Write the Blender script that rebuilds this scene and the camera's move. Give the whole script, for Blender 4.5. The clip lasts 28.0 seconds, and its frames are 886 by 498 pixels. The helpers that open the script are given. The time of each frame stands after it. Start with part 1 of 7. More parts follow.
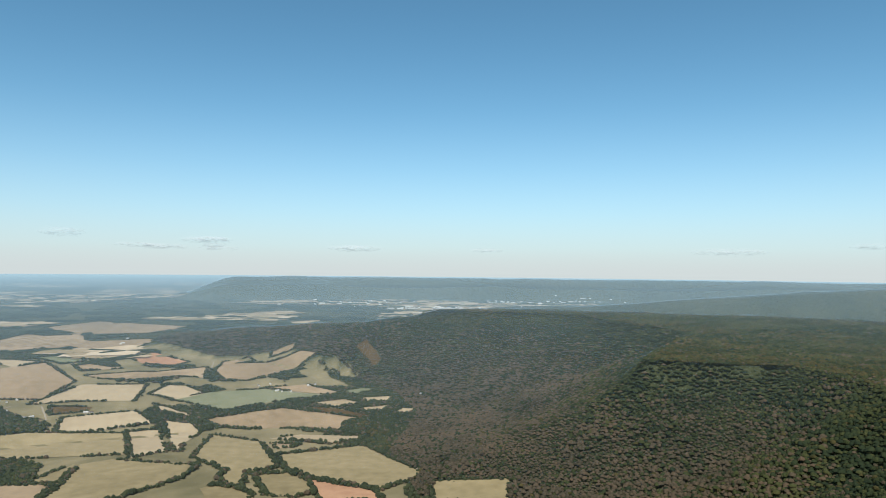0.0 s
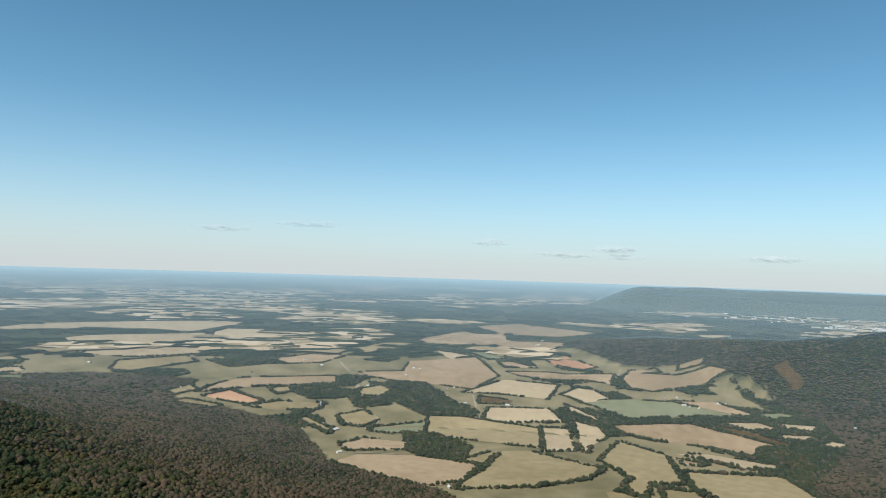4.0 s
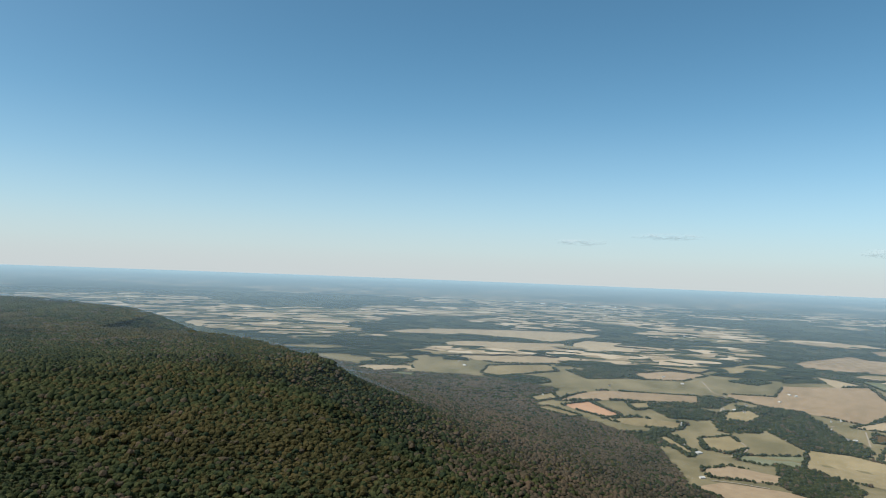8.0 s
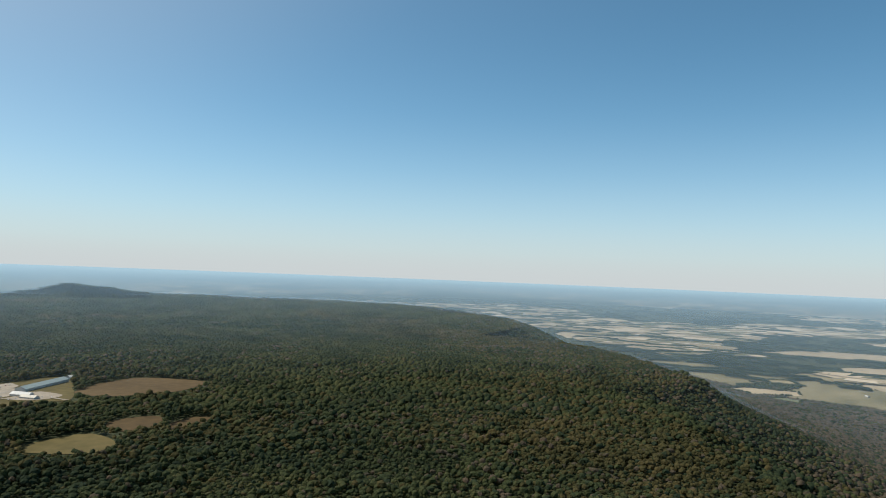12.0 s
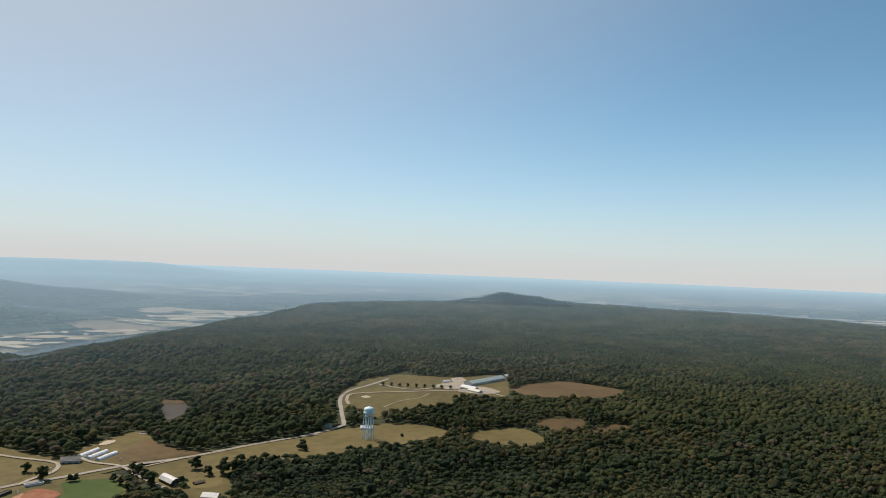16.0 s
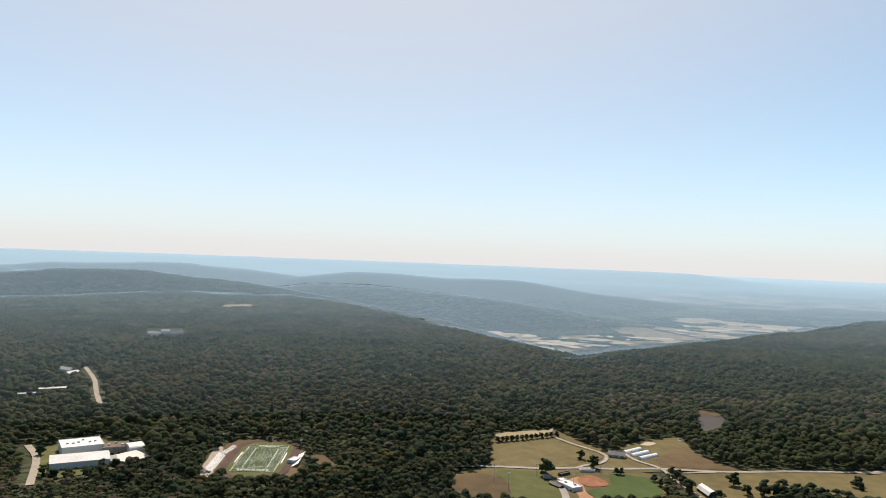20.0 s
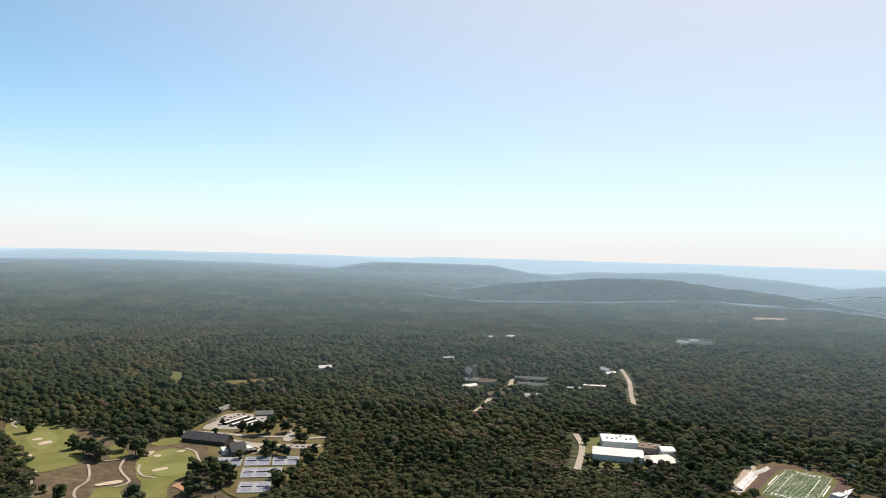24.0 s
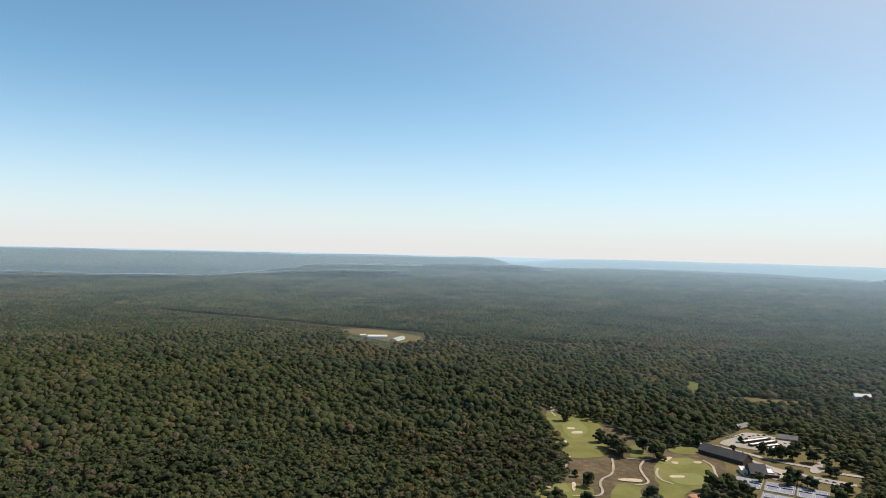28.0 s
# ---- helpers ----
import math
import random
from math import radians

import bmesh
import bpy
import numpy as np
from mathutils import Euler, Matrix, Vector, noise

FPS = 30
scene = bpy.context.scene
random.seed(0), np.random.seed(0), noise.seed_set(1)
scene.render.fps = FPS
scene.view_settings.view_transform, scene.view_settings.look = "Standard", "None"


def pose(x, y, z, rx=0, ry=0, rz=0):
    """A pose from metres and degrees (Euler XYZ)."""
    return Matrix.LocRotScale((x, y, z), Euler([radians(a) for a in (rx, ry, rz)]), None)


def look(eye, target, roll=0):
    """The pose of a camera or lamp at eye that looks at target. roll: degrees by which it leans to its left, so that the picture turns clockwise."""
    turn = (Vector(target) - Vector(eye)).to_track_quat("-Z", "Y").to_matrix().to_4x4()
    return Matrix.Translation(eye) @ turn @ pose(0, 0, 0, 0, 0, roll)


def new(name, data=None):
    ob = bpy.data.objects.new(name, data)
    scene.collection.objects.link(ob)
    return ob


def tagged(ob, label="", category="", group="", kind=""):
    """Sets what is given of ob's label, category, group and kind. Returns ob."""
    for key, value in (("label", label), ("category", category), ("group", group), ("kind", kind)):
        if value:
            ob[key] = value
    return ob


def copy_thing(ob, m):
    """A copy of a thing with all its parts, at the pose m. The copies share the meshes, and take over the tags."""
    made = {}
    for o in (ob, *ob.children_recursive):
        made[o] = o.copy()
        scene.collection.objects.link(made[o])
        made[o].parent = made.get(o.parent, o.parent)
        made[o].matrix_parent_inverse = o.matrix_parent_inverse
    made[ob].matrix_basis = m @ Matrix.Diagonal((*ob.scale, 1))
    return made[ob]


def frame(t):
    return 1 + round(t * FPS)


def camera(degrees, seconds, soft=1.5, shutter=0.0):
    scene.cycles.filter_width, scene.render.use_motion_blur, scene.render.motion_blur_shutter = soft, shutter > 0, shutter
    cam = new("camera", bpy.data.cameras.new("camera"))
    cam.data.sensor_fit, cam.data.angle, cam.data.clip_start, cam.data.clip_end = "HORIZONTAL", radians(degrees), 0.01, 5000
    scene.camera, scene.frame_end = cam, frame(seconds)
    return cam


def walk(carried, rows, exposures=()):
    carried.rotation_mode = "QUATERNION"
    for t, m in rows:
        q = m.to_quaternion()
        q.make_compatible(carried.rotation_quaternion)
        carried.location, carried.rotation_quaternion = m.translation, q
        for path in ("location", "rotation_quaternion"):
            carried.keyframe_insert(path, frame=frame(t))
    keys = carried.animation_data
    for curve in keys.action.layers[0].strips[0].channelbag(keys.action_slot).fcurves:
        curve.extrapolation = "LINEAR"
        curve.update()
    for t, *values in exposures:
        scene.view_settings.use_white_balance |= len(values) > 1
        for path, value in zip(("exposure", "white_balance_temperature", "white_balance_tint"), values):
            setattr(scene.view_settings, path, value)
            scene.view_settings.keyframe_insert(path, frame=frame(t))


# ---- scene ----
import itertools

# ------------------------------------------------------------------ camera
cam = camera(64.0, 28.0, soft=1.0)
EYE = 250.0          # height of the drone over the plateau
walk(cam, tuple((t, pose(0, 0, EYE, 90 + pitch, 0, yaw) @ pose(0, 0, 0, 0, 0, roll)) for t, yaw, pitch, roll in (
    (0.0, -0.00, 1.66, 0.59), (0.5, 0.97, 1.66, 0.56), (1.0, 7.15, 1.70, 0.85), (1.5, 14.61, 1.75, 1.32),
    (2.0, 18.53, 1.75, 1.45), (2.5, 22.03, 1.76, 1.60), (4.5, 35.34, 1.79, 1.86), (5.0, 38.78, 1.80, 1.91),
    (5.5, 42.26, 1.83, 1.96), (6.0, 45.84, 1.85, 2.03), (6.5, 49.42, 1.85, 2.06), (7.0, 53.02, 1.87, 2.09),
    (7.5, 56.63, 1.87, 2.14), (8.0, 60.29, 1.90, 2.20), (8.5, 63.95, 1.90, 2.23), (9.0, 67.53, 1.91, 2.26),
    (9.5, 71.07, 1.90, 2.27), (10.0, 74.72, 1.90, 2.28), (10.5, 78.38, 1.89, 2.33), (11.0, 82.02, 1.91, 2.30),
    (11.5, 85.63, 1.90, 2.28), (12.0, 89.29, 1.90, 2.29), (12.5, 92.99, 1.85, 2.27), (14.5, 108.35, 1.65, 2.26),
    (15.0, 112.84, 1.60, 2.28), (15.5, 117.44, 1.55, 2.35), (16.0, 122.02, 1.47, 2.28), (16.5, 126.79, 1.37, 2.28),
    (17.0, 132.11, 1.28, 2.28), (17.5, 137.37, 1.18, 2.31), (18.0, 142.58, 1.07, 2.34), (18.5, 147.80, 0.97, 2.35),
    (19.0, 152.98, 0.87, 2.36), (19.5, 158.15, 0.78, 2.26), (20.0, 163.30, 0.71, 2.19), (20.5, 168.40, 0.59, 2.18),
    (21.0, 173.56, 0.50, 2.17), (21.5, 178.71, 0.40, 2.11), (23.5, 199.00, 0.18, 1.62), (24.0, 204.07, 0.16, 1.61),
    (24.5, 209.13, 0.13, 1.66), (25.0, 214.17, 0.07, 1.59), (25.5, 219.26, 0.04, 1.54), (26.0, 224.33, 0.03, 1.47),
    (26.5, 229.39, 0.02, 1.42), (27.0, 234.40, -0.01, 1.39), (27.5, 239.37, -0.01, 1.31), (28.0, 244.07, -0.06, 1.45),
)), exposures=((0.0, 0.12, 6400, 8), (11.0, 0.02, 6400, 9), (16.0, 0.04, 6800, 14), (21.0, 0.42, 6900, 17), (25.0, 0.50, 6900, 17), (28.0, 0.36, 6850, 16)))

# ------------------------------------------------------------------ daylight
SUN_AZ, SUN_EL = radians(172.0), radians(51.0)   # azimuth counted to the left from +y
world = bpy.data.worlds.new("sky")
scene.world = world
world.use_nodes = True
wn = world.node_tree.nodes
sky = wn.new("ShaderNodeTexSky")
sky.sky_type = "NISHITA"
sky.sun_disc = False
sky.sun_elevation, sky.sun_rotation = SUN_EL, -SUN_AZ
sky.altitude, sky.air_density, sky.dust_density, sky.ozone_density = 4000.0, 1.05, 0.5, 1.9
wn["Background"].inputs["Strength"].default_value = 0.082
wl = world.node_tree.links
sun_way = Vector((-math.sin(SUN_AZ) * math.cos(SUN_EL), math.cos(SUN_AZ) * math.cos(SUN_EL), math.sin(SUN_EL)))
way = wn.new("ShaderNodeTexCoord")      # the way into the sky
split = wn.new("ShaderNodeSeparateXYZ")
wl.new(way.outputs["Generated"], split.inputs[0])
facing = wn.new("ShaderNodeVectorMath")
facing.operation = "DOT_PRODUCT"
facing.inputs[1].default_value = sun_way
wl.new(way.outputs["Generated"], facing.inputs[0])


def fade(source, stops):
    """How much of the blue shows through the haze, over the sine of the height or the cosine from the sun."""
    r = wn.new("ShaderNodeValToRGB")
    r.color_ramp.interpolation = "B_SPLINE" if len(stops) > 5 else "EASE"
    while len(r.color_ramp.elements) < len(stops):
        r.color_ramp.elements.new(0.5)
    for e, (p, v) in zip(r.color_ramp.elements, stops):
        e.position, e.color = p, (v, v, v, 1)
    wl.new(source, r.inputs["Fac"])
    return r.outputs["Color"]


low = fade(split.outputs["Z"], ((0.0, 0.03), (0.03, 0.16), (0.08, 0.52), (0.14, 0.80), (0.22, 0.97), (0.34, 1.0)))
near_sun = fade(facing.outputs["Value"], ((0.0, 1.0), (0.38, 0.97), (0.58, 0.74), (0.74, 0.46), (0.88, 0.22), (1.0, 0.1)))
clear = wn.new("ShaderNodeMath")
clear.operation = "MULTIPLY"
wl.new(low, clear.inputs[0])
wl.new(near_sun, clear.inputs[1])
tone = wn.new("ShaderNodeMix")          # the clear sky is deep and a little teal
veil = wn.new("ShaderNodeMix")          # pale autumn haze, thickest along the horizon and towards the sun
for mixer, blend in ((tone, "MULTIPLY"), (veil, "MIX")):
    mixer.data_type, mixer.blend_type = "RGBA", blend
tone.inputs["Factor"].default_value = 1.0
tone.inputs[7].default_value = (1.15, 1.74, 1.60, 1)
wl.new(sky.outputs[0], tone.inputs[6])
veil.inputs[6].default_value = (7.2, 7.45, 7.65, 1)
wl.new(clear.outputs[0], veil.inputs["Factor"])
wl.new(tone.outputs[2], veil.inputs[7])
wl.new(veil.outputs[2], wn["Background"].inputs["Color"])

sun = new("sun", bpy.data.lights.new("sun", "SUN"))
sun.data.energy, sun.data.angle, sun.data.color = 5.0, radians(0.55), (1.0, 0.93, 0.80)
sun.matrix_world = look(sun_way * 900, (0, 0, 0))


# ------------------------------------------------------------------ materials
def material(name, colors, scale=0.1, big=0.01, bump=0.0, bump_scale=1.0, contrast=0.4, rough=0.9, island=0.0, metal=0.0, spec=0.2, objrand=0.0, leafy=0.0):
    """Two colours mixed by noise at two sizes (per metre), with relief and a shift from island to island or object to object."""
    m = bpy.data.materials.new(name)
    m.use_nodes = True
    nt = m.node_tree
    N, L = nt.nodes, nt.links
    b = N["Principled BSDF"]
    b.inputs["Roughness"].default_value = rough
    b.inputs["Metallic"].default_value = metal
    b.inputs["Specular IOR Level"].default_value = spec
    geo = N.new("ShaderNodeNewGeometry")
    fine, wide = N.new("ShaderNodeTexNoise"), N.new("ShaderNodeTexNoise")
    fine.inputs["Scale"].default_value, wide.inputs["Scale"].default_value = scale, big
    fine.inputs["Detail"].default_value, wide.inputs["Detail"].default_value = 5, 4
    for n in (fine, wide):
        L.new(geo.outputs["Position"], n.inputs["Vector"])
    acc = N.new("ShaderNodeMath")
    acc.operation = "ADD"
    L.new(fine.outputs[0], acc.inputs[0])
    L.new(wide.outputs[0], acc.inputs[1])
    last = acc
    source = None
    if island:
        source, amount = geo.outputs["Random Per Island"], island
    elif objrand:
        info = N.new("ShaderNodeObjectInfo")
        source, amount = info.outputs["Random"], objrand
    if source is not None:
        ma = N.new("ShaderNodeMath")
        ma.operation = "MULTIPLY_ADD"
        L.new(source, ma.inputs[0])
        ma.inputs[1].default_value = amount
        L.new(acc.outputs[0], ma.inputs[2])
        sub = N.new("ShaderNodeMath")
        sub.operation = "SUBTRACT"
        L.new(ma.outputs[0], sub.inputs[0])
        sub.inputs[1].default_value = amount / 2
        last = sub
    ramp = N.new("ShaderNodeValToRGB")
    mr = N.new("ShaderNodeMapRange")
    mr.inputs["From Min"].default_value, mr.inputs["From Max"].default_value = 1 - contrast, 1 + contrast
    L.new(last.outputs[0], mr.inputs["Value"])
    L.new(mr.outputs[0], ramp.inputs["Fac"])
    els = ramp.color_ramp.elements
    while len(els) < len(colors):
        els.new(0.5)
    for i, c in enumerate(colors):
        els[i].position = i / (len(colors) - 1)
        els[i].color = (*c, 1)
    L.new(ramp.outputs[0], b.inputs["Base Color"])
    if leafy:
        tl, mx = N.new("ShaderNodeBsdfTranslucent"), N.new("ShaderNodeMixShader")
        mx.inputs[0].default_value = leafy
        L.new(ramp.outputs[0], tl.inputs["Color"])
        L.new(b.outputs[0], mx.inputs[1])
        L.new(tl.outputs[0], mx.inputs[2])
        L.new(mx.outputs[0], N["Material Output"].inputs["Surface"])
    if bump:
        bn, bp = N.new("ShaderNodeTexNoise"), N.new("ShaderNodeBump")
        bn.inputs["Scale"].default_value, bn.inputs["Detail"].default_value = bump_scale, 4
        L.new(geo.outputs["Position"], bn.inputs["Vector"])
        L.new(bn.outputs[0], bp.inputs["Height"])
        bp.inputs["Distance"].default_value = bump
        L.new(bp.outputs[0], b.inputs["Normal"])
    return m


GREEN = material("leaves_green", [(0.034, 0.049, 0.025), (0.062, 0.082, 0.036), (0.094, 0.113, 0.048), (0.137, 0.139, 0.060)], 0.45, 0.006, 1.8, 0.6, contrast=0.3, island=0.34, leafy=0.6)
AUTUMN = material("leaves_autumn", [(0.080, 0.078, 0.054), (0.132, 0.113, 0.078), (0.168, 0.135, 0.096), (0.207, 0.152, 0.104)], 0.45, 0.006, 1.8, 0.6, contrast=0.3, island=0.34, leafy=0.6)
YELLOWING = material("leaves_yellowing", [(0.056, 0.059, 0.024), (0.092, 0.088, 0.036), (0.128, 0.113, 0.049), (0.165, 0.132, 0.057)], 0.45, 0.006, 1.8, 0.6, contrast=0.3, island=0.34, leafy=0.6)
PINE = material("needles", [(0.030, 0.048, 0.030), (0.051, 0.074, 0.038), (0.076, 0.098, 0.046)], 0.3, 0.008, 0.5, 1.2, island=0.5, leafy=0.6)
HEDGE = material("hedge_leaves", [(0.042, 0.058, 0.035), (0.070, 0.090, 0.049), (0.104, 0.122, 0.064)], 0.3, 0.006, 0.5, 1.0, island=0.5, leafy=0.6)
BARK = material("bark", [(0.06, 0.048, 0.036), (0.14, 0.12, 0.10)], 1.5, 0.2, 0.05, 6)
CROPS = {
    "tan": material("stubble", [(0.196, 0.148, 0.093), (0.265, 0.199, 0.130), (0.323, 0.250, 0.168)], 0.03, 0.004, objrand=0.5),
    "pale": material("ripe_crop", [(0.262, 0.207, 0.135), (0.325, 0.263, 0.177), (0.378, 0.313, 0.217)], 0.03, 0.004, objrand=0.4),
    "olive": material("dry_pasture", [(0.161, 0.131, 0.072), (0.224, 0.184, 0.104), (0.282, 0.231, 0.139)], 0.03, 0.005, objrand=0.5),
    "green": material("green_crop", [(0.104, 0.114, 0.065), (0.147, 0.156, 0.095), (0.180, 0.187, 0.123)], 0.03, 0.005, objrand=0.4),
    "red": material("bare_red_soil", [(0.28, 0.155, 0.095), (0.36, 0.215, 0.135), (0.42, 0.27, 0.175)], 0.03, 0.006, objrand=0.3),
    "brown": material("dry_brown_grass", [(0.045, 0.030, 0.012), (0.075, 0.049, 0.020), (0.108, 0.073, 0.033)], 0.06, 0.008, objrand=0.3),
    "meadow": material("meadow_grass", [(0.056, 0.047, 0.015), (0.092, 0.074, 0.026), (0.130, 0.101, 0.040)], 0.06, 0.01, objrand=0.3),
    "lawn": material("mown_lawn", [(0.050, 0.058, 0.013), (0.075, 0.080, 0.021), (0.105, 0.100, 0.034)], 0.08, 0.012, objrand=0.3),
}
FAR_CROPS = material("far_crops", [(0.13, 0.12, 0.065), (0.27, 0.21, 0.13), (0.39, 0.31, 0.21), (0.47, 0.39, 0.29)], 0.004, 0.0008, island=0.9)


def land_material():
    """Woodland floor and canopy where the attribute 'cover' is 1, open grassland where it is 0."""
    m = bpy.data.materials.new("land")
    m.use_nodes = True
    N, L = m.node_tree.nodes, m.node_tree.links
    b = N["Principled BSDF"]
    b.inputs["Roughness"].default_value = 0.95
    b.inputs["Specular IOR Level"].default_value = 0.1
    geo = N.new("ShaderNodeNewGeometry")
    ramps = []
    for scale, colors in ((0.05, [(0.024, 0.032, 0.018), (0.042, 0.050, 0.026), (0.064, 0.066, 0.036)]),
                          (0.012, [(0.125, 0.112, 0.064), (0.175, 0.152, 0.090), (0.235, 0.198, 0.122)])):
        n, w, a, r = N.new("ShaderNodeTexNoise"), N.new("ShaderNodeTexNoise"), N.new("ShaderNodeMath"), N.new("ShaderNodeValToRGB")
        n.inputs["Scale"].default_value, n.inputs["Detail"].default_value = scale, 5
        w.inputs["Scale"].default_value, w.inputs["Detail"].default_value = 0.003, 4
        for k in (n, w):
            L.new(geo.outputs["Position"], k.inputs["Vector"])
        a.operation = "ADD"
        L.new(n.outputs[0], a.inputs[0])
        L.new(w.outputs[0], a.inputs[1])
        mr = N.new("ShaderNodeMapRange")
        mr.inputs["From Min"].default_value, mr.inputs["From Max"].default_value = 0.7, 1.3
        L.new(a.outputs[0], mr.inputs["Value"])
        L.new(mr.outputs[0], r.inputs["Fac"])
        while len(r.color_ramp.elements) < 3:
            r.color_ramp.elements.new(0.5)
        for i, c in enumerate(colors):
            r.color_ramp.elements[i].position, r.color_ramp.elements[i].color = i / 2, (*c, 1)
        ramps.append(r)
    at, mx = N.new("ShaderNodeAttribute"), N.new("ShaderNodeMix")
    at.attribute_name = "cover"
    mx.data_type = "RGBA"
    L.new(at.outputs["Fac"], mx.inputs["Factor"])
    L.new(ramps[1].outputs[0], mx.inputs[6])
    L.new(ramps[0].outputs[0], mx.inputs[7])
    L.new(mx.outputs[2], b.inputs["Base Color"])
    bn, bp = N.new("ShaderNodeTexNoise"), N.new("ShaderNodeBump")
    bn.inputs["Scale"].default_value, bn.inputs["Detail"].default_value = 0.06, 4
    L.new(geo.outputs["Position"], bn.inputs["Vector"])
    L.new(bn.outputs[0], bp.inputs["Height"])
    hm = N.new("ShaderNodeMath")
    hm.operation = "MULTIPLY"
    hm.inputs[1].default_value = 14.0
    L.new(at.outputs["Fac"], hm.inputs[0])
    L.new(hm.outputs[0], bp.inputs["Distance"])
    L.new(bp.outputs[0], b.inputs["Normal"])
    return m


LAND = land_material()


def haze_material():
    """Tint on a sheet that stands in for hazy air, more opaque by the attribute 'thickness'."""
    m = bpy.data.materials.new("painted_haze")
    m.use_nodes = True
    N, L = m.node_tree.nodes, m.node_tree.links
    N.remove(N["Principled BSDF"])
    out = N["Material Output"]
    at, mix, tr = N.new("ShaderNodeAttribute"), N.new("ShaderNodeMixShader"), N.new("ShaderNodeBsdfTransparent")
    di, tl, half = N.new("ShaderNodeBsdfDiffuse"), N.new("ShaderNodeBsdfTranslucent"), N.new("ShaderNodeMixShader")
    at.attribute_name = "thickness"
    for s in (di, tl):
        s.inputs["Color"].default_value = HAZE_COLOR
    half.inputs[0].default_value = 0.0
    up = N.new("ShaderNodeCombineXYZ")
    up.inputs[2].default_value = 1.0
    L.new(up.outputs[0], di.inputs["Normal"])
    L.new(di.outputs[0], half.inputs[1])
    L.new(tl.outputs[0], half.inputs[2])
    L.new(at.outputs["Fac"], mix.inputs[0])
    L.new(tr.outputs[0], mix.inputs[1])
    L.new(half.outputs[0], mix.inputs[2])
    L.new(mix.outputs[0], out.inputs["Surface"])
    m.cycles.use_bump_map_correction = False      # keeps the painted haze evenly bright whichever way the sheet slopes
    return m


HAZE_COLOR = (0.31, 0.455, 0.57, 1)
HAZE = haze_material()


# ------------------------------------------------------------------ the lie of the land
# Plan in true metres round the drone, placed to fit the camera's view: x to the east, y to the north. The plateau lies
# at 0 m, the valley at -300 m.
# Rim: the edge of the plateau's top. Toe: the line where its wooded slopes meet the valley's farmland.
RIM = ((-78, 4310), (268, 4480), (740, 4500), (1400, 4300), (1865, 4000), (2300, 3700), (5000, 3500), (6500, 1500), (5700, -100), (5750, -980),
       (9000, -2600), (9000, -8000), (2600, -8000), (2300, -4300), (1700, -3500), (1250, -3250), (700, -3700), (300, -4300), (-350, -4200),
       (-700, -3014), (-721, -2489), (-787, -2213), (-790, -1861), (-735, -1510), (-850, -1535), (-1060, -1680), (-1390, -1891), (-1984, -2236), (-2900, -2700), (-3363, -2957), (-5100, -2700),
       (-5570, -1700), (-5570, -277), (-4600, 200), (-3920, 470), (-3300, 420), (-2850, 190), (-2600, 480), (-2419, 635), (-2100, 660), (-1754, 669), (-1640, 430),
       (-1500, 290), (-1432, 380), (-1224, 449), (-1045, 412), (-600, 430), (-100, 480), (400, 640), (800, 1100), (950, 1540), (930, 1895), (580, 1985))
RIM += ((1000, 2910), (740, 4180))
TOE = ((-2150, 5450), (-2021, 4992), (-1663, 4560), (-1377, 4330), (-1109, 4350), (-900, 4360), (-708, 3936), (-491, 3698), (-235, 3258), (-90, 2745), (-154, 2150), (-54, 1730), (200, 1680), (150, 1500), (-300, 1250), (-700, 1400), (-933, 1519),
       (-1306, 1533), (-1680, 1803), (-2136, 1895), (-2463, 1898), (-2765, 2263), (-3304, 2040), (-3550, 1724), (-4130, 1560), (-6016, 1448), (-7520, 1308),
       (-9000, 300), (-9000, -1500), (-7000, -3800), (-4135, -4657), (-3523, -4650), (-2600, -4300), (-1930, -3900), (-1886, -4640), (-2200, -6500),
       (-2500, -9500), (10500, -9500), (10500, -2000), (8000, 3000), (6000, 5500), (1500, 6500), (-580, 7600))


def inside(poly, x, y):
    res = np.zeros(np.shape(x), bool)
    for (x0, y0), (x1, y1) in zip(poly, poly[1:] + poly[:1]):
        if y0 != y1:
            res ^= ((y0 > y) != (y1 > y)) & (x < (x1 - x0) * (y - y0) / (y1 - y0) + x0)
    return res


def border(poly, x, y, closed=True):
    """Distance to the outline."""
    best = np.full(np.shape(x), 1e12)
    for (x0, y0), (x1, y1) in zip(poly, poly[1:] + (poly[:1] if closed else ())):
        dx, dy = x1 - x0, y1 - y0
        s = np.clip(((x - x0) * dx + (y - y0) * dy) / max(dx * dx + dy * dy, 1e-9), 0, 1)
        best = np.minimum(best, (x - x0 - s * dx) ** 2 + (y - y0 - s * dy) ** 2)
    return np.sqrt(best)


def inside_any(polys, x, y):
    """Inside one of the outlines at least."""
    res = np.zeros(np.shape(x), bool)
    for poly in polys:
        (x0, y0), (x1, y1) = np.min(poly, axis=0), np.max(poly, axis=0)
        k = np.nonzero((x > x0) & (x < x1) & (y > y0) & (y < y1) & ~res)[0]
        if len(k):
            res[k] = inside(poly, x[k], y[k])
    return res


LATTICE = np.random.RandomState(5).rand(256, 256)


def value_noise(x, y, size):
    """Smooth noise from -1 to 1 with features of that size."""
    u, v = x / size + 37.3, y / size + 11.7
    i, j = np.floor(u).astype(int), np.floor(v).astype(int)
    a, b = u - i, v - j
    a, b = a * a * (3 - 2 * a), b * b * (3 - 2 * b)
    g = lambda p, q: LATTICE[p % 256, q % 256]
    return 2 * ((g(i, j) * (1 - a) + g(i + 1, j) * a) * (1 - b) + (g(i, j + 1) * (1 - a) + g(i + 1, j + 1) * a) * b) - 1


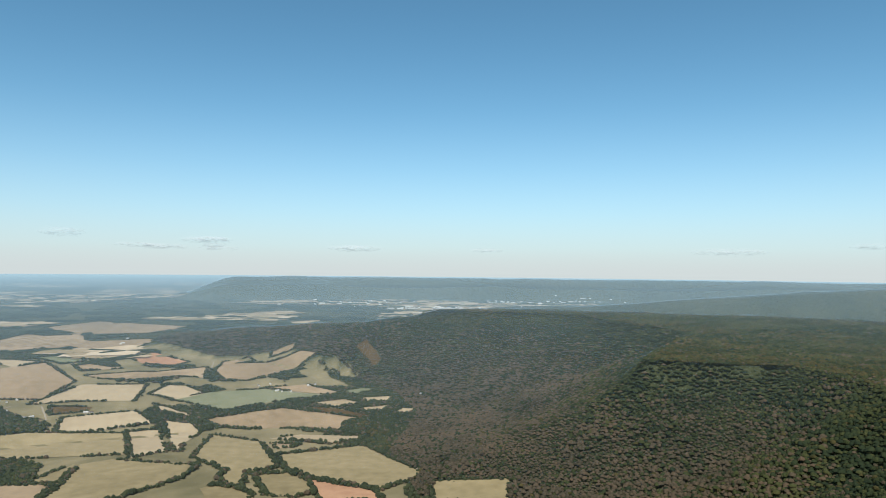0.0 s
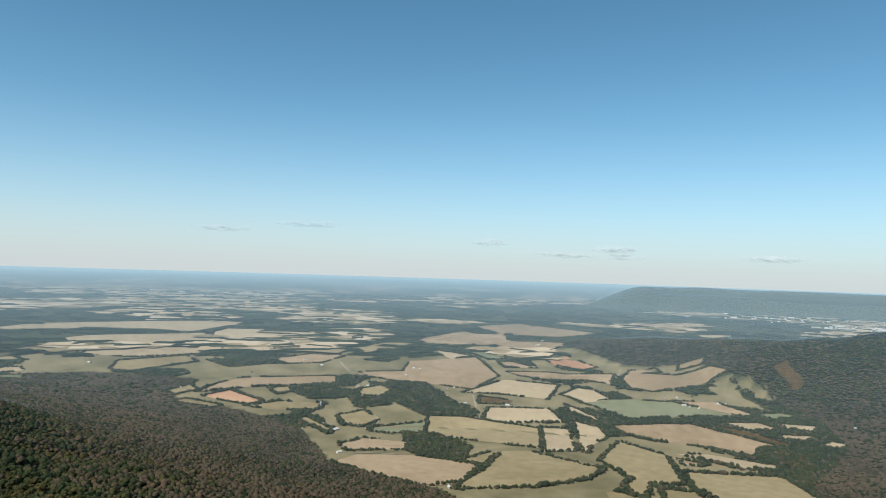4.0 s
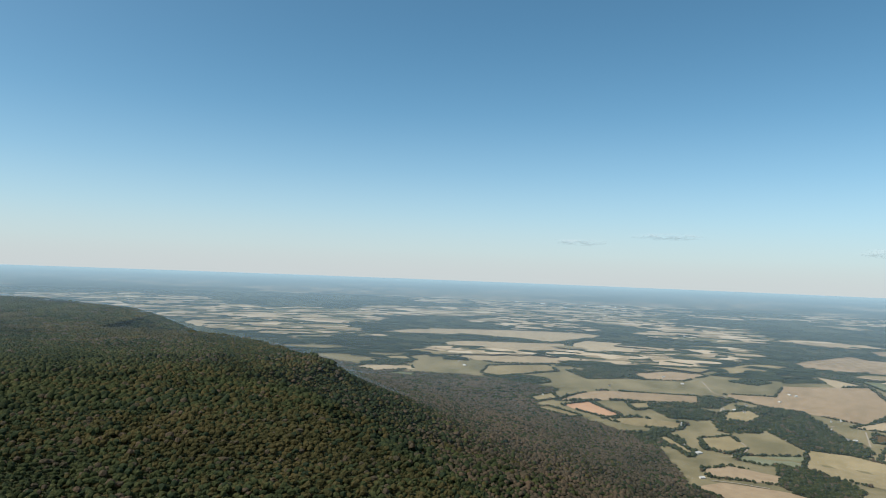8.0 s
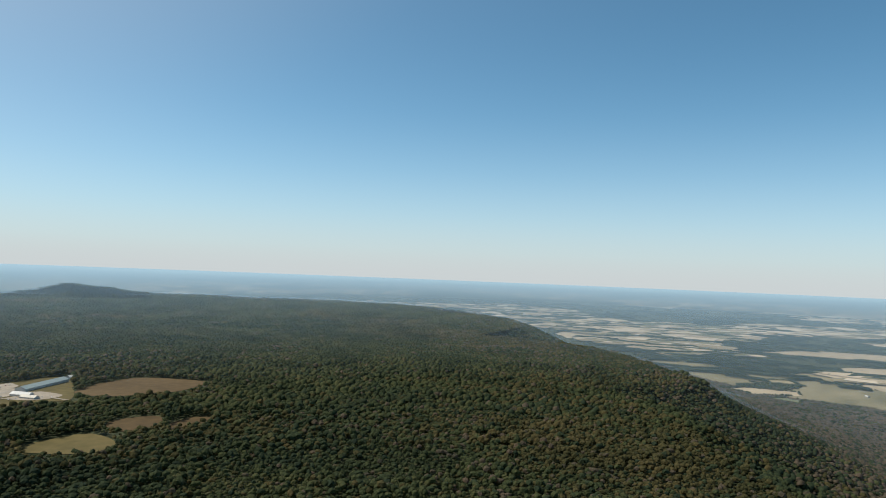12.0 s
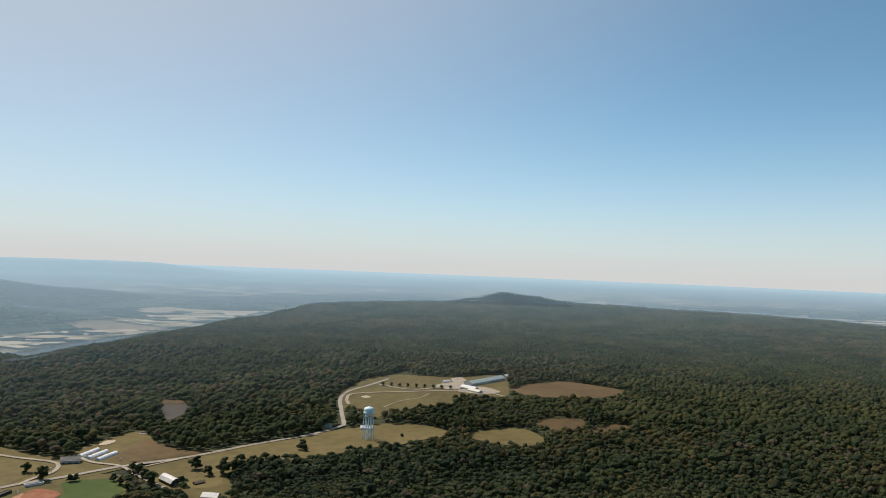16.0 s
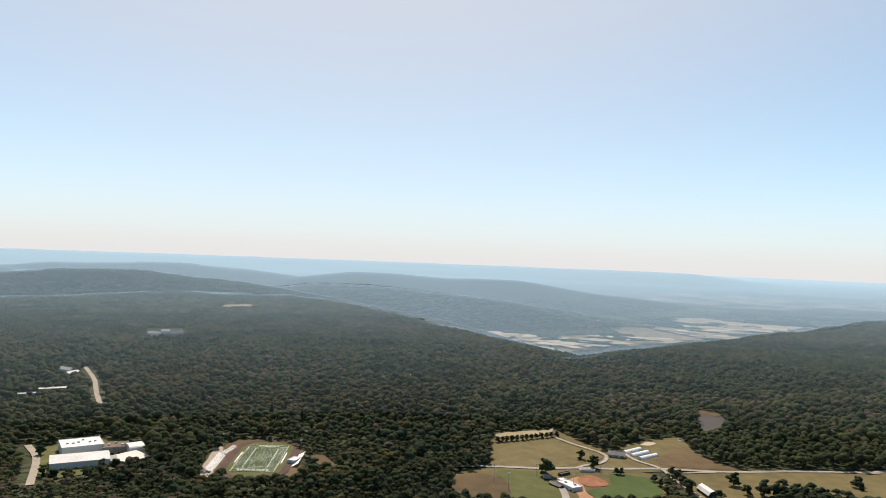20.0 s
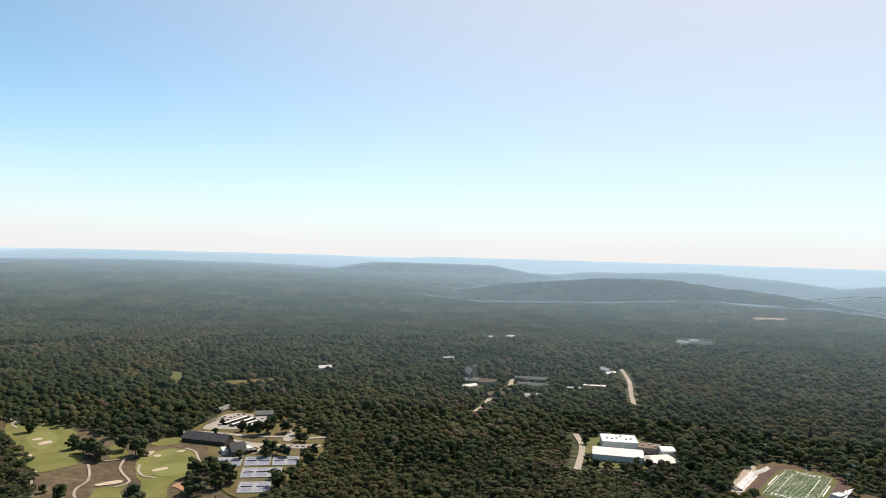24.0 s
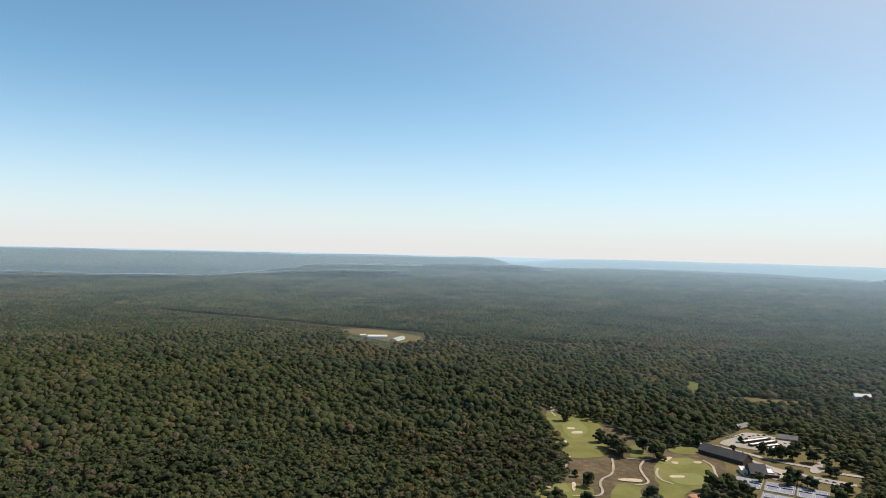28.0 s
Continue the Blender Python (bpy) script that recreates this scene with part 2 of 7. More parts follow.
# Far ranges ring the view: azimuth from, to, distance, half width, height of the crest
RIDGES = ((-70, 20.5, 14500, 1500, 75), (137, 212, 27500, 6500, 0), (205, 240, 26000, 12000, -40), (236, 300, 14500, 6500, 60))
# Spurs of the plateau: half width, crest line in x, y, z
SPURS = (
    (850, ((-78, 4310, 0), (-459, 4678, -112), (-868, 4924, -142), (-1318, 5133, -186), (-1687, 5287, -240), (-2043, 5321, -295))),
    (2000, ((2152, -4401, -126), (2015, -4466, -74), (1809, -4553, -15), (1603, -4630, 34), (1330, -4715, 57), (900, -4816, 88), (678, -4852, 91), (554, -4868, 73), (316, -4889, 48), (182, -4896, 32))),
    (1400, ((-323, -6692, -84), (-423, -6686, -60), (-779, -6654, -7), (-1192, -6592, -9), (-1608, -6503, -32), (-2021, -6387, -85), (-2376, -6264, -150), (-2721, -6122, -245), (-3008, -5986, -300))),
    (2200, ((-1438, -9693, -63), (-1815, -9630, 4), (-2649, -9435, -3), (-3465, -9166, -32), (-4110, -8896, -142), (-4589, -8658, -240))),
    (2300, ((2760, -10130, -58), (1833, -10338, -1), (795, -10469, 31), (-107, -10499, -18), (-897, -10461, -107))),
    (2000, ((4155, -7983, 83), (3458, -8308, 79), (2885, -8524, -11), (2569, -8625, -80))),
    (420, ((-4350, -2661, 2), (-4450, -2490, 45), (-4544, -2314, 81), (-4633, -2131, 64), (-4714, -1944, 36))),
    (2600, ((2442, 8141, -195), (2849, 8008, -138), (3234, 7860, -70), (3648, 7677, 8), (3986, 7507, 54), (4500, 7210, 91))),
    (1300, ((5918, -986, -29), (5900, -1090, 4), (5841, -1371, 23), (5718, -1817, 41), (5557, -2261, 46))),
    (1600, ((8177, -2320, -30), (8140, -2446, 11), (7795, -3388, 55), (7267, -4408, 64))),
    (900, ((5370, 567, 7), (5394, 247, 5), (5393, -274, 8), (5356, -686, 0))),
)


def height(x, y):
    """Height of the ground in true metres (numpy arrays)."""
    x, y = np.asarray(x, float), np.asarray(y, float)
    r, az = np.hypot(x, y), np.degrees(np.arctan2(-x, y))
    in_rim, in_toe = inside(RIM, x, y), inside(TOE, x, y)
    wob = 60 * value_noise(x, y, 320) + 35 * value_noise(x, y, 140)
    d0, d1 = np.maximum(border(RIM, x, y) + wob * 0.6, 0), np.maximum(border(TOE, x, y) + wob * 0.5, 0)
    s = d0 / (d0 + d1 + 1e-6)
    s = 1 - (1 - s) ** 1.8
    z = np.where(in_rim, 0.0, np.where(in_toe, -300 * s, -300.0))
    bumpy = np.where(in_rim, 0.0, np.where(in_toe, np.sin(np.pi * np.clip(s, 0, 1)), 0.0))
    z = z + bumpy * (26 * value_noise(x, y, 420) + 12 * value_noise(x, y, 170))
    away = np.clip((r - 1100) / 1500, 0, 1)
    z = z + np.where(in_rim, 9 * value_noise(x, y, 900) * away + 5 * value_noise(x, y, 380) * away, 0) + np.where(in_toe, 0, 4 * value_noise(x, y, 1500))
    for a0, a1, rr, w, top in RIDGES:
        da = (az - (a0 + a1) / 2 + 180) % 360 - 180
        wa = np.clip(((a1 - a0) / 2 - np.abs(da)) / (9.0 if rr > 15000 else 5.0) + 0.1, 0, 1)
        wr = np.clip((w - np.abs(r - rr - 250 * value_noise(x, y, 1300) - (500 if w < 2000 else 0) * value_noise(x, y, 2600))) / (0.85 * w), 0, 1)
        k = (wa * wa * (3 - 2 * wa)) * np.minimum(1, 1.1 * wr)
        z = np.where(top > z, z + (top + 14 * value_noise(x, y, 700) - z) * k, z)
    for w, crest in SPURS:
        for (x0, y0, z0), (x1, y1, z1) in zip(crest, crest[1:]):
            dx, dy = x1 - x0, y1 - y0
            t = np.clip(((x - x0) * dx + (y - y0) * dy) / (dx * dx + dy * dy), 0, 1)
            d = np.hypot(x - x0 - t * dx, y - y0 - t * dy) + 0.16 * w * value_noise(x, y, 0.55 * w)
            k = np.clip(1 - d / w, 0, 1)
            z = np.maximum(z, -300 + (z0 + t * (z1 - z0) + 300) * np.minimum(1, 1.08 * k * (1.15 - 0.15 * k)))
    return z


# The country reaches 50 km, the scene 5: beyond 2.5 km it is drawn in towards the camera, to look unchanged from there.
NEAR, FAR, DROP = 2500.0, 4850.0, 550.0
RISE = DROP / (FAR - NEAR)


def shrink(r):
    r = np.maximum(np.asarray(r, float), 1)
    return np.where(r > NEAR, (DROP + NEAR * RISE) / (RISE * r + DROP), 1.0)


def settle(x, y, z):
    """True metres to the scene."""
    k = shrink(np.hypot(x, y))
    return np.stack([x * k, y * k, EYE + (z - EYE) * k], -1)


def mesh_object(name, verts, faces, mats, index=None, parent=None, smooth=False):
    """One mesh from arrays of corners and of faces with equal corner counts (or a list of such arrays)."""
    me = bpy.data.meshes.new(name)
    groups = faces if isinstance(faces, list) else [faces]
    groups = [g for g in groups if len(g)]
    loops = np.concatenate([g.ravel() for g in groups]).astype(np.int32)
    counts = np.concatenate([np.full(len(g), g.shape[1]) for g in groups]).astype(np.int32)
    starts = np.concatenate([[0], np.cumsum(counts)[:-1]]).astype(np.int32)
    me.vertices.add(len(verts))
    me.vertices.foreach_set("co", np.ascontiguousarray(verts, np.float32).ravel())
    me.loops.add(len(loops))
    me.loops.foreach_set("vertex_index", loops)
    me.polygons.add(len(starts))
    me.polygons.foreach_set("loop_start", starts)
    me.polygons.foreach_set("loop_total", counts)
    if index is not None:
        me.polygons.foreach_set("material_index", np.asarray(index, np.int32))
    me.polygons.foreach_set("use_smooth", np.full(len(starts), smooth))
    for m in (mats if isinstance(mats, (list, tuple)) else [mats]):
        me.materials.append(m)
    me.update(calc_edges=True)
    ob = new(name, me)
    ob.parent = parent
    return ob


# ------------------------------------------------------------------ ground sheet and painted haze sheet
def polar(radii, n):
    a = np.linspace(0, 2 * np.pi, n, endpoint=False)
    R, A = np.meshgrid(radii, a, indexing="ij")
    x, y = -np.sin(A) * R, np.cos(A) * R
    m = len(radii)
    i, j = np.meshgrid(np.arange(m - 1), np.arange(n), indexing="ij")
    f = np.stack([i * n + j, i * n + (j + 1) % n, (i + 1) * n + (j + 1) % n, (i + 1) * n + j], -1).reshape(-1, 4)
    return x.ravel(), y.ravel(), f[:, ::-1]


def point_attribute(ob, name, values):
    at = ob.data.attributes.new(name, "FLOAT", "POINT")
    at.data.foreach_set("value", np.asarray(values, np.float32))


RADII = np.concatenate([np.linspace(1, 600, 12), np.geomspace(620, 52000, 190)])
gx, gy, gf = polar(RADII, 720)
gz = height(gx, gy)
ground = mesh_object("ground", settle(gx, gy, gz), gf, LAND, smooth=True)
tagged(ground, "wooded plateau dropping by steep slopes to wide farmland", "ground", kind="structure")
wooded = inside(TOE, gx, gy)
far_mask = np.hypot(gx, gy) > 5200
point_attribute(ground, "cover", np.where(wooded | (gz > -250), 1.0, np.where(far_mask, 0.93, 0.1)))

# blue see-through sheet that paints haze in front of the far land
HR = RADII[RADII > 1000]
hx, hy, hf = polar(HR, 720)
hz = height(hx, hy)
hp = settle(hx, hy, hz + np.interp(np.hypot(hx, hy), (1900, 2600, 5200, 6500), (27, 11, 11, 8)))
# pulled towards the camera, so it lies before the ground and trees
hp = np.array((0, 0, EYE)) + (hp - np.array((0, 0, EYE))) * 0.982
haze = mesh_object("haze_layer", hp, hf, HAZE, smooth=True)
tagged(haze, "thin blue sheet over the distant land standing in for haze", "haze", kind="structure")
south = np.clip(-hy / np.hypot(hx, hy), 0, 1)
# opacity rises with distance from the camera, faster on the sun's side
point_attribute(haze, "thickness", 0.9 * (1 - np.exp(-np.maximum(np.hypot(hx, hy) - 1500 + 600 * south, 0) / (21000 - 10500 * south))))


# ------------------------------------------------------------------ thin clouds low over the north
def cloud_material():
    m = bpy.data.materials.new("cloud")
    m.use_nodes = True
    N, L = m.node_tree.nodes, m.node_tree.links
    b = N["Principled BSDF"]
    b.inputs["Base Color"].default_value = (0.46, 0.50, 0.57, 1)
    b.inputs["Roughness"].default_value = 1.0
    b.inputs["Specular IOR Level"].default_value = 0.0
    at, geo, no, mu = N.new("ShaderNodeAttribute"), N.new("ShaderNodeNewGeometry"), N.new("ShaderNodeTexNoise"), N.new("ShaderNodeMath")
    at.attribute_name = "thickness"
    mp = N.new("ShaderNodeMapping")
    mp.inputs["Scale"].default_value = (1, 1, 4)
    L.new(geo.outputs["Position"], mp.inputs["Vector"])
    L.new(mp.outputs[0], no.inputs["Vector"])
    no.inputs["Scale"].default_value, no.inputs["Detail"].default_value = 0.016, 5
    mr = N.new("ShaderNodeMapRange")
    mr.inputs["From Min"].default_value, mr.inputs["From Max"].default_value = 0.35, 0.7
    L.new(no.outputs[0], mr.inputs["Value"])
    mu.operation = "MULTIPLY"
    L.new(mr.outputs[0], mu.inputs[0])
    L.new(at.outputs["Fac"], mu.inputs[1])
    L.new(mu.outputs[0], b.inputs["Alpha"])
    return m


CLOUD = cloud_material()
# azimuth, elevation, length and depth in degrees
for k, (az, el, w, d) in enumerate((
    (28.3, 2.43, 3.2, 0.73),
    (21.5, 1.54, 3.7, 0.49),
    (18.1, 2.14, 3.2, 0.49),
    (17.9, 1.71, 2.1, 0.37),
    (7.0, 1.62, 4.8, 0.61),
    (356.5, 1.56, 2.7, 0.37),
    (338.0, 1.51, 5.8, 0.61),
    (328.7, 1.88, 3.2, 0.49),
    (49.4, 2.81, 4.8, 0.55),
    (42.7, 3.40, 5.8, 0.61),
    (23.3, 1.63, 3.7, 0.43),
    (18.4, 2.10, 4.2, 0.61),
    (17.6, 1.48, 3.2, 0.37),
)):
    rs = np.random.RandomState(70 + k)
    i, j = np.meshgrid(np.arange(-12, 13), np.arange(-4, 5), indexing="ij")
    a, e = np.radians(az + i.ravel() / 12 * w / 2), np.radians(el + j.ravel() / 4 * d / 2)
    r = 4800 + 25 * rs.rand(len(a)) - 60 * np.sqrt(np.clip(1 - (i.ravel() / 12) ** 2 - (j.ravel() / 4) ** 2, 0, 1))
    V = np.stack([-np.sin(a) * np.cos(e) * r, np.cos(a) * np.cos(e) * r, EYE + np.sin(e) * r], -1)
    p, q = np.meshgrid(np.arange(24), np.arange(8), indexing="ij")
    F = np.stack([p * 9 + q, (p + 1) * 9 + q, (p + 1) * 9 + q + 1, p * 9 + q + 1], -1).reshape(-1, 4)
    cloud = mesh_object("cloud", V, F, CLOUD, smooth=True)
    tagged(cloud, "thin grey streak of cloud low in the clear blue sky", "cloud", kind="structure")
    point_attribute(cloud, "thickness", 0.4 * np.clip(1 - (i.ravel() / 12) ** 2 - (j.ravel() / 4) ** 2, 0, 1) ** 0.8)

# ------------------------------------------------------------------ plan of woods, fields and clearings (true metres)
CLEARINGS, WOODS, LANES, FIELDS = [], [], [], []


def valley_field(crop, *corners):
    FIELDS.append((crop, corners))


def wood(*corners):
    WOODS.append(corners)


valley_field('pale', (-1270, 2352), (-1373, 2576), (-1163, 2718), (-1074, 2599), (-1006, 2503), (-1203, 2342))
valley_field('pale', (-1043, 2367), (-961, 2415), (-815, 2133), (-890, 2051))
valley_field('pale', (-1001, 2557), (-873, 2510), (-796, 2380), (-802, 2226), (-777, 2131), (-794, 2128))
valley_field('olive', (-719, 2064), (-747, 2343), (-576, 2260), (-476, 2043), (-451, 1972), (-518, 1913), (-496, 1768), (-581, 1857), (-580, 1930))
valley_field('olive', (-483, 2095), (-241, 2225), (-140, 2073), (-54, 1930), (-61, 1877), (-147, 1783), (-324, 1867), (-419, 1944))
valley_field('olive', (-496, 1894), (-409, 1920), (-334, 1842), (-309, 1748), (-350, 1718), (-426, 1728))
valley_field('red', (-350, 1866), (-254, 1817), (-161, 1775), (-140, 1699), (-274, 1675), (-317, 1771))
valley_field('olive', (-599, 1771), (-571, 1802), (-474, 1759), (-439, 1682), (-514, 1626), (-555, 1684))
valley_field('tan', (-862, 2570), (-624, 2801), (-546, 2757), (-281, 2623), (-346, 2569), (-341, 2420), (-484, 2447), (-662, 2421), (-796, 2481))
valley_field('pale', (-1156, 2865), (-1049, 2770), (-860, 2588), (-966, 2644), (-1069, 2705))
valley_field('green', (-1130, 2949), (-1018, 3139), (-801, 3235), (-492, 3084), (-696, 2916), (-832, 2713), (-1023, 2888))
valley_field('tan', (-809, 3263), (-643, 3368), (-414, 3126), (-481, 3098), (-733, 3213))
valley_field('pale', (-1257, 3067), (-1273, 3316), (-1174, 3285), (-1032, 3115), (-1105, 2950))
valley_field('pale', (-542, 2899), (-413, 3006), (-322, 2918), (-422, 2823))
valley_field('pale', (-377, 3025), (-213, 3088), (-216, 2952), (-300, 2960))
valley_field('pale', (-327, 2821), (-210, 2881), (-225, 2783), (-296, 2746))
valley_field('pale', (-184, 2714), (-160, 2821), (-94, 2811), (-123, 2705))
valley_field('brown', (-560, 2835), (-420, 2804), (-227, 2652), (-284, 2620), (-451, 2716))
valley_field('pale', (-547, 2293), (-468, 2358), (-252, 2349), (-255, 2292), (-350, 2236), (-450, 2270))
valley_field('tan', (-530, 2233), (-440, 2236), (-450, 2196), (-497, 2172))
valley_field('tan', (-1212, 3792), (-1251, 4057), (-830, 4185), (-692, 3961), (-856, 3695), (-945, 3451), (-1073, 3501))
valley_field('tan', (-1602, 3611), (-1291, 3920), (-1179, 3538), (-1344, 3584), (-1457, 3475))
valley_field('green', (-471, 3161), (-361, 3295), (-294, 3245), (-367, 3123))
valley_field('brown', (-484, 3872), (-422, 3980), (-308, 3717), (-349, 3667))
valley_field('tan', (-2434, 3551), (-2382, 3642), (-2244, 4035), (-1745, 3393), (-1628, 2912), (-1905, 2919), (-2160, 2992), (-2223, 3181))
valley_field('tan', (-2365, 2986), (-2224, 3183), (-1911, 2916), (-2034, 2873), (-2224, 2892))
valley_field('pale', (-1629, 2810), (-1666, 3292), (-1376, 3322), (-1303, 3091), (-1250, 2911), (-1486, 2886))
valley_field('brown', (-1529, 2783), (-1358, 2781), (-1337, 2691), (-1439, 2621))
valley_field('tan', (-1445, 1736), (-1431, 1843), (-1290, 1889), (-1242, 1805), (-1321, 1731), (-1375, 1680))
valley_field('green', (-1508, 1975), (-1406, 2194), (-1329, 2042), (-1396, 1949), (-1471, 1927))
valley_field('olive', (-1465, 2273), (-1358, 2344), (-1042, 2350), (-916, 2090), (-1052, 2058), (-1229, 2017), (-1329, 2047))
valley_field('olive', (-1729, 2057), (-1716, 2205), (-1558, 2083), (-1535, 1960), (-1602, 1940))
valley_field('olive', (-2032, 2571), (-2024, 2724), (-1911, 2652), (-1834, 2472), (-1913, 2422))
valley_field('pale', (-2668, 4158), (-2511, 4138), (-2276, 4056), (-2295, 3817), (-2457, 3948))
valley_field('tan', (-1790, 3573), (-1595, 3713), (-1314, 3713), (-1311, 3572), (-1482, 3449), (-1666, 3467))
valley_field('tan', (-2044, 3940), (-1965, 3984), (-1712, 3830), (-1875, 3716))
valley_field('tan', (-3173, 4762), (-3329, 5703), (-2535, 5185), (-2029, 5063), (-1991, 4648), (-2300, 4625), (-2785, 4772))
valley_field('red', (-1862, 4255), (-1843, 4530), (-1463, 4125), (-1482, 3948), (-1703, 4043))
valley_field('red', (-2403, 1994), (-2433, 2164), (-2140, 2078), (-2125, 1988), (-2252, 1979))
valley_field('olive', (-2400, 1824), (-2406, 1915), (-2189, 1916), (-2184, 1858))
valley_field('olive', (-2107, 1957), (-2091, 2114), (-1925, 2209), (-1851, 2091), (-1963, 1985))
valley_field('tan', (-2492, 2030), (-2606, 2239), (-2652, 2438), (-2367, 2801), (-2212, 2620), (-2418, 2291))
valley_field('olive', (-2345, 2300), (-2311, 2411), (-2209, 2317), (-2201, 2224))
valley_field('olive', (-1794, 1911), (-1793, 1965), (-1590, 1871), (-1560, 1812))
valley_field('olive', (-2608, 1965), (-2665, 2147), (-2536, 2078), (-2515, 1942))
valley_field('green', (-2434, 4252), (-2248, 4413), (-2053, 4097), (-2116, 3968))
valley_field('tan', (-1272, 4136), (-1167, 4304), (-1098, 4174), (-1243, 3989))
valley_field('tan', (-1049, 4367), (-910, 4465), (-893, 4295), (-1016, 4231))
valley_field('olive', (-23, 1841), (175, 1823), (163, 1693), (-21, 1688))
valley_field('pale', (-1615, 7170), (-1287, 7630), (-1223, 6923), (-1466, 6751))
valley_field('olive', (-1049, 1793), (-1032, 1895), (-1012, 1978), (-964, 1810))
valley_field('olive', (-1089, 1766), (-970, 1779), (-949, 1695), (-1040, 1688))
valley_field('pale', (-5785, 2655), (-6118, 3293), (-5841, 4005), (-5498, 4704), (-5101, 4711), (-4679, 3765), (-5170, 3548), (-5497, 2959))
valley_field('pale', (-4785, 2657), (-4920, 3019), (-4572, 3793), (-4096, 3445), (-4075, 2983), (-4290, 2855))
valley_field('pale', (-4574, 3879), (-4768, 4192), (-4531, 4382), (-3992, 4093), (-3849, 3668), (-4090, 3443))
valley_field('pale', (-3968, 2407), (-4163, 2565), (-3945, 3075), (-3635, 3165), (-3486, 2990), (-3673, 2525))
valley_field('olive', (-4413, 2248), (-4542, 2422), (-4278, 2570), (-3976, 2390), (-4238, 2224))
valley_field('olive', (-3329, 2175), (-3585, 2389), (-3528, 2797), (-3259, 2660), (-3198, 2202))
valley_field('pale', (-3705, 1521), (-3807, 1697), (-3692, 1925), (-3563, 1875), (-3559, 1644))
valley_field('green', (-3439, 1647), (-3502, 1756), (-3411, 1808), (-3307, 1725))
valley_field('olive', (-4158, 1857), (-4120, 2099), (-3941, 2069), (-4023, 1823))
valley_field('tan', (-1325, 1549), (-1319, 1664), (-1185, 1765), (-998, 1793), (-965, 1776), (-934, 1615), (-994, 1536), (-1219, 1535))
valley_field('olive', (-944, 1745), (-995, 1973), (-932, 2029), (-674, 1980), (-674, 1857), (-763, 1701), (-921, 1558))
valley_field('tan', (-3125, 4653), (-3286, 5456), (-2850, 5679), (-2546, 5079), (-2754, 4431))
valley_field('tan', (-3523, 6286), (-3408, 7051), (-2336, 6574), (-2393, 5838), (-2925, 5628))
valley_field('pale', (-6850, 1174), (-7346, 1410), (-6910, 1664), (-6641, 1652), (-6411, 1234))
valley_field('olive', (-3108, 3749), (-3173, 4300), (-3045, 4493), (-2869, 4094), (-2849, 3673))
valley_field('tan', (-3063, 3056), (-3074, 3378), (-2863, 3470), (-2752, 3127), (-2857, 2946))
valley_field('pale', (-1873, -4617), (-2028, -4730), (-2005, -4099), (-1900, -3910), (-1871, -4047))
valley_field('olive', (-2276, -4761), (-2599, -4828), (-2612, -4515), (-2319, -4379))
valley_field('tan', (-2954, -5153), (-3386, -5256), (-3651, -4807), (-3393, -4502), (-2953, -4654))
valley_field('pale', (-4231, -6484), (-4958, -6556), (-5008, -6006), (-4272, -5832))
valley_field('tan', (-2919, -5435), (-3153, -5578), (-2964, -5197), (-2752, -5077))
wood((-1377, 1984), (-1264, 2046), (-1092, 1962), (-1047, 1816), (-1143, 1761), (-1240, 1797))
wood((-2109, 2739), (-1931, 2955), (-1513, 2567), (-1304, 2379), (-1451, 2246), (-1713, 2413), (-1773, 2345))
wood((-1183, 1920), (-1128, 1955), (-1045, 1857), (-1054, 1785), (-1098, 1783))
wood((-1605, 2596), (-1438, 2555), (-1339, 2441), (-1403, 2337), (-1463, 2367))
wood((-2378, 4642), (-2361, 4777), (-1899, 4111), (-1764, 3907), (-1876, 3876))
wood((-665, 3812), (-393, 3502), (-203, 3148), (-108, 2833), (-223, 3077), (-431, 3363))
wood((-3904, 3907), (-3620, 4357), (-2891, 3893), (-3112, 3419), (-3412, 3314))
wood((-3293, 2740), (-3240, 3042), (-2923, 2905), (-2979, 2639))
wood((-906, 3677), (-750, 3859), (-709, 3748), (-829, 3565))
wood((-2269, 2348), (-2276, 2589), (-2035, 2510), (-1935, 2350), (-2030, 2240))
wood((-2005, 2434), (-2049, 2610), (-1813, 2552), (-1700, 2355), (-1770, 2223))
wood((-1143, 3194), (-1079, 3306), (-969, 3204), (-1035, 3099))
wood((-4777, 2986), (-4848, 3127), (-4645, 3121), (-4549, 2959))
wood((-5388, 3754), (-5522, 4030), (-4981, 3901), (-4932, 3659))
wood((-913, 3692), (-790, 3803), (-675, 3592), (-793, 3547))
wood((-299, 2681), (-172, 2687), (-176, 2451), (-268, 2404), (-323, 2533))
wood((-249, 2405), (-173, 2409), (-154, 2150), (-211, 2216))
CLEARINGS += [q for c, q in FIELDS]

FARM_LAND = ((-539, -744), (-662, -731), (-795, -697), (-885, -680), (-947, -621), (-930, -549), (-902, -541), (-853, -567), (-811, -565), (-765, -595), (-684, -615), (-640, -651), (-618, -680), (-584, -659), (-529, -603), (-489, -673))
CLEARINGS.append(FARM_LAND)
MEADOW_LAND = ((-914, -535), (-976, -526), (-1035, -487), (-988, -419), (-926, -421), (-911, -463), (-912, -500))
CLEARINGS.append(MEADOW_LAND)
UPPER_LAND = ((-1056, -884), (-1110, -910), (-1231, -952), (-1334, -947), (-1387, -825), (-1546, -775), (-1251, -609), (-1226, -676), (-1170, -694), (-1123, -663), (-1027, -697), (-964, -708), (-917, -681), (-966, -761), (-978, -794), (-922, -771))
CLEARINGS.append(UPPER_LAND)
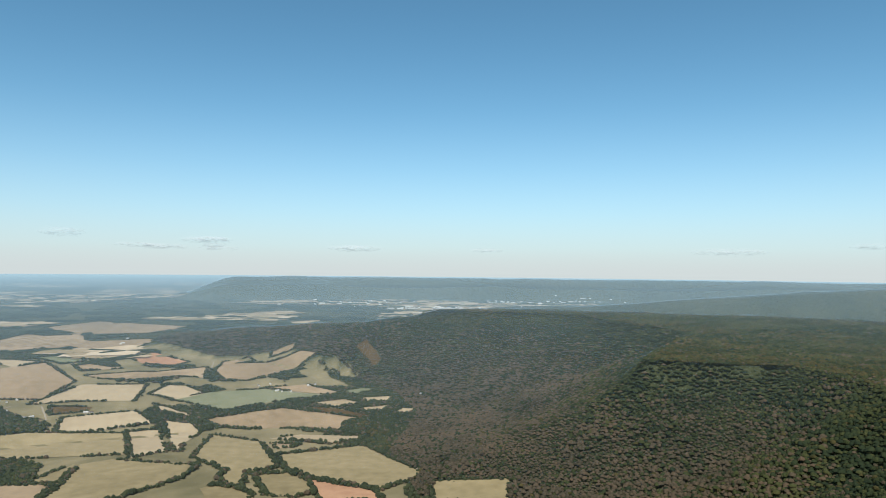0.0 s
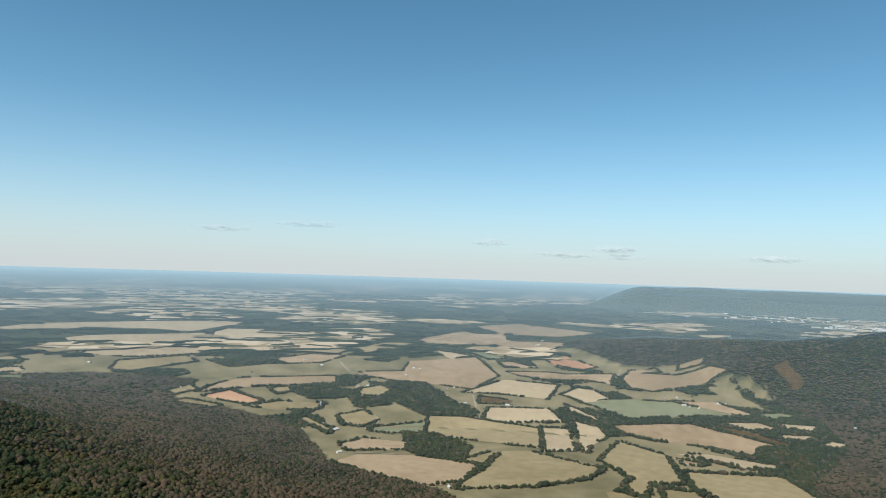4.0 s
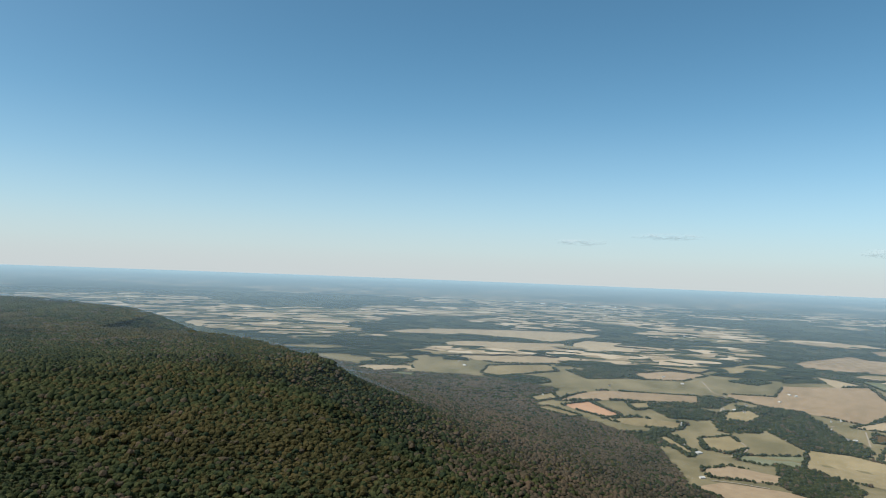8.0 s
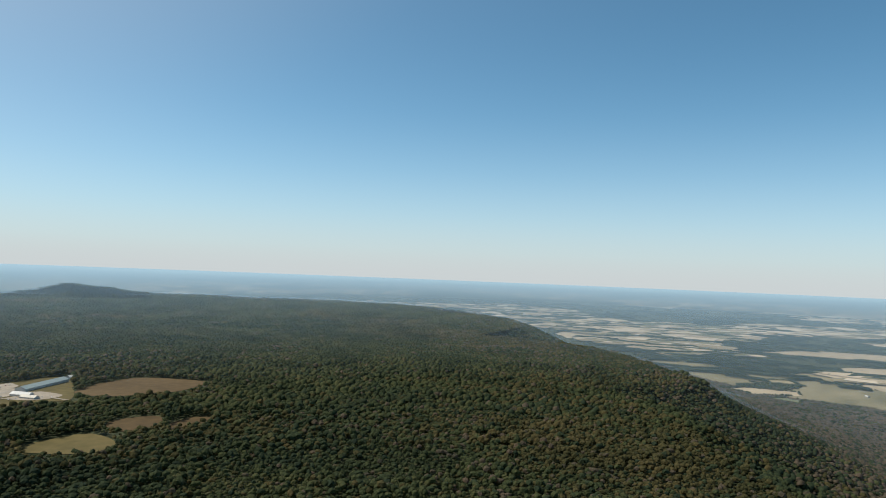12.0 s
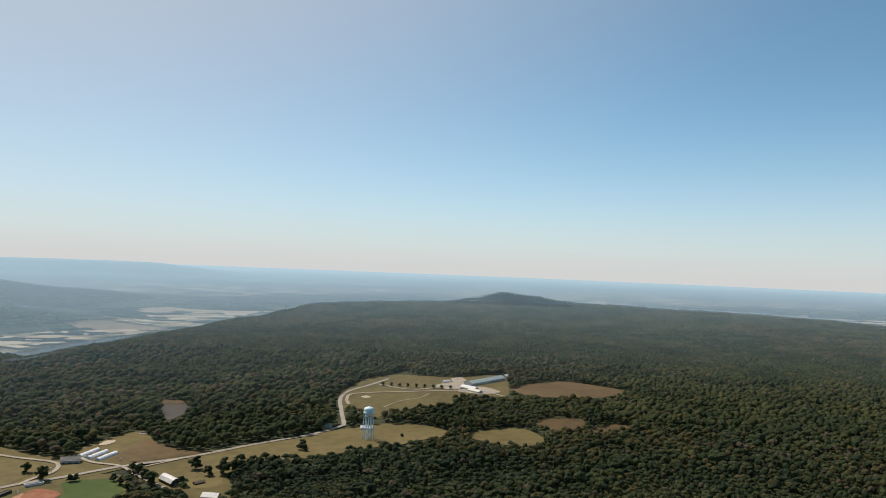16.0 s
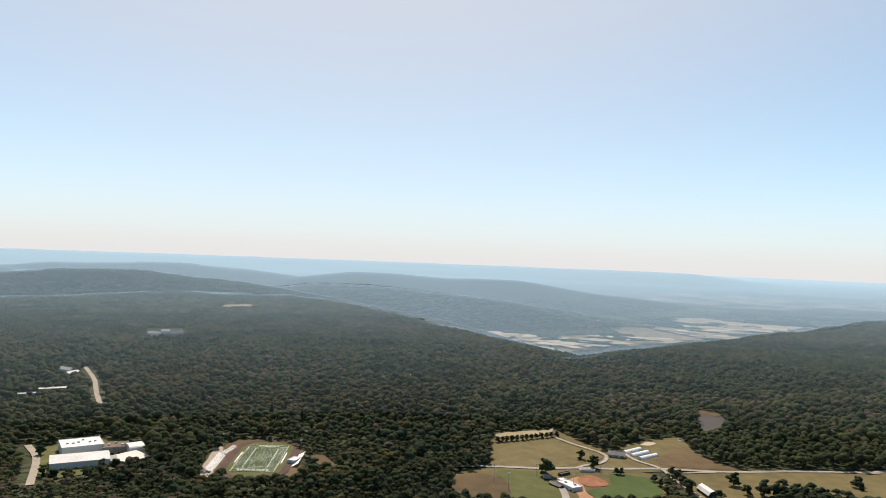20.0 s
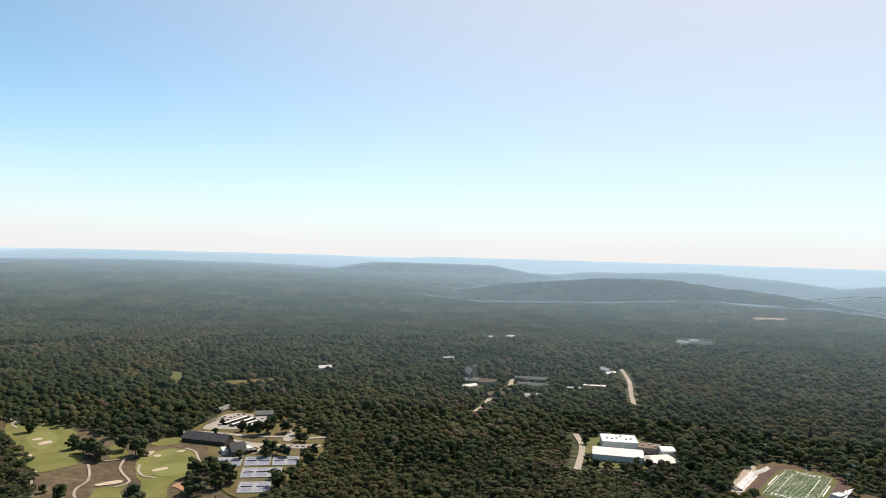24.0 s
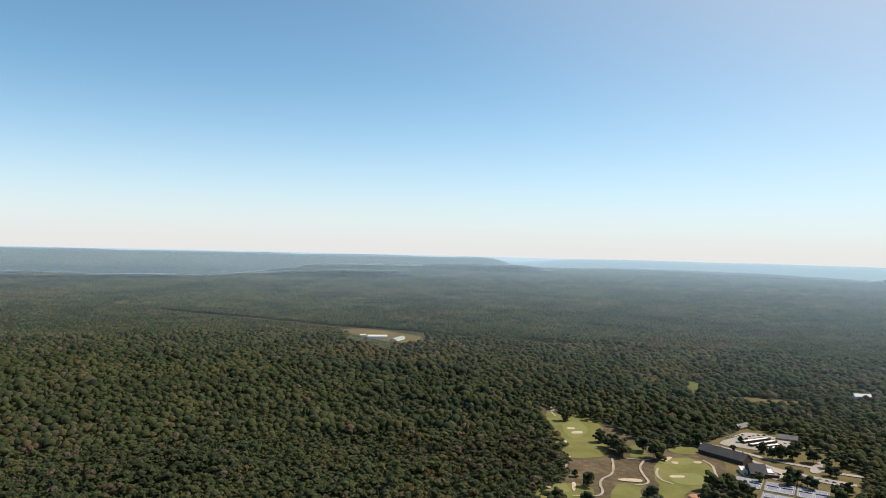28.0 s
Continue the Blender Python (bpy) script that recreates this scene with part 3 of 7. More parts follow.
BROWN1_LAND = ((-1305, -658), (-1445, -664), (-1552, -622), (-1516, -446), (-1369, -482), (-1303, -564))
CLEARINGS.append(BROWN1_LAND)
BROWN2_LAND = ((-1070, -487), (-1123, -485), (-1169, -438), (-1096, -403), (-1033, -432))
CLEARINGS.append(BROWN2_LAND)
BROWN3_LAND = ((-1098, -397), (-1165, -383), (-1167, -342), (-1123, -338), (-1068, -383))
CLEARINGS.append(BROWN3_LAND)
CAMPFIELDS_LAND = ((-257, -786), (-316, -807), (-337, -873), (-375, -965), (-477, -970), (-479, -903), (-496, -838), (-548, -878), (-635, -901), (-631, -866), (-605, -811), (-608, -757), (-636, -735), (-624, -716), (-529, -750), (-507, -744), (-367, -773), (-308, -669), (-234, -712))
CLEARINGS.append(CAMPFIELDS_LAND)
BARNYARD_LAND = ((-527, -750), (-631, -712), (-592, -646), (-571, -642), (-531, -579), (-486, -563), (-466, -575), (-515, -638), (-490, -648), (-497, -686))
CLEARINGS.append(BARNYARD_LAND)
OUTFIELD_LAND = ((-385, -811), (-510, -742), (-468, -670), (-435, -657), (-376, -653), (-309, -672))
CLEARINGS.append(OUTFIELD_LAND)
POND_LAND = ((-792, -1056), (-819, -1038), (-796, -989), (-744, -934), (-696, -916), (-737, -985))
CLEARINGS.append(POND_LAND)
HALL_LAND = ((218, -975), (158, -1014), (94, -968), (82, -890), (131, -850), (186, -835))
CLEARINGS.append(HALL_LAND)
FOOTBALL_LAND = ((23, -819), (18, -907), (-23, -983), (-79, -951), (-104, -901), (-81, -801), (-35, -795))
CLEARINGS.append(FOOTBALL_LAND)
FBSIDE_LAND = ((-101, -881), (-120, -891), (-131, -848), (-128, -821), (-113, -832))
CLEARINGS.append(FBSIDE_LAND)
CLUB_LAND = ((689, -712), (712, -804), (730, -851), (661, -874), (604, -840), (521, -803), (477, -736), (463, -663), (441, -592), (459, -551), (510, -584), (503, -546), (606, -646))
CLEARINGS.append(CLUB_LAND)
GOLF_LAND = ((961, -638), (919, -645), (871, -654), (816, -670), (741, -651), (672, -698), (606, -681), (543, -597), (440, -539), (607, -405), (630, -465), (715, -526), (803, -575))
CLEARINGS.append(GOLF_LAND)
GREEN1_LAND = ((1043, -1046), (1009, -1060), (937, -966), (954, -965))
CLEARINGS.append(GREEN1_LAND)
STRIP1_LAND = ((912, -1005), (820, -1114), (792, -1085), (855, -1004))
CLEARINGS.append(STRIP1_LAND)
AIRFIELD_LAND = ((2040, -644), (2064, -733), (1813, -832), (1713, -795), (1695, -695), (1846, -656))
CLEARINGS.append(AIRFIELD_LAND)
CLEARINGS.append(((1900, -640), (1695, -700), (1610, -640), (1790, -595)))      # kept free of trees so the hangars show from the camera
CAMPUSA_LAND = ((551, -1323), (569, -1407), (539, -1407), (463, -1299), (434, -1219), (485, -1175))
CAMPUSB_LAND = ((453, -1376), (380, -1400), (337, -1240), (396, -1221))
CAMPUSC_LAND = ((451, -1193), (413, -1273), (347, -1218), (337, -1168), (429, -1138))
CAMPUSD_LAND = ((339, -1393), (266, -1417), (246, -1310), (305, -1280))
FARHOUSES_LAND = ((234, -2308), (127, -2316), (118, -2165), (219, -2161))
CLEARINGS.append(FARHOUSES_LAND)
FARSTRIP_LAND = ((32, -3303), (-110, -3335), (-106, -3204), (30, -3175))
CLEARINGS.append(FARSTRIP_LAND)

CAMPUS_ROAD = ((267, -1573), (230, -1437), (207, -1318), (185, -1210))
LANES.append((CAMPUS_ROAD, 13))
HALL_ROAD = ((228, -980), (205, -917), (187, -818))
LANES.append((HALL_ROAD, 13))
VILLAGE_ROAD = ((437, -1327), (409, -1214), (415, -1155), (401, -1064), (402, -1007))
LANES.append((VILLAGE_ROAD, 8))
RUNWAY = ((2977, -36), (2480, -432), (2109, -675), (1858, -867), (1588, -1130))
LANES.append((RUNWAY, 27))
TOWER_ROAD = ((-505, -748), (-539, -744), (-662, -731), (-792, -695), (-849, -701), (-976, -815), (-1038, -860), (-1132, -901), (-1210, -921), (-1325, -945), (-1403, -957))
LANES.append((TOWER_ROAD, 9))
LAKE_ROAD = ((457, -972), (438, -973), (407, -984))
LANES.append((LAKE_ROAD, 7))
# Stands of the college buildings: place, turn, length and depth; trees keep just clear of them
for bx, by, turn, w, d in ((462, -1256, -2.68, 34, 16), (497, -1262, -2.68, 27, 14), (480, -1208, -1.99, 34, 12), (377, -1270, -2.96, 56, 12), (399, -1331, -2.85, 63, 10), (410, -1160, -2.40, 34, 14), (352, -1178, -2.66, 33, 12), (274, -1322, -2.93, 42, 16), (305, -1290, -2.87, 26, 14), (277, -1484, -2.16, 29, 12), (513, -1300, 2.20, 40, 30)):
    ux, uy = math.cos(turn) * (w - d) / 2, math.sin(turn) * (w - d) / 2
    LANES.append((((bx - ux, by - uy), (bx + ux, by + uy)), d / 2 + 5))


# ------------------------------------------------------------------ trees
def crown_shape(seed, subdivisions, cut, rough, tall=1.0):
    """A knobbly crown of radius 1 on a flat underside: corners and triangles."""
    bm = bmesh.new()
    bmesh.ops.create_icosphere(bm, subdivisions=subdivisions, radius=1)
    rs = np.random.RandomState(seed)
    bmesh.ops.delete(bm, geom=[f for f in bm.faces if f.calc_center_median().z < cut], context="FACES")
    bm.verts.index_update()
    v = np.array([q.co[:] for q in bm.verts])
    f = np.array([[q.index for q in t.verts] for t in bm.faces])
    bm.free()
    lobes = rs.randn(5, 3)
    lobes /= np.linalg.norm(lobes, axis=1)[:, None]
    lump = np.max(np.exp(-4 * (1 - v @ lobes.T)), axis=1)
    v = v * (1 - rough * 0.8 + rough * lump + rough * 0.9 * (rs.rand(len(v)) - 0.5))[:, None]
    v[:, 2] *= tall
    return v, f


def dome_shape(seed, sides, rings, rough, peak=0.16):
    """A cheap rounded crown of radius 1 with swelling lobes: rings of (radius, height) under a top."""
    rs = np.random.RandomState(seed)
    v, f = [], []
    a0 = rs.rand() * 6
    swell = 1 + rough * (rs.rand(sides) - 0.5)
    for k, (r, z) in enumerate(rings):
        for i in range(sides):
            a = a0 + 2 * math.pi * (i + 0.5 * (k % 2)) / sides
            q = r * swell[i] * (1 + rough * (rs.rand() - 0.5))
            v.append((q * math.cos(a), q * math.sin(a), z + 0.5 * rough * (rs.rand() - 0.5)))
    v.append((0.3 * (rs.rand() - 0.5), 0.3 * (rs.rand() - 0.5), rings[-1][1] + peak + 0.1 * rs.rand()))
    for k in range(len(rings) - 1):
        for i in range(sides):
            a, b, c, d = k * sides + i, k * sides + (i + 1) % sides, (k + 1) * sides + i, (k + 1) * sides + (i + 1) % sides
            f += [(a, b, c), (b, d, c)] if k % 2 == 0 else [(a, d, c), (a, b, d)]
    top = (len(rings) - 1) * sides
    f += [(top + i, top + (i + 1) % sides, len(v) - 1) for i in range(sides)]
    return np.array(v), np.array(f)


def cone_shape(seed, sides=6):
    """A narrow conifer of radius 1 and height 1 with two ragged tiers."""
    rs = np.random.RandomState(seed)
    v, f = [], []
    for k, (z0, z1, w) in enumerate(((-0.5, 0.45, 1.0), (0.1, 1.2, 0.68))):
        base = len(v)
        for i in range(sides):
            a = 2 * math.pi * i / sides + k
            q = w * (0.75 + 0.5 * rs.rand())
            v.append((q * math.cos(a), q * math.sin(a), z0 + 0.15 * rs.rand()))
        v.append((0, 0, z1))
        f += [(base + i, base + (i + 1) % sides, base + sides) for i in range(sides)]
    return np.array(v), np.array(f)


FINE = [crown_shape(s, 2, -0.3, 0.36, 0.95) for s in range(8)]
PLAIN = [dome_shape(60 + s, 5, ((1.0, -0.35), (0.82, 0.30)), 0.42, 0.36) for s in range(8)]
TINY = [dome_shape(100 + s, 5, ((1.0, -0.35),), 0.5, 0.9) for s in range(6)]


def cluster(seed, sides_in, sides_out):
    """A billowing crown: a high middle clump with lower clumps leaning out round it."""
    rs = np.random.RandomState(seed)
    V, F, n = [], [], 0
    turn = rs.rand() * 6
    for k in range(4):
        v, f = (sides_in if k == 0 else sides_out)[rs.randint(6)]
        a = turn + k * 2.09 + rs.uniform(-0.35, 0.35)
        w = 0.72 + 0.12 * rs.rand() if k == 0 else 0.46 + 0.2 * rs.rand()
        d = 0.12 if k == 0 else 0.6 + 0.12 * rs.rand()
        v = v * np.array((w, w, w * 0.95)) + np.array((d * math.cos(a), d * math.sin(a), (0.28 if k == 0 else -0.15 + 0.5 * rs.rand())))
        V.append(v)
        F.append(f + n)
        n += len(v)
    return np.concatenate(V), np.concatenate(F)


TUFTS = [cluster(140 + s, PLAIN, TINY) for s in range(12)]
CONES = [cone_shape(40 + s) for s in range(4)]


def grow(name, x, y, size, shapes, kinds, mats, label, category="trees", tall=1.0, lift=1.0, seed=1, smooth=False, stand=None):
    """Many crowns in one mesh: places in true metres, crown radius, a shape and a material for each."""
    rs = np.random.RandomState(seed)
    z = height(x, y)
    pick = rs.randint(0, len(shapes), len(x))
    turn = rs.rand(len(x)) * 2 * np.pi
    V, F, I, base = [], [], [], 0
    for s, (v, f) in enumerate(shapes):
        k = np.nonzero(pick == s)[0]
        if not len(k):
            continue
        c, n = np.cos(turn[k])[:, None], np.sin(turn[k])[:, None]
        sq = (0.85 + 0.3 * rs.rand(len(k)))[:, None]
        w = size[k][:, None]
        px = x[k][:, None] + w * (v[:, 0] * c - v[:, 1] * n) * sq
        py = y[k][:, None] + w * (v[:, 0] * n + v[:, 1] * c) / sq
        pz = z[k][:, None] + w * (v[:, 2] * tall + lift) * ((0.8 + 0.4 * rs.rand(len(k))) * (1 if stand is None else stand[k]))[:, None]
        r = np.hypot(x[k], y[k])
        sc = shrink(r)[:, None]
        V.append(np.stack([px * sc, py * sc, EYE + (pz - EYE) * sc], -1).reshape(-1, 3))
        F.append((f[None] + (base + np.arange(len(k)) * len(v))[:, None, None]).reshape(-1, f.shape[1]))
        I.append(np.repeat(kinds[k], len(f)))
        base += len(k) * len(v)
    ob = mesh_object(name, np.concatenate(V), np.concatenate(F), mats, np.concatenate(I), smooth=smooth)
    return tagged(ob, label, category, kind="stuff")


def lattice(spacing, r0, r1, a0, a1, seed):
    """Jittered places in a ring between two azimuths."""
    rs = np.random.RandomState(seed)
    n = int(r1 / spacing) + 1
    i, j = np.meshgrid(np.arange(-n, n + 1), np.arange(-int(n / 0.87), int(n / 0.87) + 1), indexing="ij")
    x = (i + 0.5 * (j % 2)) * spacing + (rs.rand(*i.shape) - 0.5) * spacing * 0.75
    y = j * spacing * 0.87 + (rs.rand(*i.shape) - 0.5) * spacing * 0.75
    r, az = np.hypot(x, y), np.degrees(np.arctan2(-x, y))
    mid, half = (a0 + a1) / 2, (a1 - a0) / 2
    k = (r > r0) & (r <= r1) & (np.abs((az - mid + 180) % 360 - 180) <= half)
    return x[k], y[k]


def woodland(x, y):
    """Where trees stand: the plateau and its slopes but for the clearings, and woods in the valley."""
    k = inside(TOE, x, y) | inside_any(WOODS, x, y)
    k &= ~inside_any(CLEARINGS, x, y)
    # on the plateau, trees also stay off the camera's side of clearings and lanes, so these show
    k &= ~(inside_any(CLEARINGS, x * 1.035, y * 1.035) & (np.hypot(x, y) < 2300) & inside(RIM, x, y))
    for line, half in LANES:
        k &= border(line, x, y, closed=False) > half
        k &= border(line, x * 1.02, y * 1.02, closed=False) > half
    return k


def species(x, y, rs):
    """0 green, 1 autumn, 2 pine, 3 yellowing: brown on the lower slopes, dark evergreens in the hollows and, also
    standing in for shade, below the rim, yellow along it.
    """
    z = height(x, y)
    wood, top = inside(TOE, x, y), inside(RIM, x, y)
    low = np.clip((-z - 60) / 160, 0, 1) * wood
    a = 0.03 + 0.70 * low + 0.22 * np.clip(value_noise(x, y, 260) - 0.2, 0, 1)
    # extra dark pines under the rim, partly for the shade on its slopes
    high = np.clip(1 - np.abs(z + 75) / 70, 0, 1) * wood
    p = 0.10 + 0.75 * np.clip(value_noise(x + 900, y - 400, 330) + 0.4 * value_noise(x, y, 110) - 0.15, 0, 1) + 0.6 * high
    edge = np.clip(1 - border(RIM, x, y) / 330, 0, 1) * top
    g = 0.10 + 0.55 * edge + 0.8 * np.clip(value_noise(x - 300, y + 700, 420) + 0.5 * value_noise(x, y, 130) - 0.1, 0, 1)
    u, v = rs.rand(len(x)), rs.rand(len(x))
    return np.where(u < a, 1, np.where(u < a + p, 2, np.where(v < g, 3, 0)))


LEAVES = [GREEN, AUTUMN, PINE, YELLOWING]


def forest():
    rs = np.random.RandomState(3)
    bands = ((6.5, 640, 920, 124, 284, TUFTS, 4.4, 2.1, 0.85, "broad-leaved autumn forest on the plateau round the college"),
             (7.0, 920, 1250, 124, 284, PLAIN, 4.7, 2.1, 0.85, "broad-leaved autumn forest on the plateau beyond the meadows"),
             (8.2, 1250, 2000, 124, 284, PLAIN, 5.9, 1.3, 0.85, "autumn forest on the plateau with brown and dark patches"),
             (5.0, 640, 920, -36, 124, PLAIN, 3.4, 2.7, 0.9, "close autumn forest on the rim of the plateau"),
             (5.6, 920, 1250, -36, 124, PLAIN, 3.8, 2.5, 0.9, "close autumn forest below the rim of the plateau"),
             (6.8, 1250, 2000, -36, 124, PLAIN, 4.8, 1.6, 0.8, "brown and dark green forest on the mountainside"),
             (10.6, 2000, 2800, -36, 284, TINY, 7.4, 1.0, 0.6, "autumn forest further off on the mountainside"),
             (20.0, 2800, 5200, -36, 284, TINY, 12.5, 0.3, 0.45, "hazy distant forest on the mountain ridges"))
    for n, (sp, r0, r1, a0, a1, shapes, w, lift, tall, label) in enumerate(bands):
        x, y = lattice(sp, r0, r1, a0, a1, 10 + n)
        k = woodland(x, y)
        x, y = x[k], y[k]
        kind = species(x, y, rs)
        size = w * ((0.55 + 0.9 * rs.rand(len(x)) ** 1.8) if n < 6 else (0.75 + 0.4 * rs.rand(len(x)))) * (1 + 0.22 * value_noise(x, y, 60))
        stand = 1 + (0.18 * value_noise(x, y, 75) + 0.08 * value_noise(x, y, 28)) * (n < 7)
        cone = (kind == 2) & (rs.rand(len(x)) < (0.12, 0.08, 0, 0.1, 0.05, 0, 0, 0)[n])
        m = ~cone
        grow("forest", x[m], y[m], size[m], shapes, kind[m], LEAVES, label, "forest", lift=lift, tall=tall, seed=n, stand=stand[m], smooth=n in (1, 2, 5))
        if cone.any():
            grow("pine_trees", x[cone], y[cone], size[cone] * 0.62, CONES, kind[cone] * 0, [PINE], "dark evergreen trees among the broad-leaved forest", "pine trees", tall=1.9, lift=3.0, seed=9)
    for sp, r0, r1, a0, a1, w in ((26, 5200, 6100, -8, 26, 15.0), (58, 5200, 10800, 100, 284, 34.0)):
        x, y = lattice(sp, r0, r1, a0, a1, 33)
        k = (height(x, y) > -262) if a0 > 0 else woodland(x, y)
        grow("forest", x[k], y[k], w * (0.6 + 0.7 * rs.rand(k.sum())), TINY, species(x[k], y[k], rs), LEAVES, "hazy forest on the far spurs of the mountain", "forest", lift=0.03, tall=0.2, seed=8)
    x, y = lattice(17, 0, 640, -180, 180, 31)
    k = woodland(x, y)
    grow("forest", x[k], y[k], np.full(k.sum(), 10.0), PLAIN, np.zeros(k.sum(), int), [GREEN], "green forest right under the drone", "forest", lift=0.8)
    x, y = lattice(24, 640, 2600, 284, 324, 32)
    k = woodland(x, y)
    grow("forest", x[k], y[k], np.full(k.sum(), 14.0), PLAIN, np.zeros(k.sum(), int), [GREEN], "green forest on the plateau behind the drone", "forest", lift=0.7)


forest()



# ------------------------------------------------------------------ building blocks
def part(name, bm, mat, parent=None, label="", smooth=False):
    me = bpy.data.meshes.new(name)
    bmesh.ops.recalc_face_normals(bm, faces=bm.faces)
    bm.to_mesh(me)
    bm.free()
    for m in (mat if isinstance(mat, (list, tuple)) else (mat,)):
        me.materials.append(m)
    if smooth:
        me.polygons.foreach_set("use_smooth", np.full(len(me.polygons), True))
    ob = new(name, me)
    ob.parent = parent
    if label:
        ob["label"] = label
    return ob


def root(name, label, category, group=""):
    ob = new(name)
    ob.empty_display_size = 1
    return tagged(ob, label, category, group)


def spot(x, y, turn=0.0, sink=0.0):
    """Pose on the ground at a place of the plan, drawn to the scale of its distance."""
    k = float(shrink(math.hypot(x, y)))
    p = settle(np.array([x], float), np.array([y], float), height(np.array([x]), np.array([y])) - sink)[0]
    return Matrix.Translation(p) @ Matrix.Rotation(turn, 4, "Z") @ Matrix.Scale(k, 4)


def put(ob, m):
    ob.matrix_basis = m
    return ob


def box(bm, x0, x1, y0, y1, z0, z1):
    v = [bm.verts.new(p) for p in itertools.product((x0, x1), (y0, y1), (z0, z1))]
    for f in ((0, 1, 3, 2), (4, 6, 7, 5), (0, 4, 5, 1), (2, 3, 7, 6), (0, 2, 6, 4), (1, 5, 7, 3)):
        bm.faces.new([v[i] for i in f])
    return bm


def boxes(*specs):
    bm = bmesh.new()
    for s in specs:
        box(bm, *s)
    return bm


def tube(bm, a, b, r0, r1, sides=8, cap=True):
    a, b = Vector(a), Vector(b)
    q = (b - a).to_track_quat("Z", "Y")
    rings = []
    for c, r in ((a, r0), (b, r1)):
        rings.append([bm.verts.new(c + q @ Vector((r * math.cos(2 * math.pi * i / sides), r * math.sin(2 * math.pi * i / sides), 0))) for i in range(sides)])
    for i in range(sides):
        bm.faces.new((rings[0][i], rings[0][(i + 1) % sides], rings[1][(i + 1) % sides], rings[1][i]))
    if cap:
        bm.faces.new(rings[0][::-1])
        bm.faces.new(rings[1])
    return bm


def lathe(profile, sides=24):
    bm = bmesh.new()
    rings = [[bm.verts.new((r * math.cos(2 * math.pi * i / sides), r * math.sin(2 * math.pi * i / sides), z)) for i in range(sides)] for r, z in profile]
    for a, b in zip(rings, rings[1:]):
        for i in range(sides):
            bm.faces.new((a[i], a[(i + 1) % sides], b[(i + 1) % sides], b[i]))
    bm.faces.new(rings[0][::-1])
    bm.faces.new(rings[-1])
    return bm


def dense(corners, step, wobble=0.0, closed=True):
    """The outline with a point every few metres, a little uneven."""
    pts = []
    ring = list(corners) + ([corners[0]] if closed else [])
    for (x0, y0), (x1, y1) in zip(ring, ring[1:]):
        n = max(1, int(math.hypot(x1 - x0, y1 - y0) / step))
        pts += [(x0 + (x1 - x0) * i / n, y0 + (y1 - y0) * i / n) for i in range(n)]
    if not closed:
        pts.append(ring[-1])
    p = np.array(pts, float)
    if wobble:
        p[:, 0] += wobble * value_noise(p[:, 0], p[:, 1], step * 2.3)
        p[:, 1] += wobble * value_noise(p[:, 0] + 500, p[:, 1] - 300, step * 2.3)
    return p


def rounded(corners, times):
    """The outline with its corners cut, so that it bends softly."""
    q = np.array(corners, float)
    for _ in range(times):
        n = np.roll(q, -1, axis=0)
        q = np.stack([0.78 * q + 0.22 * n, 0.22 * q + 0.78 * n], 1).reshape(-1, 2)
    return tuple(map(tuple, q))


def patch(name, corners, mat, lift, label="", category="", group="", kind="", step=30.0, wobble=3.0, parent=None, soft=0):
    """A piece of land laid over the ground: triangulated outline with an inner grid, following the slopes."""
    corners = rounded(corners, soft)
    p = dense(corners, step, wobble)
    from_poly = tuple(map(tuple, p))
    lo, hi = p.min(0), p.max(0)
    g = max(step, max(hi - lo) / 14)
    gx_, gy_ = np.meshgrid(np.arange(lo[0] + g / 2, hi[0], g), np.arange(lo[1] + g / 2, hi[1], g))
    gx_, gy_ = gx_.ravel(), gy_.ravel()
    k = inside(from_poly, gx_, gy_) & (border(from_poly, gx_, gy_) > g * 0.35) if len(gx_) else np.zeros(0, bool)
    allp = np.concatenate([p, np.stack([gx_[k], gy_[k]], -1)])
    from mathutils.geometry import delaunay_2d_cdt
    n = len(p)
    v, _, f, *_ = delaunay_2d_cdt([Vector(q) for q in allp], [(i, (i + 1) % n) for i in range(n)], [], 1, 1e-3)
    v = np.array([q[:] for q in v])
    f = np.array([t for t in f if len(t) == 3])
    w = settle(v[:, 0], v[:, 1], height(v[:, 0], v[:, 1]) + lift)
    a, b, c = w[f[:, 0]], w[f[:, 1]], w[f[:, 2]]
    flip = np.cross(b - a, c - a)[:, 2] < 0
    f[flip] = f[flip][:, ::-1]
    ob = mesh_object(name, w, f, mat, parent=parent)
    return tagged(ob, label, category, group, kind)


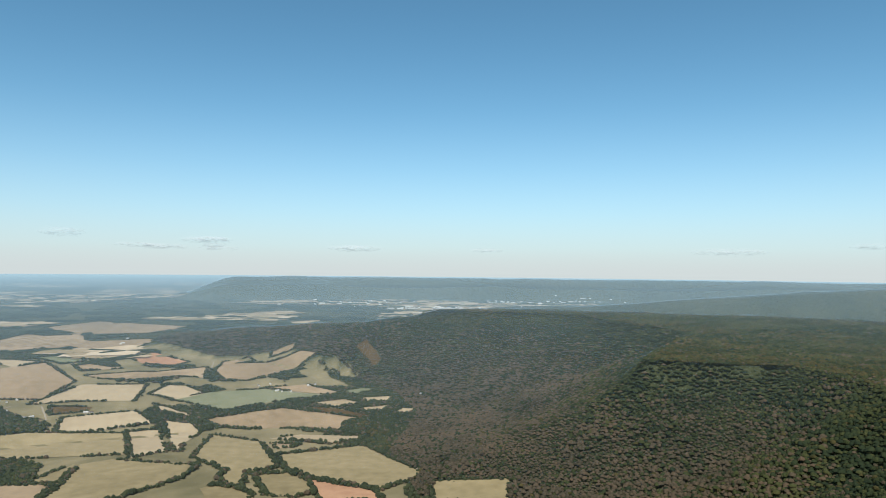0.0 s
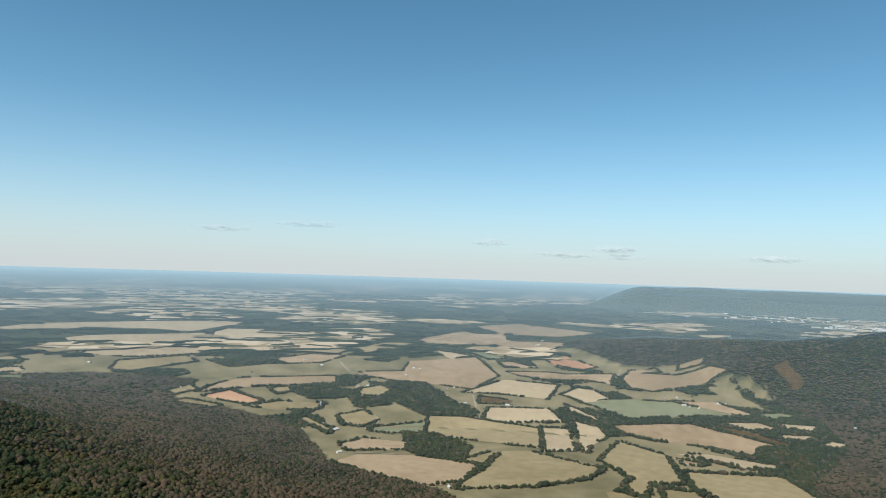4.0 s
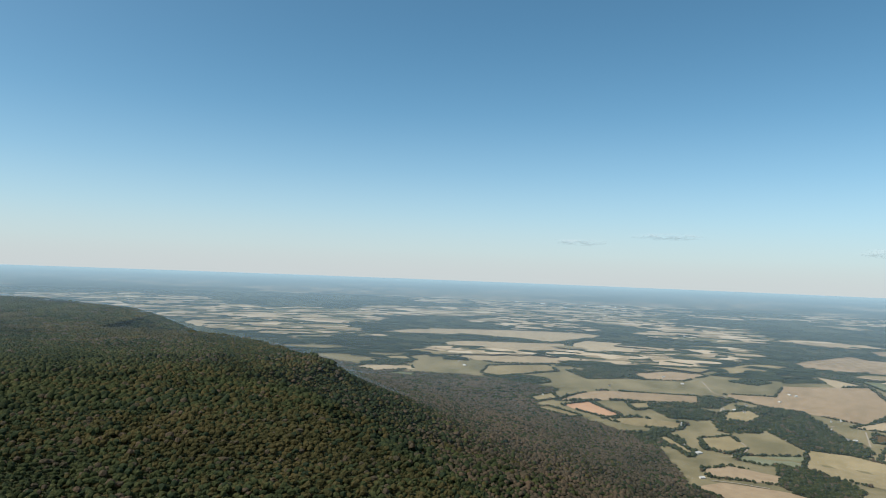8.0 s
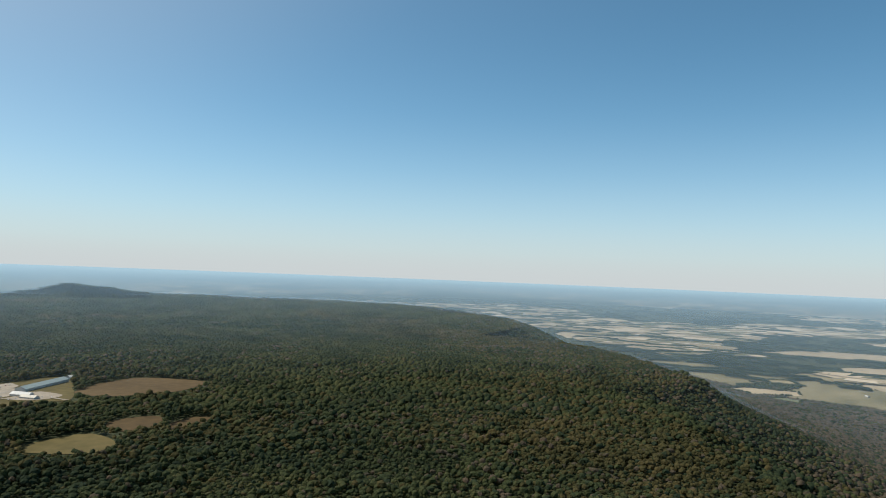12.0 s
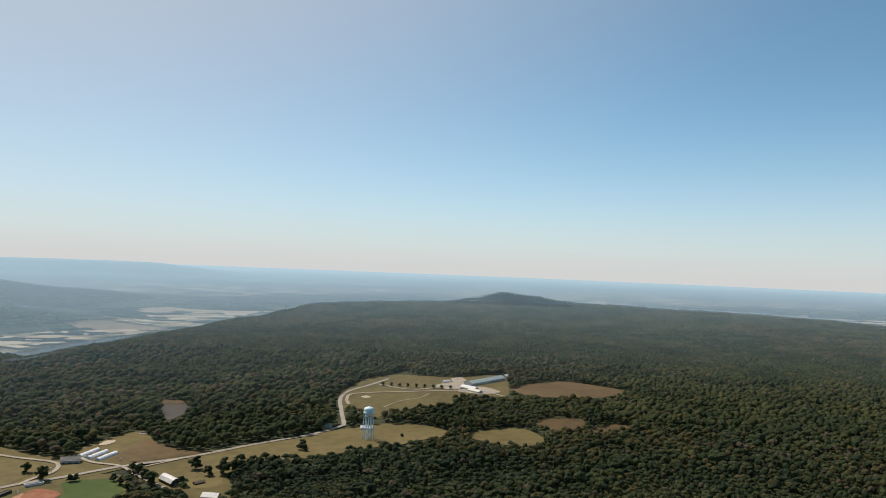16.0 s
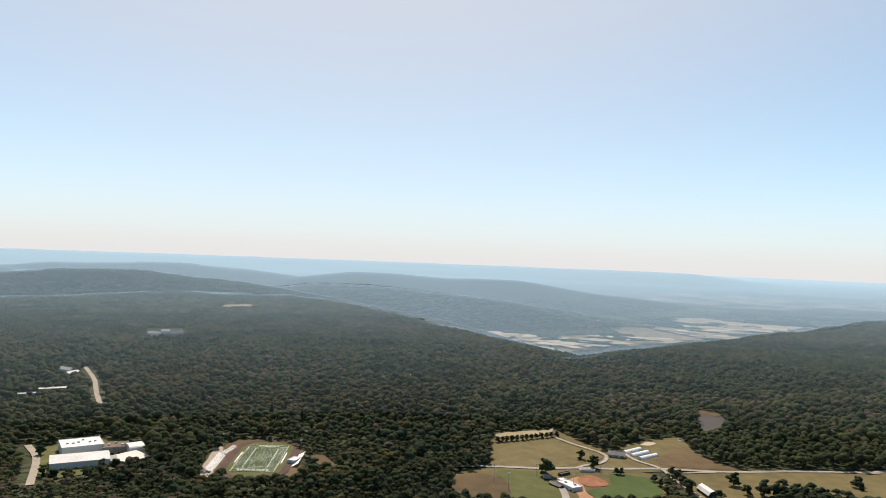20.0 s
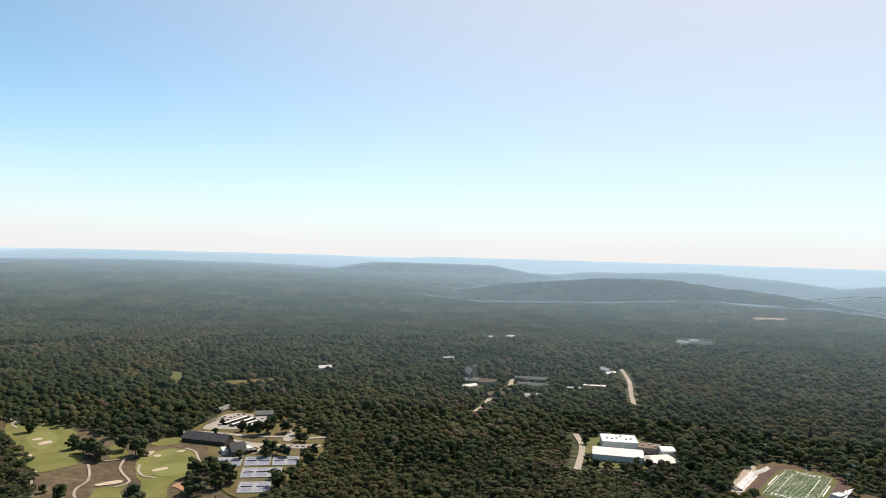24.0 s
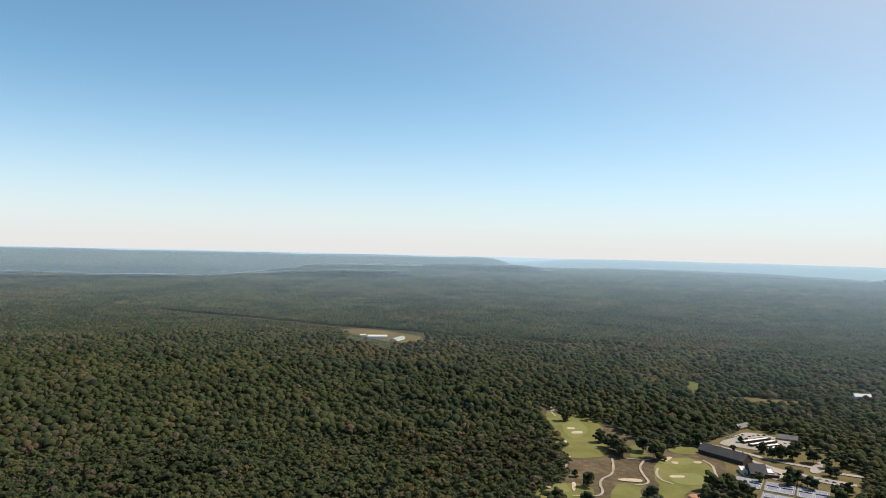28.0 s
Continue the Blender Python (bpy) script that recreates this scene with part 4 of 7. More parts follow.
def ribbon(name, line, width, mat, lift, label="", category="", kind="", parent=None, closed=False):
    """A road or path along a smooth line."""
    q = np.array(line, float)
    if closed:
        q = np.concatenate([q[-1:], q, q[:2]])
    else:
        q = np.concatenate([2 * q[:1] - q[1:2], q, 2 * q[-1:] - q[-2:-1]])
    pts = []
    for a, b, c, d in zip(q, q[1:], q[2:], q[3:]):
        n = max(2, int(np.hypot(*(c - b)) / max(width * 1.2, 4)))
        for i in range(n):
            t = i / n
            pts.append(0.5 * (2 * b + (c - a) * t + (2 * a - 5 * b + 4 * c - d) * t * t + (3 * b - a - 3 * c + d) * t ** 3))
    pts.append(q[-2])
    p = np.array(pts)
    d = np.gradient(p, axis=0)
    d /= np.linalg.norm(d, axis=1)[:, None] + 1e-9
    side = np.stack([-d[:, 1], d[:, 0]], -1) * width / 2
    l, r = p + side, p - side
    n = len(p)
    allp = np.concatenate([l, r])
    w = settle(allp[:, 0], allp[:, 1], height(allp[:, 0], allp[:, 1]) + lift)
    i = np.arange(n - 1)
    f = np.stack([i + n, i + n + 1, i + 1, i], -1)
    ob = mesh_object(name, w, f, mat, parent=parent)
    return tagged(ob, label, category, kind=kind)


# ------------------------------------------------------------------ valley farmland
CROP_WORDS = {"tan": "tan stubble field", "pale": "pale ripe crop field", "olive": "dry olive pasture", "green": "dull green crop field",
              "red": "bare reddish ploughed field", "brown": "brown fallow field"}
for rank, (crop, corners) in enumerate(FIELDS):
    patch("field", corners, CROPS[crop], 0.8 + 0.09 * (rank % 9), CROP_WORDS[crop] + " bordered by hedgerow trees", "field", "farm fields in the valley", step=45.0, wobble=7.0)


def hedgerows():
    """Rows of trees and shrubs along the borders of the fields, with gaps."""
    rs = np.random.RandomState(12)
    P = []
    for crop, corners in FIELDS:
        p = dense(corners, 8.0)
        gap = value_noise(p[:, 0], p[:, 1], 130) + 0.5 * value_noise(p[:, 0], p[:, 1], 40)
        p = p[gap > -0.42]
        for row in range(2):
            P.append(p + rs.randn(*p.shape) * 4.5)
    p = np.concatenate(P)
    ins = np.zeros(len(p), bool)
    for crop, corners in FIELDS:
        ins |= inside(corners, p[:, 0], p[:, 1]) & (border(corners, p[:, 0], p[:, 1]) > 7)
    p = p[~ins]
    size = 3.2 + 3.6 * rs.rand(len(p)) ** 1.5
    big = value_noise(p[:, 0], p[:, 1], 300) > 0.25
    size = np.where(big, size * 1.35, size)
    kind = (rs.rand(len(p)) < 0.12).astype(int)
    grow("hedgerow", p[:, 0], p[:, 1], size, PLAIN, kind, [HEDGE, AUTUMN], "dark green hedgerows of trees and shrubs between fields", "hedgerow", lift=0.8, seed=21)


def valley_woods():
    rs = np.random.RandomState(13)
    for n, (sp, r0, r1, w) in enumerate(((14.0, 1500, 3600, 7.5), (26.0, 3600, 7000, 14.0))):
        x, y = lattice(sp, r0, r1, -36, 170, 50 + n)
        v = value_noise(x, y, 420) + 0.55 * value_noise(x, y, 170)
        k = (v > (0.5, 0.42)[n]) & ~inside(TOE, x, y)
        k &= ~inside_any(CLEARINGS, x, y)
        x, y = x[k], y[k]
        grow("valley_woods", x, y, w * (0.7 + 0.6 * rs.rand(len(x))), PLAIN, (rs.rand(len(x)) < 0.1).astype(int), [HEDGE, AUTUMN],
             ("patches of dark woodland between the valley fields", "hazy woodland strips far out in the valley")[n], "woods", lift=(0.7, 0.3)[n], tall=(0.9, 0.5)[n], seed=30 + n)
    for q in WOODS:
        lo, hi = np.min(q, axis=0), np.max(q, axis=0)
        a, b = np.meshgrid(np.arange(lo[0], hi[0], 11.5), np.arange(lo[1], hi[1], 11.5))
        a, b = a.ravel() + rs.randn(a.size) * 3, b.ravel() + rs.randn(a.size) * 3
        k = inside(q, a, b)
        k &= ~inside_any([f for c, f in FIELDS], a, b) & (value_noise(a, b, 48) > -0.06)
        if k.any():
            grow("woodlot", a[k], b[k], 6.5 * (0.7 + 0.6 * rs.rand(k.sum())), PLAIN, (rs.rand(k.sum()) < 0.1).astype(int), [HEDGE, AUTUMN],
                 "dense dark green woodlot among the farm fields", "woodlot", lift=0.9, seed=33)


hedgerows()
valley_woods()


def far_farmland():
    """Hundreds of fields too far to count, out to the horizon of the valley."""
    rs = np.random.RandomState(17)
    n = 26000
    r = np.exp(rs.uniform(math.log(4700), math.log(32000), n))
    az = np.radians(rs.uniform(-38, 172, n))
    x, y = -np.sin(az) * r, np.cos(az) * r
    k = ~inside(TOE, x, y) & (height(x * 1.06, y * 1.06) < -285) & (height(x, y) < -285) & (height(x * 0.95, y * 0.95) < -285) & (value_noise(x, y, 2600) + 0.7 * value_noise(x, y, 900) > -0.12) & ~inside_any([f for c, f in FIELDS], x, y)
    x, y, r, az = x[k], y[k], r[k], az[k]
    n = len(x)
    more = (r / 5000) ** 0.35
    w, d, a = rs.uniform(40, 190, n) * more, rs.uniform(30, 125, n) * more, az + rs.normal(0, 0.55, n)
    c, s = np.cos(a), np.sin(a)
    q = np.stack([np.stack([x + c * u * w - s * t * d + rs.normal(0, 14, n), y + s * u * w + c * t * d + rs.normal(0, 14, n)], -1) for u, t in ((-1, -1), (1, -1), (1, 1), (-1, 1))], 1).reshape(-1, 2)
    V = settle(q[:, 0], q[:, 1], height(q[:, 0], q[:, 1]) + 8 + np.repeat(6 * rs.rand(n), 4))
    F = np.arange(4 * n).reshape(-1, 4)
    ob = mesh_object("far_fields", V, F, FAR_CROPS)
    tagged(ob, "patchwork of distant pale and green fields", "fields", kind="stuff")
    # tree belts between them: low ragged banks of woodland
    n = 5500
    r = np.exp(rs.uniform(math.log(4500), math.log(30000), n))
    az = np.radians(rs.uniform(-38, 172, n))
    x, y = -np.sin(az) * r, np.cos(az) * r
    k = ~inside(TOE, x, y) & (height(x * 1.04, y * 1.04) < -285) & (height(x, y) < -285) & (height(x * 0.96, y * 0.96) < -285) & ~inside_any([f for c, f in FIELDS], x, y)
    x, y, r, az = x[k], y[k], r[k], az[k]
    n = len(x)
    w, d, a = rs.uniform(40, 240, n) * (r / 5000) ** 0.3, rs.uniform(8, 26, n) * (r / 5000) ** 0.4, az + rs.normal(0, 0.35, n)
    c, s = np.cos(a), np.sin(a)
    P = []
    for z, q in ((0, 1.0), (14, 0.7)):
        for u, t in ((-1, -1), (0, -1), (1, -1), (1, 1), (0, 1), (-1, 1)):
            px, py = x + c * u * w * q - s * t * d * q + rs.normal(0, 6, n), y + s * u * w * q + c * t * d * q + rs.normal(0, 6, n)
            P.append(settle(px, py, height(px, py) + 6 + z * (0.7 + 0.6 * rs.rand(n))))
    V = np.stack(P, 1).reshape(-1, 3)
    o = (np.arange(n) * 12)[:, None]
    F = np.concatenate([o + np.array([[i, (i + 1) % 6, 6 + (i + 1) % 6, 6 + i]]) for i in range(6)] + [o + np.array([[6, 7, 10, 11]]), o + np.array([[7, 8, 9, 10]])])
    tagged(mesh_object("far_tree_belts", V, F, HEDGE), "dark tree belts between the distant fields", "tree belts", kind="stuff")


far_farmland()


def far_town(x, y, spread, n, seed):
    """A distant little town: pale roofs and long sheds scattered among fields."""
    rs = np.random.RandomState(seed)
    px, py = x + spread * rs.randn(n), y + 0.7 * spread * rs.randn(n)
    w, d, h, a = 9 + 45 * rs.rand(n) ** 3, 8 + 14 * rs.rand(n) ** 2, 7 + 5 * rs.rand(n), rs.rand(n) * 3.14
    c, q = np.cos(a), np.sin(a)
    base = height(px, py) + 12
    P = []
    for z in (0.0, 1.0):
        for u, t in ((-1, -1), (1, -1), (1, 1), (-1, 1)):
            vx, vy = px + c * u * w - q * t * d, py + q * u * w + c * t * d
            P.append(settle(vx, vy, base + z * h))
    for u in (-1, 1):                       # ridge of the roof
        P.append(settle(px + c * u * w, py + q * u * w, base + h + 4))
    o = (np.arange(n) * 10)[:, None]
    F4 = np.concatenate([o + np.array([f]) for f in ((0, 1, 5, 4), (2, 3, 7, 6), (4, 5, 9, 8), (6, 7, 8, 9))])
    F5 = np.concatenate([o + np.array([f]) for f in ((1, 2, 6, 9, 5), (3, 0, 4, 8, 7))])
    ob = mesh_object("far_town", np.stack(P, 1).reshape(-1, 3), [F4, F5], FAR_ROOFS)
    tagged(ob, "pale roofs of a small town far off in the valley", "town", kind="stuff")


FAR_ROOFS = material("far_pale_roofs", [(0.40, 0.39, 0.37), (0.56, 0.56, 0.55), (0.68, 0.68, 0.67)], 0.01, 0.001, island=0.8, rough=0.6)
for k, (x, y, spread, n) in enumerate(((2900, 10040, 230, 34), (-250, 9850, 420, 90), (1150, 11900, 420, 40), (2150, 12300, 380, 34), (-1350, 10900, 600, 50),
                                       (-20900, 17000, 260, 40), (-13800, -3820, 600, 60), (-9170, -9130, 500, 36), (-17100, -3200, 900, 60), (-11200, 9300, 900, 50))):
    far_town(x, y, spread, n * 3 // 5, 200 + k)



# ------------------------------------------------------------------ more materials
ASPHALT = material("pale_worn_road", [(0.19, 0.175, 0.155), (0.25, 0.23, 0.205), (0.31, 0.285, 0.255)], 0.3, 0.03, rough=0.95)
GRAVEL = material("gravel_track", [(0.20, 0.17, 0.135), (0.27, 0.235, 0.19), (0.35, 0.305, 0.25)], 0.4, 0.05, rough=0.95)
SAND = material("bunker_sand", [(0.26, 0.21, 0.15), (0.36, 0.30, 0.225), (0.45, 0.385, 0.30)], 0.5, 0.1, rough=0.95)
CLAY = material("infield_clay", [(0.156, 0.062, 0.033), (0.211, 0.090, 0.048), (0.265, 0.129, 0.074)], 0.15, 0.05, rough=0.95)
EARTH = material("orange_earth", [(0.24, 0.125, 0.070), (0.33, 0.19, 0.115)], 0.2, 0.05, rough=0.95)
HEATH = material("brown_rough_grass", [(0.035, 0.026, 0.014), (0.070, 0.052, 0.028), (0.135, 0.100, 0.055)], 0.15, 0.03, 0.15, 0.6)
FAIRWAY = material("fairway_grass", [(0.075, 0.080, 0.018), (0.108, 0.110, 0.028), (0.150, 0.140, 0.048)], 0.05, 0.02)
PUTTING = material("putting_green", [(0.115, 0.125, 0.035), (0.15, 0.155, 0.050)], 0.1, 0.02)
TURF = material("football_turf", [(0.026, 0.050, 0.014), (0.040, 0.068, 0.022), (0.072, 0.094, 0.044)], 0.06, 0.03)
OUTFIELD = material("irrigated_lawn", [(0.028, 0.050, 0.008), (0.041, 0.066, 0.012), (0.060, 0.081, 0.020)], 0.06, 0.02)
TRACK = material("dark_red_track", [(0.050, 0.028, 0.024), (0.078, 0.046, 0.039)], 0.4, 0.05)
LINES = material("white_line_paint", [(0.62, 0.63, 0.60), (0.76, 0.76, 0.74)], 1.5, 0.1)
WHITE = material("white_painted_metal", [(0.36, 0.36, 0.355), (0.46, 0.46, 0.45), (0.54, 0.54, 0.525)], 0.4, 0.05, rough=0.5, objrand=0.2)
PLASTIC = material("white_film", [(0.60, 0.62, 0.63), (0.72, 0.73, 0.74)], 0.6, 0.1, rough=0.35)
BUFF = material("pale_metal_roof", [(0.42, 0.40, 0.35), (0.52, 0.49, 0.43)], 0.5, 0.06, rough=0.6, objrand=0.3)
GREYROOF = material("grey_shingle_roof", [(0.10, 0.10, 0.10), (0.15, 0.145, 0.14), (0.20, 0.195, 0.19)], 0.8, 0.1, objrand=0.4)
DARKROOF = material("dark_slate_roof", [(0.035, 0.036, 0.040), (0.055, 0.055, 0.060), (0.08, 0.078, 0.08)], 0.8, 0.1, objrand=0.3)
BROWNROOF = material("brown_shingle_roof", [(0.10, 0.075, 0.055), (0.15, 0.115, 0.085)], 0.8, 0.1, objrand=0.3)
GREENROOF = material("grey_green_metal_roof", [(0.20, 0.25, 0.25), (0.27, 0.32, 0.32)], 0.6, 0.06, rough=0.5)
STONE = material("sandstone_wall", [(0.20, 0.165, 0.125), (0.28, 0.235, 0.18), (0.35, 0.30, 0.24)], 0.9, 0.2)
TIMBER = material("dark_timber_wall", [(0.045, 0.035, 0.028), (0.075, 0.060, 0.048)], 0.8, 0.2)
BLOCKWALL = material("white_wall", [(0.52, 0.50, 0.46), (0.64, 0.62, 0.58)], 0.6, 0.1, objrand=0.3)
GLASS = material("window_glass", [(0.02, 0.025, 0.03), (0.035, 0.042, 0.05)], 0.5, 0.1, rough=0.08, spec=0.6)
TOWERBLUE = material("pale_blue_tower_paint", [(0.44, 0.60, 0.68), (0.52, 0.67, 0.74), (0.58, 0.72, 0.78)], 0.25, 0.05, rough=0.45)
STEEL = material("galvanised_steel", [(0.30, 0.31, 0.32), (0.42, 0.43, 0.44)], 1.0, 0.2, rough=0.45, metal=0.6)
COURT = material("blue_court_paint", [(0.12, 0.13, 0.185), (0.155, 0.165, 0.22), (0.20, 0.205, 0.25)], 0.2, 0.05)
COURTEDGE = material("grey_green_court_edge", [(0.20, 0.225, 0.215), (0.27, 0.29, 0.275)], 0.2, 0.05)
WATER = material("pond_water", [(0.060, 0.054, 0.048), (0.084, 0.075, 0.066)], 0.02, 0.01, 0.0, 0.5, rough=0.5, spec=0.02)
TYRE = material("tyre_rubber", [(0.012, 0.012, 0.012), (0.03, 0.03, 0.03)], 2.0, 0.5)
PAINTS = [material("car_paint_" + n, [c, tuple(1.15 * v for v in c)], 1.0, 0.3, rough=0.25, spec=0.5) for n, c in
          (("white", (0.62, 0.62, 0.62)), ("silver", (0.35, 0.36, 0.38)), ("dark", (0.03, 0.032, 0.036)), ("red", (0.26, 0.03, 0.025)), ("blue", (0.04, 0.08, 0.19)))]
SOLAR = material("white_membrane_roof", [(0.46, 0.46, 0.45), (0.60, 0.60, 0.585)], 0.3, 0.1, rough=0.6)


# ------------------------------------------------------------------ land on the plateau
def land(name, mat, lift, label, category, corners, group="", step=9.0, wobble=3.5):
    return patch(name, corners, mat, lift, label, category, group, step=step, wobble=wobble, soft=2)


# ------------------------------------------------------------------ kinds of things
def gabled(name, label, x, y, turn, w, d, h, rise, wall, roof, category="house", chimneys=0, windows=3, group="", porch=False, hip=0.0):
    """A building with a pitched roof: long side w along x, ridge along x."""
    ob = root(name, label, category, group)
    bm = bmesh.new()
    v = [bm.verts.new(p) for p in ((-w / 2, -d / 2, 0), (w / 2, -d / 2, 0), (w / 2, d / 2, 0), (-w / 2, d / 2, 0), (-w / 2, -d / 2, h), (w / 2, -d / 2, h), (w / 2, d / 2, h), (-w / 2, d / 2, h))]
    for f in ((0, 1, 5, 4), (2, 3, 7, 6), (1, 2, 6, 5), (3, 0, 4, 7), (4, 5, 6, 7), (3, 2, 1, 0)):
        bm.faces.new([v[i] for i in f])
    if not hip:
        e = [bm.verts.new((s * w / 2, 0, h + rise)) for s in (-1, 1)]
        bm.faces.new((v[4], v[7], e[0]))
        bm.faces.new((v[6], v[5], e[1]))
    part("wall", bm, wall, ob)
    bm = bmesh.new()
    o, th = 0.6, 0.3
    ew = w / 2 + o - hip
    for top in (0, th):
        q = [(-w / 2 - o, -d / 2 - o, h - o * rise / (d / 2) + top), (w / 2 + o, -d / 2 - o, h - o * rise / (d / 2) + top), (ew, 0, h + rise + top), (-ew, 0, h + rise + top),
             (-w / 2 - o, d / 2 + o, h - o * rise / (d / 2) + top), (w / 2 + o, d / 2 + o, h - o * rise / (d / 2) + top)]
        for p in q:
            bm.verts.new(p)
    bm.verts.ensure_lookup_table()
    g = bm.verts
    for a in (0, 6):
        bm.faces.new([g[a + i] for i in (0, 1, 2, 3)])
        bm.faces.new([g[a + i] for i in (3, 2, 5, 4)])
        if hip:
            bm.faces.new([g[a + i] for i in (1, 5, 2)])
            bm.faces.new([g[a + i] for i in (0, 3, 4)])
    rim = (0, 1, 5, 4) if hip else (0, 1, 2, 5, 4, 3)
    for i, j in zip(rim, rim[1:] + rim[:1]):
        bm.faces.new((g[i], g[j], g[j + 6], g[i + 6]))
    part("roof", bm, roof, ob)
    for i in range(windows):
        wx = (i - (windows - 1) / 2) * w / max(windows, 1)
        for s in (-1, 1):
            part("window", boxes((wx - 0.7, wx + 0.7, s * d / 2 - 0.06, s * d / 2 + 0.06, 0.9, 2.2)), GLASS, ob)
    part("door", boxes((w / 2 - 0.05, w / 2 + 0.07, -0.6, 0.6, 0, 2.1)), TIMBER, ob)
    for i in range(chimneys):
        cx = (i - (chimneys - 1) / 2) * w * 0.5 + w * 0.12
        part("chimney", boxes((cx - 0.5, cx + 0.5, -0.5 + d * 0.12, 0.5 + d * 0.12, h, h + rise + 1.4)), STONE, ob)
    if porch:
        part("porch_roof", boxes((-w / 2, w / 2, -d / 2 - 3, -d / 2 - 0.02, h - 0.6, h - 0.35)), roof, ob)
        for i in range(4):
            px = -w / 2 + 0.3 + i * (w - 0.6) / 3
            part("porch_post", boxes((px - 0.12, px + 0.12, -d / 2 - 2.8, -d / 2 - 2.55, 0, h - 0.6)), LINES, ob)
    return put(ob, spot(x, y, turn, 0.2))


def flat_block(name, label, x, y, turn, w, d, h, wall, roof, category="building", units=0, windows=4):
    """A flat-roofed building with a parapet, roof units and a band of windows."""
    ob = root(name, label, category)
    part("wall", boxes((-w / 2, w / 2, -d / 2, d / 2, 0, h)), wall, ob)
    part("roof", boxes((-w / 2 + 0.4, w / 2 - 0.4, -d / 2 + 0.4, d / 2 - 0.4, h - 0.1, h + 0.12)), roof, ob)
    for s in (-1, 1):
        part("parapet", boxes((-w / 2, w / 2, s * d / 2 - 0.2, s * d / 2 + 0.2, h + 0.004, h + 0.6)), wall, ob)
        part("parapet", boxes((s * w / 2 - 0.2, s * w / 2 + 0.2, -d / 2 + 0.2, d / 2 - 0.2, h + 0.004, h + 0.6)), wall, ob)
    rs = random.Random(int(x) * 7 + int(y))
    for i in range(units):
        ux, uy = (i + 0.5) / units * w * 0.8 - w * 0.4, rs.uniform(-0.25, 0.25) * d
        part("roof_unit", boxes((ux - 1.3, ux + 1.3, uy - 1.0, uy + 1.0, h + 0.12, h + 1.7)), STEEL, ob)
    for i in range(windows):
        wx = (i - (windows - 1) / 2) * w / max(windows, 1)
        for s in (-1, 1):
            part("window", boxes((wx - 1.1, wx + 1.1, s * d / 2 - 0.05, s * d / 2 + 0.05, 1.0, 2.6)), GLASS, ob)
    return put(ob, spot(x, y, turn, 0.2))


def vault_hall(name, label, x, y, turn, w, d, h, rise, wall, roof, category="hall"):
    """A hall under a low curved roof, its axis along x."""
    ob = root(name, label, category)
    part("wall", boxes((-w / 2 + 0.3, w / 2 - 0.3, -d / 2 + 0.3, d / 2 - 0.3, 0, h)), wall, ob)
    bm = bmesh.new()
    rows = []
    for s in (-1, 1):
        for out in (0, 0.35):
            rows.append([bm.verts.new((s * w / 2, d / 2 * math.cos(a), h + (rise + out) * math.sin(a) - (0.3 if not out else 0))) for a in np.linspace(0, math.pi, 11)])
    a0, a1, b0, b1 = rows
    for i in range(10):
        bm.faces.new((a1[i], a1[i + 1], b1[i + 1], b1[i]))
        bm.faces.new((b0[i], b0[i + 1], a0[i + 1], a0[i]))
        bm.faces.new((a0[i], a0[i + 1], a1[i + 1], a1[i]))
        bm.faces.new((b1[i], b1[i + 1], b0[i + 1], b0[i]))
    for i in (0, 10):
        bm.faces.new((a0[i], a1[i], b1[i], b0[i]))
    part("roof", bm, roof, ob, smooth=False)
    for s in (-1, 1):
        bm = bmesh.new()
        arc = [bm.verts.new((s * (w / 2 - 0.3), (d / 2 - 0.3) * math.cos(a), h + (rise - 0.3) * math.sin(a))) for a in np.linspace(0, math.pi, 11)]
        bm.faces.new(arc)
        part("end_wall", bm, wall, ob)
    part("door", boxes((w / 2 - 0.35, w / 2 - 0.1, -1.5, 1.5, 0, min(3.0, h + rise * 0.5))), GLASS, ob)
    return put(ob, spot(x, y, turn, 0.2))


